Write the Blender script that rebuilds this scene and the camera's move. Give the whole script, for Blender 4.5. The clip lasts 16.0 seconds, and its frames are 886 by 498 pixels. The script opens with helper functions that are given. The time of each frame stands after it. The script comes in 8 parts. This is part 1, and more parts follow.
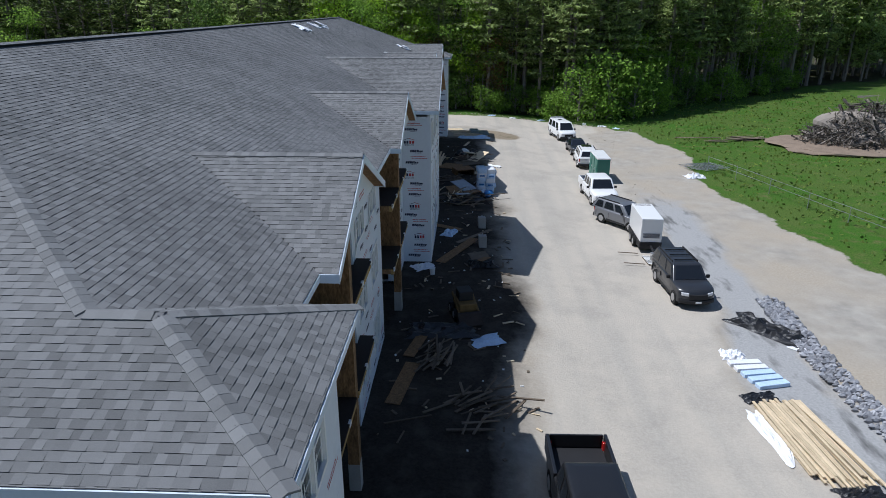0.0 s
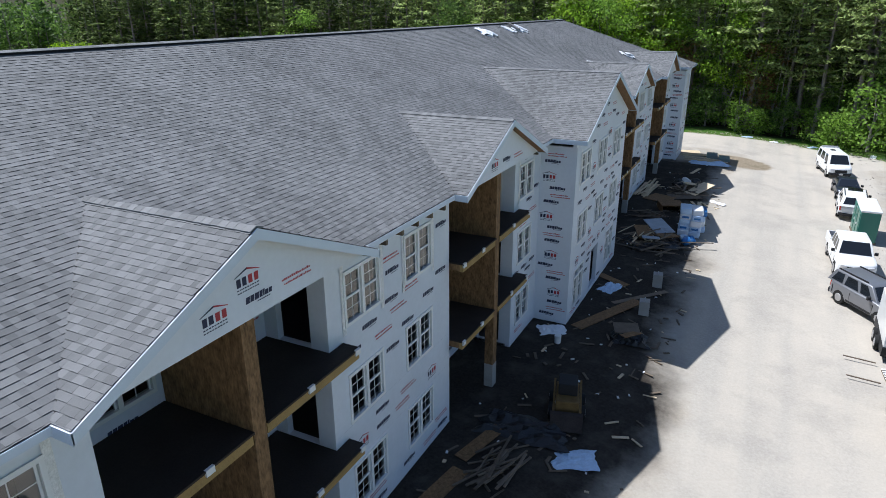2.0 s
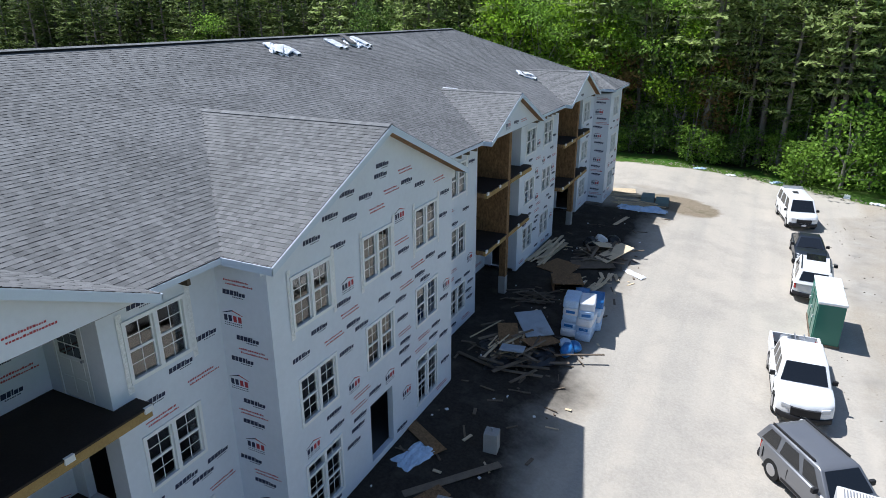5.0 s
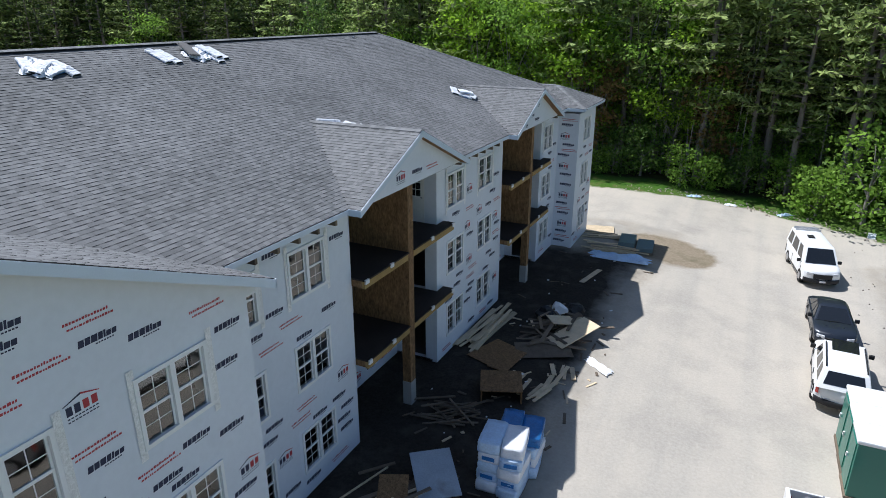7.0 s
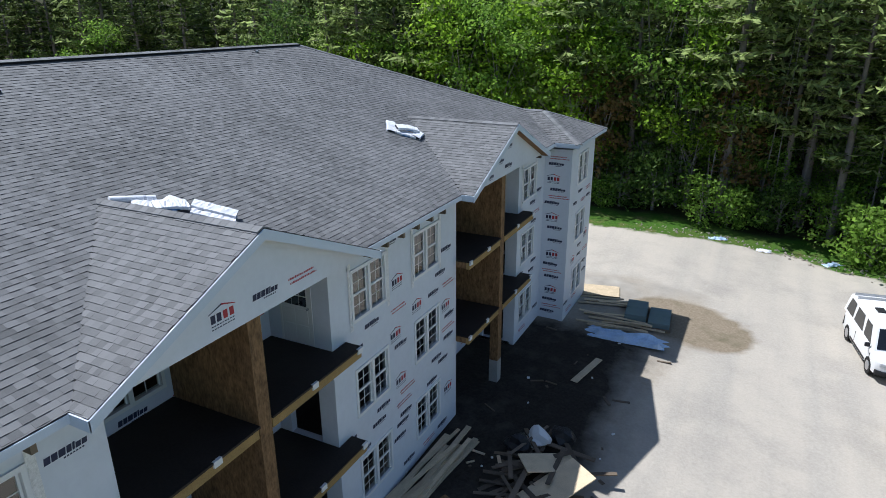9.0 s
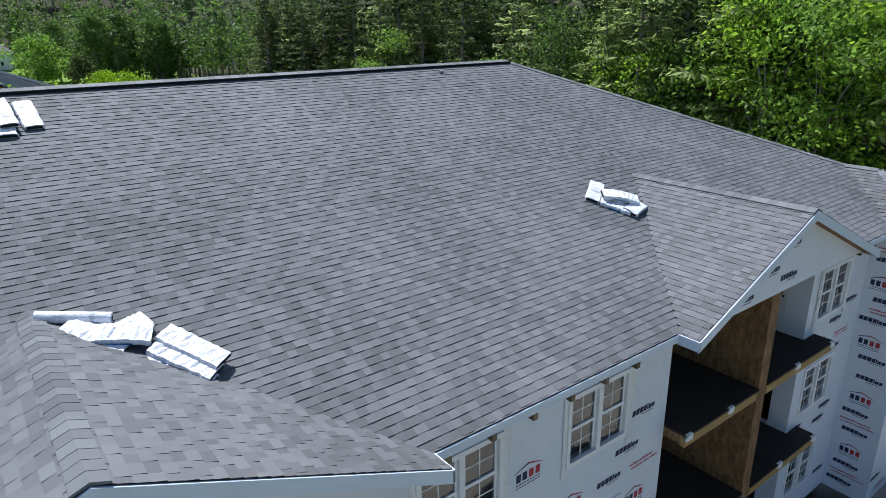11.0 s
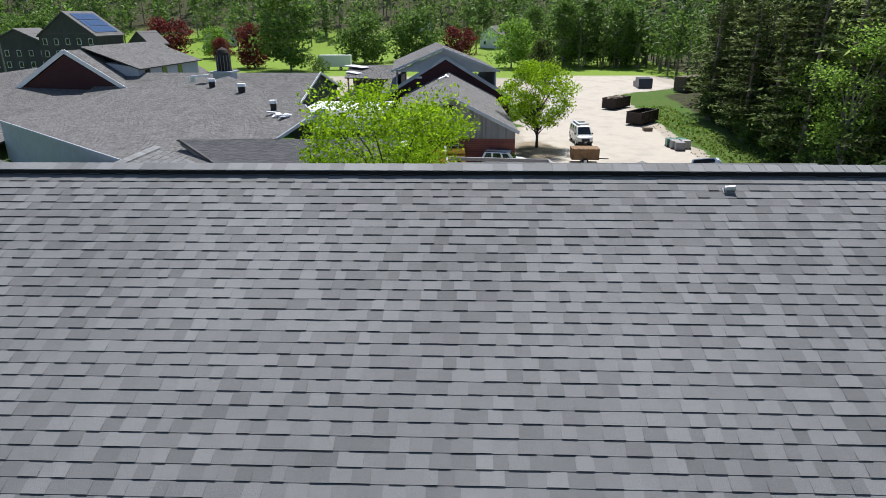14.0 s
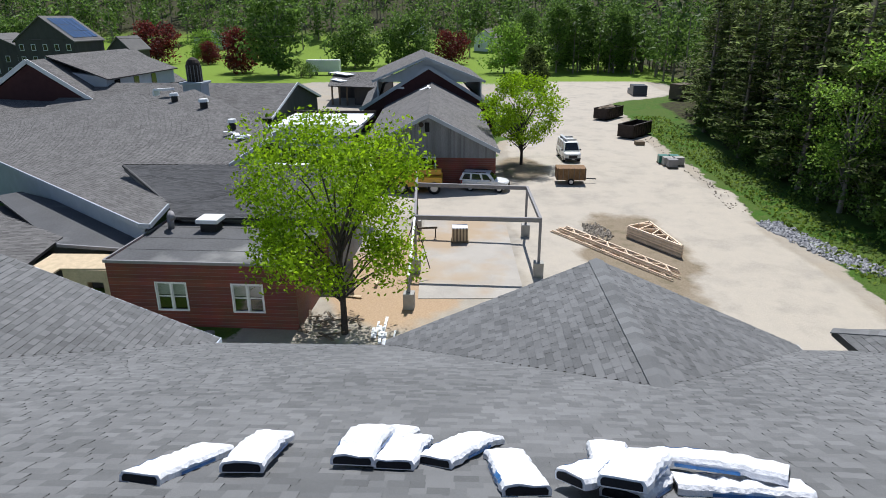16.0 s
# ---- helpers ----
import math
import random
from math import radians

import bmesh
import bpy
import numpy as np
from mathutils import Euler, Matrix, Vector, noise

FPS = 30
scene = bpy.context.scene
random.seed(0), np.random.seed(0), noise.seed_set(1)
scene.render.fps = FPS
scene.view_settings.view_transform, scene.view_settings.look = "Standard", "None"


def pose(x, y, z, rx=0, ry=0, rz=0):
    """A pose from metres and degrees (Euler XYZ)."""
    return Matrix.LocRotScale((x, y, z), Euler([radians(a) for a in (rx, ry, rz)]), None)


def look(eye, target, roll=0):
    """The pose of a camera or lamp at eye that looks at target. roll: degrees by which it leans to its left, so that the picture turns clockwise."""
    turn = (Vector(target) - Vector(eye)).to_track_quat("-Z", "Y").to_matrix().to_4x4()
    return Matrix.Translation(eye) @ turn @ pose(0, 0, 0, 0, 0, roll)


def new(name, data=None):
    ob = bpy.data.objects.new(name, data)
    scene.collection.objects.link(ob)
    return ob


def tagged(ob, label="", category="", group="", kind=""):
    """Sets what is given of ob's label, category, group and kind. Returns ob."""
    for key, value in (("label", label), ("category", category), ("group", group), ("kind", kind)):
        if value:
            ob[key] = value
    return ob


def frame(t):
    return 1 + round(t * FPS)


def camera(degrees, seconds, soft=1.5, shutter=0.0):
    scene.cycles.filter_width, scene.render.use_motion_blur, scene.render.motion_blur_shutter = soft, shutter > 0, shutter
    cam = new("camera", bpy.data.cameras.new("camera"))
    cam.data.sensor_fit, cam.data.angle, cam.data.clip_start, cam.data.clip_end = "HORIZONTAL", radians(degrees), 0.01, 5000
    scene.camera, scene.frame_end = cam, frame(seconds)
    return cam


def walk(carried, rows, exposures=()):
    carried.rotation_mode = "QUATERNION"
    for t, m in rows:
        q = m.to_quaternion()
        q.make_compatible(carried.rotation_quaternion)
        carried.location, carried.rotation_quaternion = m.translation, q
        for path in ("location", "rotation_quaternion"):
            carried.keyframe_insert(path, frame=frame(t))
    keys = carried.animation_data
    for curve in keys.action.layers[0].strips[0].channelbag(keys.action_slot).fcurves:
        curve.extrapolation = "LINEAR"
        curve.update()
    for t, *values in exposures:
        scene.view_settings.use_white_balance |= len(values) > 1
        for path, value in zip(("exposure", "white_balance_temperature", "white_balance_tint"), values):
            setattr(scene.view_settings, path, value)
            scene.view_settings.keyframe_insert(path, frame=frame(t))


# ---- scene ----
cam = camera(69.2, 16.0, 0.9)
PATH = [
    (0, (0.495, -0.308, 13.562), (0.422, 1.562, 12.856), 0.0),
    (0.5, (1.936, 1.286, 13.616), (1.494, 3.103, 12.907), -0.1),
    (1, (3.281, 3.189, 13.626), (2.539, 4.907, 12.92), -0.3),
    (1.5, (4.383, 5.285, 13.61), (3.544, 6.958, 12.904), -0.3),
    (2, (5.341, 7.569, 13.59), (4.502, 9.244, 12.888), -0.3),
    (2.5, (6.153, 9.99, 13.682), (5.317, 11.665, 12.98), -0.3),
    (3, (6.874, 12.564, 13.696), (6.039, 14.24, 12.993), -0.3),
    (3.5, (7.404, 15.215, 13.698), (6.576, 16.894, 12.996), -0.2),
    (4, (7.817, 18.009, 13.688), (6.992, 19.691, 12.99), -0.1),
    (4.2, (7.932, 19.129, 13.671), (7.112, 20.816, 12.977), 0.1),
    (6.3, (7.947, 30.699, 13.655), (7.129, 32.389, 12.966), -0.2),
    (6.5, (7.854, 31.827, 13.652), (7.034, 33.515, 12.961), -0.1),
    (7, (7.477, 34.634, 13.677), (6.655, 36.321, 12.983), -0.0),
    (7.5, (7.047, 37.257, 13.671), (6.226, 38.944, 12.979), -0.1),
    (8, (6.637, 39.808, 13.653), (5.811, 41.494, 12.963), -0.1),
    (8.2, (6.44, 40.82, 13.644), (5.612, 42.507, 12.959), -0.2),
    (10.3, (3.995, 49.873, 13.627), (2.883, 51.395, 12.96), -0.7),
    (10.5, (3.702, 50.645, 13.625), (2.466, 52.07, 12.959), -0.7),
    (11, (3.156, 52.506, 13.653), (1.645, 53.64, 12.998), -1.0),
    (11.5, (2.36, 54.199, 13.775), (0.671, 55.04, 13.112), -0.8),
    (12, (1.393, 55.829, 13.891), (-0.446, 56.238, 13.219), -0.7),
    (12.5, (0.119, 57.431, 14.005), (-1.759, 57.36, 13.322), -0.5),
    (13, (-1.401, 58.71, 14.045), (-3.28, 58.636, 13.362), -0.3),
    (13.5, (-2.845, 59.799, 14.254), (-4.723, 59.725, 13.571), -0.3),
    (14, (-4.189, 60.664, 14.442), (-6.067, 60.591, 13.758), -0.3),
    (14.5, (-5.485, 61.387, 14.796), (-7.363, 61.315, 14.112), -0.3),
    (15, (-6.702, 61.99, 15.253), (-8.58, 61.917, 14.569), -0.3),
    (15.5, (-7.96, 62.456, 15.372), (-9.838, 62.385, 14.688), -0.3),
    (16, (-9.44, 62.841, 15.427), (-11.318, 62.771, 14.744), -0.3),
]
walk(cam, [(t, look(eye, target, roll)) for t, eye, target, roll in PATH],
     [(0, -0.17, 5800, 10), (1.5, 0.22, 5880, 10), (3.5, 0.42, 5900, 10), (7, 0.22, 5920, 10), (8.2, 0.20, 5880, 10), (10.5, 0.25, 5900, 10), (11, 0.28, 5850, 10), (12, -0.07, 5900, 10), (13, 0.12, 6100, 10), (14, 0.36, 6350, 10), (15.5, 0.34, 6250, 10), (16, 0.09, 6260, 10)])

# ---- world, sun ----
world = bpy.data.worlds.new("world")
scene.world = world
world.use_nodes = True
wn = world.node_tree.nodes
sky = wn.new("ShaderNodeTexSky")
sky.sky_type = "NISHITA"
sky.sun_disc = False
sky.sun_elevation = radians(60.5)
sky.sun_rotation = radians(277)
sky.air_density, sky.dust_density, sky.ozone_density = 1.0, 0.6, 1.2
wn["Background"].inputs["Strength"].default_value = 0.088
world.node_tree.links.new(sky.outputs[0], wn["Background"].inputs["Color"])
sun_data = bpy.data.lights.new("sun", "SUN")
sun_data.energy, sun_data.angle, sun_data.color = 5.0, radians(0.53), (1.0, 0.97, 0.93)
sun = new("sun", sun_data)
sun.matrix_world = look((-60, 10, 110), (-60 + 0.487, 10 - 0.065, 110 - 0.871))


# ---- materials ----
def nodes_of(name):
    m = bpy.data.materials.new(name)
    m.use_nodes = True
    t = m.node_tree
    return m, t.nodes, t.links, t.nodes["Principled BSDF"]


def material(name, base, rough=0.8, metal=0.0, var=0.25, scale=1.5, fine=40.0, bump=0.0, tint=None, random_by="", spread=0.0,
             spec=0.3, stretch=(1, 1, 1), leaf=0.0, stain=None, stain_at=0.62):
    """Base colour varied by a broad and a fine noise, optionally by piece or island, with fine relief."""
    m, n, l, p = nodes_of(name)
    tc = n.new("ShaderNodeTexCoord")
    mp = n.new("ShaderNodeMapping")
    mp.inputs["Scale"].default_value = stretch
    l.new(tc.outputs["Object"], mp.inputs["Vector"])
    broad, grain = n.new("ShaderNodeTexNoise"), n.new("ShaderNodeTexNoise")
    for node, s, d in ((broad, scale, 5), (grain, fine, 3)):
        node.inputs["Scale"].default_value, node.inputs["Detail"].default_value = s, d
        l.new(mp.outputs[0], node.inputs["Vector"])
    both = n.new("ShaderNodeMath")
    both.operation = "ADD"
    l.new(broad.outputs["Fac"], both.inputs[0])
    l.new(grain.outputs["Fac"], both.inputs[1])
    last = both.outputs[0]
    if random_by:
        source = n.new("ShaderNodeObjectInfo" if random_by == "object" else "ShaderNodeNewGeometry")
        mul = n.new("ShaderNodeMath")
        mul.operation, mul.inputs[1].default_value, mul.inputs[2].default_value = "MULTIPLY_ADD", spread, -spread / 2
        l.new(source.outputs["Random" if random_by == "object" else "Random Per Island"], mul.inputs[0])
        add = n.new("ShaderNodeMath")
        l.new(last, add.inputs[0])
        l.new(mul.outputs[0], add.inputs[1])
        last = add.outputs[0]
    ramp = n.new("ShaderNodeMapRange")
    ramp.inputs["From Min"].default_value, ramp.inputs["From Max"].default_value = 0.55, 1.45
    l.new(last, ramp.inputs["Value"])
    mix = n.new("ShaderNodeMix")
    mix.data_type = "RGBA"
    a = [c * (1 - var) for c in base]
    b = [min(1, c * (1 + var)) for c in (tint or base)]
    mix.inputs["A"].default_value, mix.inputs["B"].default_value = (*a, 1), (*b, 1)
    l.new(ramp.outputs[0], mix.inputs["Factor"])
    colour = mix.outputs["Result"]
    if stain:
        blot = n.new("ShaderNodeTexNoise")
        blot.inputs["Scale"].default_value, blot.inputs["Detail"].default_value = scale * 0.37, 6
        l.new(mp.outputs[0], blot.inputs["Vector"])
        edge = n.new("ShaderNodeMapRange")
        edge.inputs["From Min"].default_value, edge.inputs["From Max"].default_value = stain_at - 0.06, stain_at + 0.08
        l.new(blot.outputs["Fac"], edge.inputs["Value"])
        over = n.new("ShaderNodeMix")
        over.data_type = "RGBA"
        over.inputs["B"].default_value = (*stain, 1)
        l.new(edge.outputs[0], over.inputs["Factor"])
        l.new(colour, over.inputs["A"])
        colour = over.outputs["Result"]
    l.new(colour, p.inputs["Base Color"])
    p.inputs["Roughness"].default_value, p.inputs["Metallic"].default_value = rough, metal
    p.inputs["Specular IOR Level"].default_value = spec
    if bump:
        bp = n.new("ShaderNodeBump")
        bp.inputs["Strength"].default_value, bp.inputs["Distance"].default_value = min(1, bump * 10), 0.02
        l.new(grain.outputs["Fac"], bp.inputs["Height"])
        l.new(bp.outputs[0], p.inputs["Normal"])
    if leaf:
        tr = n.new("ShaderNodeBsdfTranslucent")
        l.new(colour, tr.inputs["Color"])
        ms = n.new("ShaderNodeMixShader")
        ms.inputs[0].default_value = leaf
        l.new(p.outputs[0], ms.inputs[1])
        l.new(tr.outputs[0], ms.inputs[2])
        l.new(ms.outputs[0], n["Material Output"].inputs["Surface"])
    return m


def glass_material(name, tone, rough=0.05):
    m, n, l, p = nodes_of(name)
    p.inputs["Base Color"].default_value = (*tone, 1)
    p.inputs["Roughness"].default_value = rough
    p.inputs["Specular IOR Level"].default_value = 0.8
    return m


def pane_material():
    m, n, l, p = nodes_of("window_glass")
    tr, gl = n.new("ShaderNodeBsdfTransparent"), n.new("ShaderNodeBsdfGlossy")
    gl.inputs["Roughness"].default_value = 0.03
    tr.inputs["Color"].default_value = (0.78, 0.82, 0.82, 1)
    fr = n.new("ShaderNodeFresnel")
    fr.inputs["IOR"].default_value = 2.1
    ms = n.new("ShaderNodeMixShader")
    l.new(fr.outputs[0], ms.inputs[0])
    l.new(tr.outputs[0], ms.inputs[1])
    l.new(gl.outputs[0], ms.inputs[2])
    l.new(ms.outputs[0], n["Material Output"].inputs["Surface"])
    return m


SHINGLE = material("asphalt_shingle", (0.134, 0.137, 0.139), 0.75, var=0.27, scale=0.35, fine=150, bump=0.035, random_by="island", spread=0.55, tint=(0.166, 0.168, 0.170), spec=0.25)
SHINGLE_PIECE = material("asphalt_shingle_piece", (0.134, 0.137, 0.139), 0.75, var=0.27, scale=0.35, fine=150, bump=0.035, random_by="object", spread=0.55, tint=(0.166, 0.168, 0.170), spec=0.25)
# black cut asphalt edge, with the tabs' shadow line put into its colour
SHINGLE_EDGE = material("dark_shingle_edge", (0.022, 0.022, 0.025), 0.95, var=0.3)
SHINGLE_OLD = material("old_asphalt_shingle", (0.150, 0.145, 0.142), 0.95, var=0.25, scale=0.5, fine=60, bump=0.04, random_by="island", spread=0.7, spec=0.2)
SHINGLE_DARK = material("dark_asphalt_shingle", (0.085, 0.086, 0.090), 0.95, var=0.25, scale=0.5, fine=60, bump=0.04, random_by="island", spread=0.7, spec=0.2)
CONCRETE_NEW = material("new_concrete", (0.40, 0.372, 0.335), 0.9, var=0.22, scale=0.5, fine=14, bump=0.015, stain=(0.40, 0.31, 0.215), stain_at=0.53)
CAP = material("ridge_cap_shingle", (0.165, 0.168, 0.170), 0.65, var=0.26, scale=1.0, fine=150, bump=0.03, random_by="island", spread=1.0, spec=0.25)
VENT_DARK = material("black_ridge_vent", (0.012, 0.012, 0.014), 0.8)
DECK = material("dark_roof_felt", (0.055, 0.052, 0.050), 0.9, var=0.3, scale=3, fine=25, bump=0.02)
WRAP = material("white_house_wrap", (0.70, 0.735, 0.79), 0.55, var=0.05, scale=0.8, fine=7, bump=0.012, spec=0.35)
NAVY = material("navy_print", (0.030, 0.036, 0.075), 0.6, var=0.2)
RED = material("red_print", (0.42, 0.05, 0.06), 0.6, var=0.2)
PALE_PRINT = material("pale_print", (0.50, 0.52, 0.58), 0.6, var=0.1)
VINYL = material("white_vinyl", (0.82, 0.82, 0.81), 0.4, var=0.03)
FASCIA = material("pale_blue_fascia", (0.62, 0.69, 0.77), 0.45, var=0.05, scale=2, spec=0.4)
TAPE = material("silver_flashing_tape", (0.86, 0.86, 0.84), 0.3, metal=0.15, var=0.25, scale=14, fine=40, bump=0.09)
PANE = pane_material()
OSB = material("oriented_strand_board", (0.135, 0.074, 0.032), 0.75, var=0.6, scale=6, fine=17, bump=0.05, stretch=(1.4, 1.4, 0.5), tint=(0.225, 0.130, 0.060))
LVL = material("yellow_timber_beam", (0.34, 0.225, 0.085), 0.7, var=0.25, scale=2, fine=30, bump=0.02)
LUMBER = material("new_lumber", (0.60, 0.48, 0.32), 0.75, var=0.25, scale=2.5, fine=30, bump=0.02, random_by="object", spread=0.6, stretch=(1, 1, 1))
LUMBER_OLD = material("weathered_lumber", (0.160, 0.124, 0.090), 0.85, var=0.35, scale=3, fine=30, bump=0.03, random_by="object", spread=0.9)
NEW_TIMBER = material("fresh_pine_timber", (0.66, 0.50, 0.36), 0.75, var=0.22, scale=2.5, fine=30, bump=0.02, random_by="object", spread=0.7, tint=(0.78, 0.63, 0.48))
MEMBRANE = material("dark_deck_membrane", (0.032, 0.024, 0.019), 0.75, var=0.35, scale=1.4, fine=20, bump=0.02)
TAPE_WHITE = material("white_paint", (0.78, 0.78, 0.77), 0.5, var=0.06)
# room lining; the dimness indoors is put into its colour
INSIDE = material("unlit_room_lining", (0.13, 0.125, 0.12), 0.9, var=0.15, scale=0.8)
CONCRETE = material("concrete", (0.36, 0.35, 0.33), 0.9, var=0.2, scale=2, fine=50, bump=0.03)
DARK = material("dark_void", (0.012, 0.012, 0.013), 0.9)
FOIL = material("white_poly_wrap", (0.80, 0.81, 0.84), 0.35, var=0.08, scale=6, fine=25, bump=0.08, spec=0.5)
BLUE_FILM = material("blue_film", (0.03, 0.16, 0.42), 0.3, var=0.3, scale=4, fine=18, bump=0.06, spec=0.5)
LIGHT_BLUE = material("pale_blue_wrap", (0.52, 0.66, 0.84), 0.35, var=0.18, scale=3, fine=16, bump=0.08, spec=0.5)
BLACK_FILM = material("black_plastic_sheet", (0.014, 0.014, 0.016), 0.4, var=0.4, scale=5, fine=18, bump=0.09, spec=0.5)
STEEL = material("galvanised_steel", (0.45, 0.46, 0.48), 0.4, metal=0.7, var=0.2, scale=4)
STEEL_GREY = material("grey_steel_beam", (0.24, 0.235, 0.245), 0.6, metal=0.1, var=0.15, scale=3)
SIDING = material("grey_board_siding", (0.215, 0.225, 0.235), 0.85, var=0.28, scale=1.2, fine=25, bump=0.02, random_by="island", spread=0.6, stretch=(1, 1, 0.25))
SIDING_DARK = material("weathered_dark_siding", (0.085, 0.080, 0.078), 0.9, var=0.3, scale=1.0, fine=25, stretch=(1, 1, 0.3))
SIDING_BLUE = material("pale_blue_siding", (0.40, 0.44, 0.49), 0.8, var=0.15, scale=1.0)
MAROON = material("dark_maroon_siding", (0.055, 0.022, 0.024), 0.85, var=0.25)
TRIM_WHITE = material("white_trim", (0.74, 0.75, 0.76), 0.55, var=0.06)
RUBBER_ROOF = material("black_rubber_roof", (0.085, 0.086, 0.090), 0.7, var=0.35, scale=0.4, fine=8, stain=(0.32, 0.32, 0.31), stain_at=0.64)
WHITE_ROOF = material("white_membrane_roof", (0.72, 0.74, 0.78), 0.6, var=0.08)
SOLAR = glass_material("blue_solar_glass", (0.03, 0.07, 0.16), 0.12)
TYRE = material("tyre_rubber", (0.018, 0.018, 0.018), 0.85, var=0.2)
RIM = material("alloy_rim", (0.5, 0.5, 0.52), 0.35, metal=0.8, var=0.1)
CAR_GLASS = glass_material("car_glass", (0.012, 0.014, 0.017), 0.06)
LAMP_GLASS = glass_material("headlamp_glass", (0.62, 0.63, 0.65), 0.12)
TAIL_RED = glass_material("tail_lamp_red", (0.35, 0.012, 0.01), 0.2)
TRIM_BLACK = material("black_plastic_trim", (0.02, 0.02, 0.022), 0.6, var=0.2)
CHROME = material("chrome", (0.6, 0.6, 0.62), 0.2, metal=1.0, var=0.05)
BARK = material("pine_bark", (0.215, 0.185, 0.160), 0.95, var=0.4, scale=2, fine=14, bump=0.05)
BARK_GREY = material("grey_bark", (0.24, 0.22, 0.20), 0.95, var=0.35, scale=2, fine=14, bump=0.05)
PINE = material("pine_needles", (0.182, 0.242, 0.082), 0.7, var=0.45, scale=0.25, fine=3, random_by="island", spread=0.9, tint=(0.345, 0.425, 0.148), leaf=0.5, spec=0.15)
PINE_DARK = material("dark_pine_needles", (0.047, 0.072, 0.021), 0.75, var=0.45, scale=0.25, fine=3, random_by="island", spread=0.9, tint=(0.122, 0.165, 0.046), leaf=0.28, spec=0.08)
LEAF = material("spring_leaves", (0.140, 0.255, 0.038), 0.6, var=0.4, scale=0.4, fine=3, random_by="island", spread=0.9, tint=(0.240, 0.390, 0.058), leaf=0.52, spec=0.25)
LEAF_LIME = material("lime_leaves", (0.165, 0.290, 0.024), 0.6, var=0.35, scale=0.4, fine=3, random_by="island", spread=0.9, tint=(0.270, 0.430, 0.036), leaf=0.6, spec=0.25)
LEAF_YELLOW = material("yellow_green_leaves", (0.175, 0.310, 0.010), 0.6, var=0.35, scale=0.4, fine=3, random_by="island", spread=0.9, tint=(0.300, 0.460, 0.014), leaf=0.55, spec=0.2)
LEAF_DEEP = material("deep_green_leaves", (0.072, 0.136, 0.029), 0.6, var=0.4, scale=0.4, fine=3, random_by="island", spread=0.9, tint=(0.136, 0.224, 0.045), leaf=0.45, spec=0.25)
VERGE_GREEN = material("verge_green", (0.080, 0.130, 0.020), 0.7, var=0.45, scale=0.4, fine=3, random_by="island", spread=0.9, tint=(0.200, 0.270, 0.045), leaf=0.45, spec=0.15)
LEAF_MAROON = material("maroon_leaves", (0.085, 0.016, 0.018), 0.6, var=0.4, scale=0.4, fine=3, random_by="island", spread=0.9, tint=(0.190, 0.034, 0.032), leaf=0.4, spec=0.25)
LEAF_RUST = material("rust_buds", (0.165, 0.110, 0.035), 0.7, var=0.4, scale=0.4, fine=3, random_by="island", spread=0.9, leaf=0.35)
GRASS = material("grass_blades", (0.095, 0.165, 0.024), 0.7, var=0.4, scale=0.3, fine=3, random_by="island", spread=0.9, tint=(0.190, 0.260, 0.050), leaf=0.5)
STONE = material("grey_riprap_stone", (0.34, 0.34, 0.355), 0.9, var=0.35, scale=1.5, fine=20, bump=0.04, random_by="island", spread=1.0)


def paint(name, c, rough=0.3, metal=0.0):
    m, n, l, p = nodes_of(name)
    tc, ns, mr = n.new("ShaderNodeTexCoord"), n.new("ShaderNodeTexNoise"), n.new("ShaderNodeMapRange")
    ns.inputs["Scale"].default_value, ns.inputs["Detail"].default_value = 2.5, 5
    l.new(tc.outputs["Object"], ns.inputs["Vector"])
    l.new(ns.outputs["Fac"], mr.inputs["Value"])
    mr.inputs["To Min"].default_value, mr.inputs["To Max"].default_value = rough - 0.08, rough + 0.15
    l.new(mr.outputs[0], p.inputs["Roughness"])
    p.inputs["Base Color"].default_value, p.inputs["Metallic"].default_value = (*c, 1), metal
    p.inputs["Coat Weight"].default_value, p.inputs["Coat Roughness"].default_value = 0.4, 0.1
    return m


PAINT_WHITE = paint("white_car_paint", (0.78, 0.78, 0.77))
PAINT_DARK = paint("dark_grey_car_paint", (0.035, 0.037, 0.042), 0.3, 0.3)
PAINT_SILVER = paint("grey_silver_car_paint", (0.22, 0.225, 0.24), 0.32, 0.5)
PAINT_NAVY = paint("blue_black_car_paint", (0.022, 0.028, 0.040), 0.28, 0.3)
PAINT_BLACK = paint("black_car_paint", (0.012, 0.012, 0.013), 0.3)
PAINT_YELLOW = paint("yellow_machine_paint", (0.62, 0.34, 0.02), 0.45)
TEAL = paint("teal_grey_board", (0.15, 0.21, 0.22), 0.6)
GREEN_PLASTIC = paint("green_plastic", (0.012, 0.150, 0.108), 0.45)
NAVY_STEEL = paint("navy_steel", (0.02, 0.03, 0.06), 0.6)
RUST_STEEL = material("rusty_black_steel", (0.040, 0.030, 0.026), 0.8, var=0.5, scale=2, fine=14)


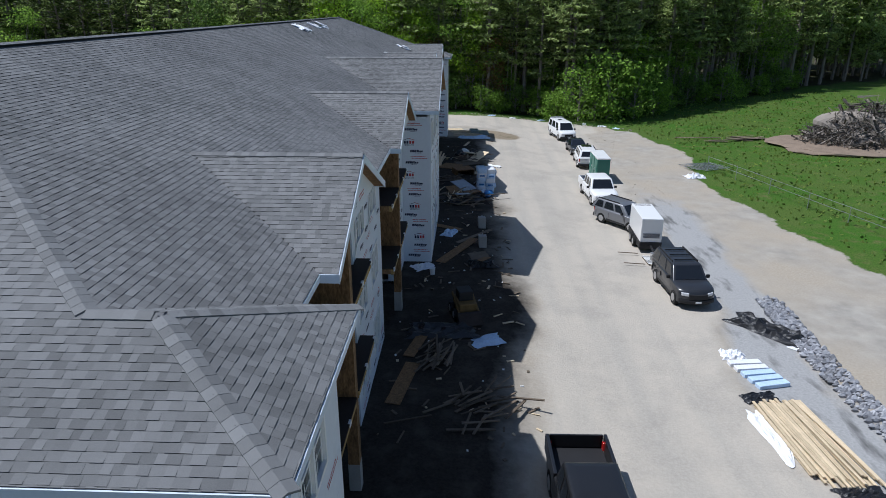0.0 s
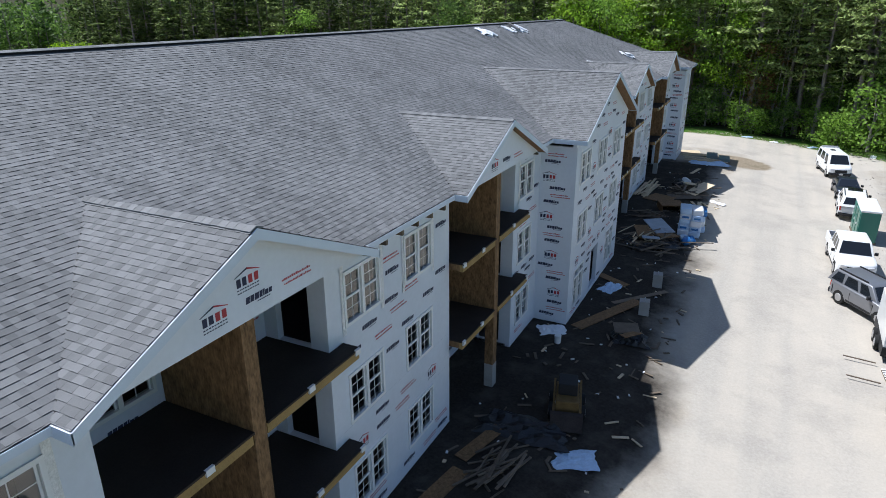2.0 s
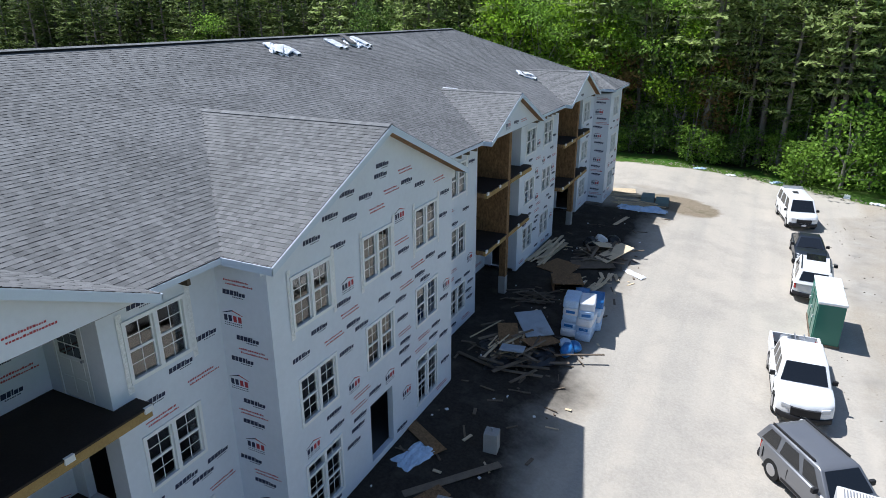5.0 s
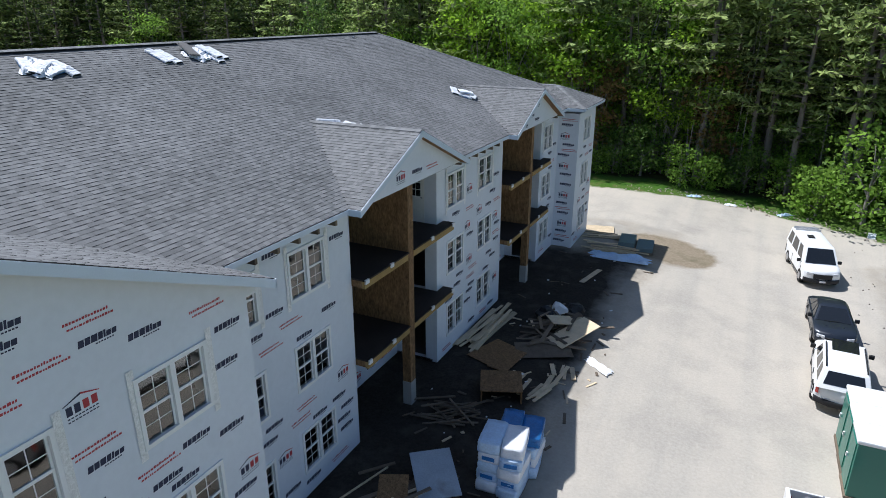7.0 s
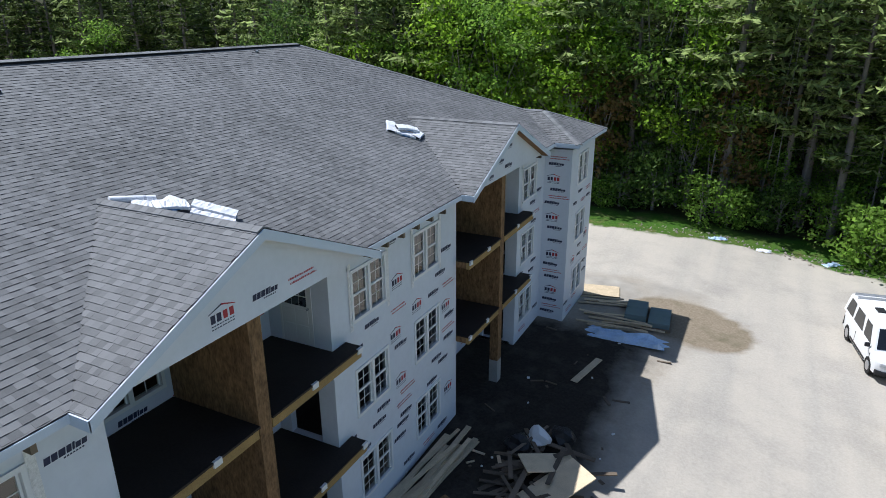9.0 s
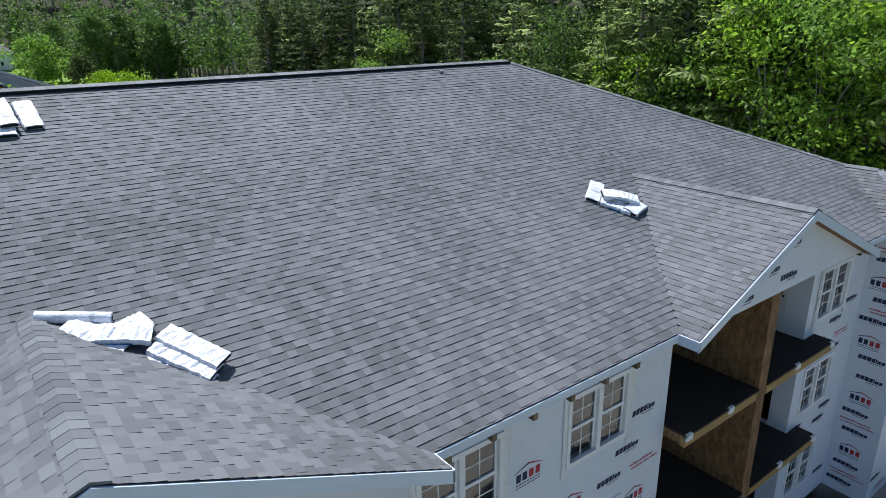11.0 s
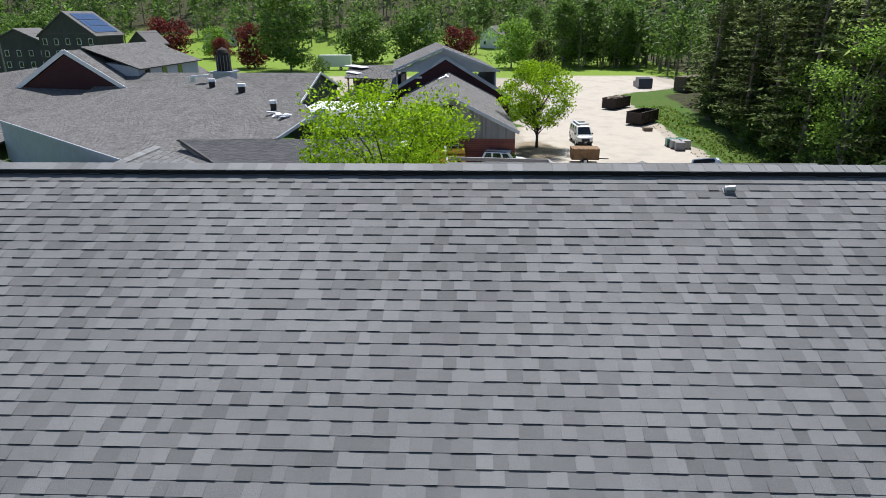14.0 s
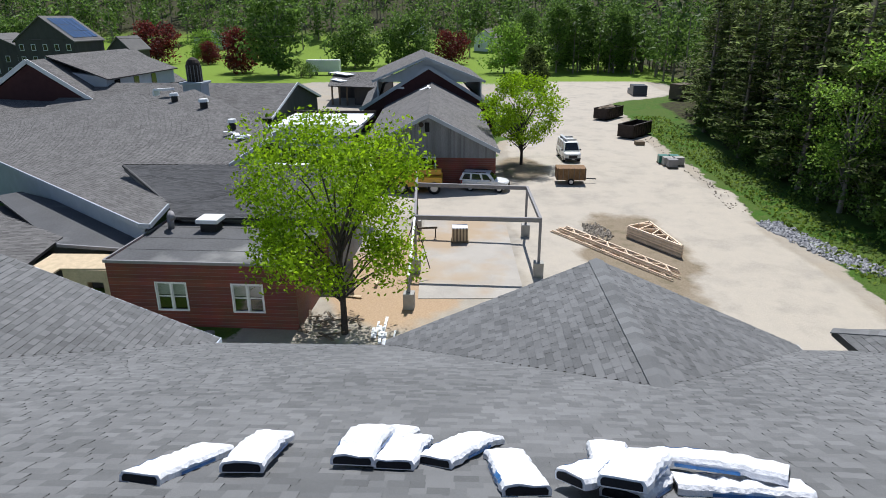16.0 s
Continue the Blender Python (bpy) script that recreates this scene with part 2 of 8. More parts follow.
# ---- mesh helpers ----
class Shape:
    """Collects faces, then becomes one mesh."""

    def __init__(self):
        self.v, self.f = [], []

    def face(self, *pts):
        i = len(self.v)
        self.v += [tuple(p) for p in pts]
        self.f.append(tuple(range(i, i + len(pts))))
        return self

    def box(self, x0, y0, z0, x1, y1, z1, m=None):
        i = len(self.v)
        c = [(x, y, z) for x in (x0, x1) for y in (y0, y1) for z in (z0, z1)]
        if m is not None:
            c = [tuple(m @ Vector(p)) for p in c]
        self.v += c
        self.f += [tuple(i + k for k in q) for q in ((0, 1, 3, 2), (4, 6, 7, 5), (0, 4, 5, 1), (2, 3, 7, 6), (0, 2, 6, 4), (1, 5, 7, 3))]
        return self

    def beam(self, a, b, w, h, up=(0, 0, 1)):
        """A bar of section w x h from a to b."""
        a, b = Vector(a), Vector(b)
        d = (b - a)
        n = d.length
        d.normalize()
        s = d.cross(Vector(up))
        if s.length < 1e-4:
            s = d.cross(Vector((1, 0, 0)))
        s.normalize()
        u = s.cross(d)
        m = Matrix((s, d, u)).transposed().to_4x4()
        m.translation = a
        return self.box(-w / 2, 0, -h / 2, w / 2, n, h / 2, m)

    def tube(self, a, b, r0, r1=None, n=10, caps=True):
        a, b = Vector(a), Vector(b)
        r1 = r0 if r1 is None else r1
        d = (b - a).normalized()
        s = d.orthogonal().normalized()
        u = d.cross(s)
        i = len(self.v)
        for p, r in ((a, r0), (b, r1)):
            self.v += [tuple(p + (s * math.cos(k * 2 * math.pi / n) + u * math.sin(k * 2 * math.pi / n)) * r) for k in range(n)]
        self.f += [(i + k, i + (k + 1) % n, i + n + (k + 1) % n, i + n + k) for k in range(n)]
        if caps:
            self.f += [tuple(range(i + n - 1, i - 1, -1)), tuple(range(i + n, i + 2 * n))]
        return self

    def prism(self, poly, axis, lo, hi):
        """A polygon of 2D points pushed along an axis ('x': points are y,z; 'y': x,z; 'z': x,y)."""
        def at(p, d):
            return (d, p[0], p[1]) if axis == "x" else (p[0], d, p[1]) if axis == "y" else (p[0], p[1], d)
        i, n = len(self.v), len(poly)
        self.v += [at(p, lo) for p in poly] + [at(p, hi) for p in poly]
        self.f += [tuple(range(i, i + n)), tuple(range(i + 2 * n - 1, i + n - 1, -1))]
        self.f += [(i + k, i + n + k, i + n + (k + 1) % n, i + (k + 1) % n) for k in range(n)]
        return self

    def lump(self, c, r, rough=0.25, seed=0, n=2):
        """An uneven stone or bag."""
        b = bmesh.new()
        bmesh.ops.create_icosphere(b, subdivisions=n, radius=1)
        i = len(self.v)
        for q in b.verts:
            k = 1 + rough * noise.noise(q.co * 1.3 + Vector((seed * 3.7, seed * 1.3, seed)))
            self.v.append((c[0] + q.co.x * r[0] * k, c[1] + q.co.y * r[1] * k, c[2] + q.co.z * r[2] * k))
        self.f += [tuple(i + w.index for w in f.verts) for f in b.faces]
        b.free()
        return self

    def mesh(self, name, mat, smooth=False, bevel=0.0):
        me = bpy.data.meshes.new(name)
        me.from_pydata(self.v, [], self.f)
        if bevel:
            b = bmesh.new()
            b.from_mesh(me)
            bmesh.ops.remove_doubles(b, verts=b.verts, dist=0.0005)
            bmesh.ops.recalc_face_normals(b, faces=b.faces)
            bmesh.ops.bevel(b, geom=b.edges, offset=bevel, segments=2, profile=0.6, affect="EDGES", clamp_overlap=True)
            b.to_mesh(me)
            b.free()
        else:
            b = bmesh.new()
            b.from_mesh(me)
            bmesh.ops.recalc_face_normals(b, faces=b.faces)
            b.to_mesh(me)
            b.free()
        me.materials.append(mat)
        if smooth:
            me.polygons.foreach_set("use_smooth", [True] * len(me.polygons))
        return me


# the school yard is laid out on axes of its own, slightly turned against the building's
YARD_AXES = Matrix.Translation((-2.492, -0.466, 0)) @ Matrix.Rotation(radians(-2.33), 4, "Z")
site = Matrix()


def thing(name, label, category, group="", kind="", at=None):
    ob = new(name)
    ob.matrix_basis = site @ at if at is not None else site
    return tagged(ob, label, category, group, kind)


def part(name, shape, mat, parent, label="", smooth=False, bevel=0.0, kind=""):
    ob = new(name, shape.mesh(name, mat, smooth, bevel) if isinstance(shape, Shape) else shape)
    ob.parent = parent
    return tagged(ob, label, kind=kind)


def arrays(name, verts, faces, mat):
    """A mesh from numpy arrays of corners and quads."""
    me = bpy.data.meshes.new(name)
    nf = len(faces)
    me.vertices.add(len(verts))
    me.vertices.foreach_set("co", np.asarray(verts, np.float32).ravel())
    k = faces.shape[1]
    me.loops.add(nf * k)
    me.loops.foreach_set("vertex_index", np.asarray(faces, np.int32).ravel())
    me.polygons.add(nf)
    me.polygons.foreach_set("loop_start", np.arange(nf, dtype=np.int32) * k)
    me.update(calc_edges=True)
    me.shade_flat()
    me.materials.append(mat)
    return me


# ---- ground ----
def smooth_step(a, b, x):
    t = np.clip((x - a) / (b - a), 0, 1)
    return t * t * (3 - 2 * t)


def ground_z(x, y):
    """Nearly level by the east wall, falling to the lane, rising to the meadow, and low ground west of the building."""
    x, y = np.asarray(x, float), np.asarray(y, float)
    east = -0.16 - 0.84 * smooth_step(-1.5, 11.0, x) + 1.0 * smooth_step(26, 70, x)
    west = -1.2 + 46.0 * smooth_step(-262, -520, x)
    z = east + (west - east) * smooth_step(-8, -24, x)
    return z + 0.5 * smooth_step(92, 130, y) * smooth_step(-30, -5, x)


def site_z(x, y):
    p = site @ Vector((x, y, 0))
    return float(ground_z(p.x, p.y))


def steps(*spans):
    out = []
    for a, b, d in spans:
        out += list(np.arange(a, b, d))
    return np.array(out + [spans[-1][1]])


gx = steps((-900, -300, 60), (-300, -170, 10), (-170, -30, 1.0), (-30, 45, 0.6), (45, 120, 5), (120, 900, 65))
gy = steps((-700, -40, 60), (-40, 0, 5), (0, 110, 0.7), (110, 200, 6), (200, 900, 70))
GX, GY = np.meshgrid(gx, gy, indexing="ij")
fuzz = np.array([[noise.noise(Vector((x * 0.12, y * 0.12, 3.0))) + 0.5 * noise.noise(Vector((x * 0.45, y * 0.45, 7.0))) for y in gy] for x in gx])
GZ = ground_z(GX, GY) + 0.03 * fuzz

# where the lane, the bare soil and the western yard lie
edge_east = np.interp(GY, [-40, 20, 34, 42, 52, 62, 70, 80, 88], [27, 26, 24.6, 23.4, 21.0, 21.6, 23.6, 20.5, 14])
edge_north = np.interp(GX, [-40, -4, 3, 8, 12, 17, 24], [86.5, 87.6, 89.2, 89.0, 86.8, 84.2, 80])
east_bare = smooth_step(-26, -20, GX) * (1 - smooth_step(-0.7, 0.7, GX - edge_east + fuzz * 1.6)) * (1 - smooth_step(-0.8, 0.8, GY - edge_north + fuzz * 1.5))
lane_right = np.interp(GY, [-20, 20, 30, 45, 60, 90], [11.3, 12.0, 12.9, 13.6, 13.9, 15])
lane = east_bare * (1 - smooth_step(-1.2, 1.6, GX - lane_right + fuzz * 1.2)) * smooth_step(2.2, 5.0, GX + fuzz * 1.2 - 0.0)
lane = np.maximum(lane, east_bare * smooth_step(77.5, 80, GY + fuzz * 1.3) * (1 - smooth_step(15, 18, GX)))
brown = 1 - smooth_step(0.75, 1.15, np.hypot((GX - 3.3) / 3.0, (GY - 75.0) / 2.2) + fuzz * 0.25)
lane = lane * (1 - brown)
silt = east_bare * smooth_step(-0.2, 1.4, GX - lane_right + fuzz * 0.8) * (1 - smooth_step(2.6, 4.6, GX - lane_right + fuzz * 2.0)) * (1 - smooth_step(44, 58, GY))
YA = np.array(YARD_AXES.inverted())
WX, WY = YA[0, 0] * GX + YA[0, 1] * GY + YA[0, 3], YA[1, 0] * GX + YA[1, 1] * GY + YA[1, 3]
west_brown = 1 - smooth_step(0.5, 1.1, np.hypot((WX + 55) / 11.0, (WY - 74.3) / 4.6) + fuzz * 0.45)
west_brown = np.maximum(west_brown, 0.8 * (1 - smooth_step(0.5, 1.1, np.hypot((WX + 83) / 8.0, (WY - 66.6) / 3.6) + fuzz * 0.4)))
west_sand = 1 - smooth_step(0.6, 1.1, np.hypot((WX + 50) / 9.5, (WY - 57.0) / 4.6) + fuzz * 0.4)
NORTH = ([-200, -176, -160, -152, -146, -142, -124, -100, -84, -72, -59, -47, -30], [105, 109, 105, 98, 91, 86.8, 86.1, 85.4, 86.2, 86.4, 86.4, 87.2, 89])
yard_north = np.interp(WX, *NORTH)
yard_south = np.interp(WX, [-190, -176, -120, -108, -84, -77, -73, -44, -30], [79, 75, 70, 65.5, 62.5, 61, 51, 50, 44])
west_bare = (1 - smooth_step(-28, -24, WX)) * smooth_step(-0.7, 0.7, WY - yard_south + fuzz * 2) * (1 - smooth_step(-0.6, 0.6, WY - yard_north + fuzz * 1.6)) * smooth_step(-190, -182, WX)
west_lane = west_bare * smooth_step(64.2, 66.2, WY + fuzz * 1.2) * (1 - smooth_step(-2.4, -0.5, WY - yard_north + fuzz))
west_lane = np.maximum(west_lane, west_bare * smooth_step(-75, -73.5, WX) * (1 - smooth_step(-64.5, -62.5, WX)))
lot = smooth_step(-182, -178, WX) * (1 - smooth_step(-128, -124, WX)) * smooth_step(12, 15, WY + fuzz * 2) * (1 - smooth_step(70, 74, WY))
west_lane = west_lane * (1 - smooth_step(100, 104, WY + fuzz * 2) * (1 - smooth_step(-60, -50, WX)))
bare = np.maximum(np.maximum(east_bare, west_bare), lot)
gravel = np.maximum(lane, west_lane)
# darker soil along the east wall, deepened in colour for the building's shade
wall_shade = east_bare * (1 - smooth_step(1.0, 4.2, GX + fuzz * 1.8)) * (1 - smooth_step(70, 74, GY))
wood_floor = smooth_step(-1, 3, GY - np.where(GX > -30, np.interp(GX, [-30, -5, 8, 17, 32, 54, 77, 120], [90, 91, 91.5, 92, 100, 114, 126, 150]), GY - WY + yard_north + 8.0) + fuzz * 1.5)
nx, ny = len(gx), len(gy)
idx = np.arange(nx * ny).reshape(nx, ny)
ground_mesh = arrays("ground", np.stack([GX, GY, GZ], -1).reshape(-1, 3),
                     np.stack([idx[:-1, :-1], idx[1:, :-1], idx[1:, 1:], idx[:-1, 1:]], -1).reshape(-1, 4), LUMBER)
for name, values in (("bare", bare), ("gravel", gravel), ("silt", silt), ("wood", np.maximum(wood_floor, 1 - smooth_step(-335, -312, GX))), ("wall_shade", wall_shade), ("brown", np.maximum(brown * east_bare, west_brown)), ("sand", west_sand), ("lawn", np.maximum(1 - smooth_step(-175, -150, GX), smooth_step(-130, -120, GX) * (1 - smooth_step(-56, -48, GX)) * smooth_step(82, 86, GY) * 0.3)), ("ruts", np.clip((GX + 30) / 10, 0, 1))):
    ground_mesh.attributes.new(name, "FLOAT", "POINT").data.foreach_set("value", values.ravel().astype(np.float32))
ground_mesh.polygons.foreach_set("use_smooth", [True] * len(ground_mesh.polygons))


def ground_material():
    m, n, l, p = nodes_of("ground")
    tc = n.new("ShaderNodeTexCoord")

    def grain(scale, detail=6, rough=0.6):
        t = n.new("ShaderNodeTexNoise")
        t.inputs["Scale"].default_value, t.inputs["Detail"].default_value, t.inputs["Roughness"].default_value = scale, detail, rough
        l.new(tc.outputs["Object"], t.inputs["Vector"])
        return t.outputs["Fac"]

    def mix(f, a, b, lo=0.3, hi=0.7):
        r = n.new("ShaderNodeMapRange")
        r.inputs["From Min"].default_value, r.inputs["From Max"].default_value = lo, hi
        l.new(f, r.inputs["Value"])
        x = n.new("ShaderNodeMix")
        x.data_type = "RGBA"
        l.new(r.outputs[0], x.inputs["Factor"])
        for key, c in (("A", a), ("B", b)):
            if isinstance(c, tuple):
                x.inputs[key].default_value = (*c, 1)
            else:
                l.new(c, x.inputs[key])
        return x.outputs["Result"]

    def mask(name, amp=0.5):
        a = n.new("ShaderNodeAttribute")
        a.attribute_name = name
        s = n.new("ShaderNodeMath")
        s.operation = "MULTIPLY_ADD"
        l.new(grain(1.6, 8), s.inputs[0])
        s.inputs[1].default_value = amp
        l.new(a.outputs["Fac"], s.inputs[2])
        return s.outputs[0]

    small, mid, wide = grain(9, 9, 0.7), grain(0.9, 8), grain(0.16, 6)
    grass = mix(mid, mix(small, (0.024, 0.076, 0.007), (0.068, 0.152, 0.016), 0.35, 0.65), mix(small, (0.060, 0.085, 0.018), (0.180, 0.160, 0.070), 0.35, 0.65), 0.50, 0.70)
    grass = mix(wide, grass, mix(small, (0.036, 0.078, 0.012), (0.105, 0.150, 0.030), 0.35, 0.65), 0.4, 0.6)
    grass = mix(mask("lawn"), grass, mix(small, (0.105, 0.180, 0.020), (0.215, 0.310, 0.042), 0.35, 0.65), 0.62, 0.95)
    soil = mix(wide, mix(small, (0.31, 0.265, 0.205), (0.44, 0.385, 0.31)), mix(mid, (0.27, 0.25, 0.22), (0.41, 0.38, 0.33)), 0.35, 0.65)
    lane_c = mix(mid, mix(small, (0.440, 0.394, 0.330), (0.505, 0.456, 0.385)), mix(small, (0.405, 0.366, 0.313), (0.470, 0.426, 0.362)), 0.3, 0.7)
    track = n.new("ShaderNodeMapping")
    track.inputs["Scale"].default_value = (0.75, 0.05, 1)
    l.new(tc.outputs["Object"], track.inputs["Vector"])
    rut = n.new("ShaderNodeTexNoise")
    rut.inputs["Scale"].default_value, rut.inputs["Detail"].default_value = 1.0, 6
    l.new(track.outputs[0], rut.inputs["Vector"])
    lane_side = n.new("ShaderNodeAttribute")
    lane_side.attribute_name = "ruts"
    worn = n.new("ShaderNodeMath")
    worn.operation = "MULTIPLY"
    l.new(rut.outputs["Fac"], worn.inputs[0])
    l.new(lane_side.outputs["Fac"], worn.inputs[1])
    lane_c = mix(worn.outputs[0], lane_c, mix(small, (0.32, 0.30, 0.265), (0.44, 0.405, 0.35)), 0.46, 0.75)
    lane_c = mix(grain(0.35, 7), lane_c, mix(small, (0.29, 0.268, 0.235), (0.41, 0.375, 0.325)), 0.48, 0.74)
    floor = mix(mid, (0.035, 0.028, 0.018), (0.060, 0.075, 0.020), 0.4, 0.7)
    c = mix(mask("bare", 1.1), grass, soil, 0.90, 1.12)
    # near-black soil tones here carry the shade by the wall
    c = mix(mask("wall_shade"), c, mix(mid, mix(small, (0.024, 0.020, 0.016), (0.056, 0.047, 0.038)), (0.100, 0.086, 0.070), 0.5, 0.85), 0.5, 1.1)
    c = mix(mask("gravel"), c, lane_c, 0.55, 0.95)
    wash = n.new("ShaderNodeMapping")
    wash.inputs["Scale"].default_value = (0.55, 0.16, 1)
    wash.inputs["Rotation"].default_value = (0, 0, 0.5)
    l.new(tc.outputs["Object"], wash.inputs["Vector"])
    streak = n.new("ShaderNodeTexNoise")
    streak.inputs["Scale"].default_value, streak.inputs["Detail"].default_value = 2.2, 8
    l.new(wash.outputs[0], streak.inputs["Vector"])
    silt_c = mix(streak.outputs["Fac"], mix(small, (0.27, 0.268, 0.262), (0.40, 0.395, 0.385)), (0.13, 0.128, 0.124), 0.54, 0.68)
    c = mix(mask("silt"), c, silt_c, 0.5, 1.05)
    c = mix(mask("sand"), c, mix(small, (0.34, 0.235, 0.145), (0.50, 0.37, 0.25)), 0.55, 0.95)
    c = mix(mask("brown"), c, mix(mid, mix(small, (0.19, 0.152, 0.105), (0.31, 0.255, 0.185)), (0.13, 0.115, 0.070), 0.5, 0.8), 0.42, 0.85)
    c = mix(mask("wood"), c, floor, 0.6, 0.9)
    l.new(c, p.inputs["Base Color"])
    p.inputs["Roughness"].default_value, p.inputs["Specular IOR Level"].default_value = 0.95, 0.15
    b = n.new("ShaderNodeBump")
    b.inputs["Strength"].default_value, b.inputs["Distance"].default_value = 0.5, 0.06
    l.new(small, b.inputs["Height"])
    l.new(b.outputs[0], p.inputs["Normal"])
    return m


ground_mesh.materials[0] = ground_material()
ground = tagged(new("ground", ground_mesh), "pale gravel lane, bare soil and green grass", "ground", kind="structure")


# ---- the apartment building: its measures ----
S = 0.4167                      # roof slope, 5 in 12
EAVE, XE, XW, XR = 8.47, -2.5, -22.2, -12.35
Y0, Y1 = 5.35, 76.3
RUN = XE - XR
RIDGE = EAVE + RUN * S
WALL, BAYWALL, TOWERWALL = -3.08, -1.5, -1.85
LIFT = 0.36                     # balcony decks above the floor lines
BACK = -5.0                     # back wall of the balconies
FLOORS = (0.0, 2.8, 5.6)
PLATE = 8.12
GABLES = (15.38, 27.76, 52.78, 65.66)
GHALF, GFRONT = 3.75, -2.1
BAYC, BHALF, BFRONT = 38.85, 5.3, -1.05
LIFTED = 0.1                    # cross gables are framed a little above the main slope
TW = 4.85                       # width of the corner towers' roofs
OPEN = 2.95                     # half width of a balcony opening
building = thing("apartment_building", "three-storey apartment building under construction, white wrap and grey shingles", "building")


# ---- roofs ----
def facet(pts):
    """Frame of a roof slope: origin on the eave, unit vectors along the eave and up the slope, and the outline in them."""
    p = [Vector(q) for q in pts]
    nrm = (p[1] - p[0]).cross(p[2] - p[0]).normalized()
    if nrm.z < 0:
        nrm.negate()
    up = (Vector((0, 0, 1)) - nrm * nrm.z).normalized()
    along = up.cross(nrm).normalized()
    low = min(p, key=lambda q: q.z)
    return low, along, up, nrm, [((q - low).dot(along), (q - low).dot(up)) for q in p]


def spans_at(outline, v):
    us = []
    for (a, b), (c, d) in zip(outline, outline[1:] + outline[:1]):
        if (b - v) * (d - v) < 0:
            us.append(a + (c - a) * (v - b) / (d - b))
    us.sort()
    return list(zip(us[::2], us[1::2]))


E_ROW, ROW_0 = 0.1435, 0.0256   # height of a course, and where the first whole one starts


def shingle_tabs(pts, rng, skip=None, thick=1.0, row=E_ROW, wide=(0.11, 0.22)):
    """Corners of all the tabs of one roof slope, row by row."""
    low, along, up, nrm, outline = facet(pts)
    top = max(v for u, v in outline)
    quads = []
    k = -1
    while k * row + ROW_0 < top:
        v0, v_end = max(0.0, k * row + ROW_0), k * row + ROW_0 + row * 1.12
        level = min(v0 + row * 0.5, top - 0.004)
        k += 1
        for lo, hi in spans_at(outline, level):
            u = lo - rng.random() * 0.1
            proud = rng.random() < 0.5
            while u < hi:
                w = wide[0] + (wide[1] - wide[0]) * rng.random()
                proud = not proud if rng.random() < 0.85 else proud
                a, b = max(u, lo), min(u + w, hi)
                u += w
                if b - a < 0.02:
                    continue
                h = thick * (0.0185 if proud else 0.0115)
                centre = low + along * ((a + b) / 2) + up * v0
                if skip and skip(centre):
                    continue
                quads.append((a, b, v0 + rng.random() * 0.004, min(v_end, top), h))
    q = np.array(quads)
    if not len(q):
        return np.zeros((0, 3)), np.zeros((0, 4), int)
    o, A, U, N = (np.array(v) for v in (low, along, up, nrm))
    a, b, v0, v1, h = q.T

    def at(u, v, n):
        return o + u[:, None] * A + v[:, None] * U + n[:, None] * N
    zero, tuck = np.zeros_like(a), np.full_like(a, 0.006)
    c = np.stack([at(a, v0, zero), at(b, v0, zero), at(a, v0, h), at(b, v0, h), at(a, v1, tuck), at(b, v1, tuck), at(a, v1, zero), at(b, v1, zero)], 1)
    i = np.arange(len(q))[:, None] * 8
    f = np.concatenate([i + np.array([0, 1, 3, 2]), i + np.array([2, 3, 5, 4])])
    return c.reshape(-1, 3), f


def slab(pts, down=0.16):
    s = Shape()
    p = [Vector(q) for q in pts]
    low = [q - Vector((0, 0, down)) for q in p]
    s.face(*p)
    s.face(*low[::-1])
    for k in range(len(p)):
        j = (k + 1) % len(p)
        s.face(p[k], low[k], low[j], p[j])
    return s


def near_patch(c):
    """The stretch of the east slope next to the ridge whose tabs are pieces of their own."""
    return -12.5 < c.x < -11.02 and 60.6 < c.y < 64.9 and c.z > 11.9


def under_tower(c):
    """The corners of the long slopes that lie beneath the tower roofs."""
    return c.z < EAVE + TW / 2 * S and (c.y < Y0 + TW / 2 or c.y > Y1 - TW / 2)


def roof_slope(pts, rng, parent, label="", skip=None, mat=SHINGLE, thick=1.0, row=E_ROW, wide=(0.11, 0.22)):
    ob = part("roof_slope", slab(pts), DECK, parent, label)
    v, f = shingle_tabs(pts, rng, skip, thick, row, wide)
    me = arrays("shingles", v, f, mat)
    me.materials.append(SHINGLE_EDGE)
    n = len(f) // 2
    # front faces get the edge colour, drawing each course's shadow line
    index = np.zeros(len(f), np.int32)
    index[:n] = 1
    me.polygons.foreach_set("material_index", index)
    part("shingles", me, mat, ob, kind="stuff")
    return ob


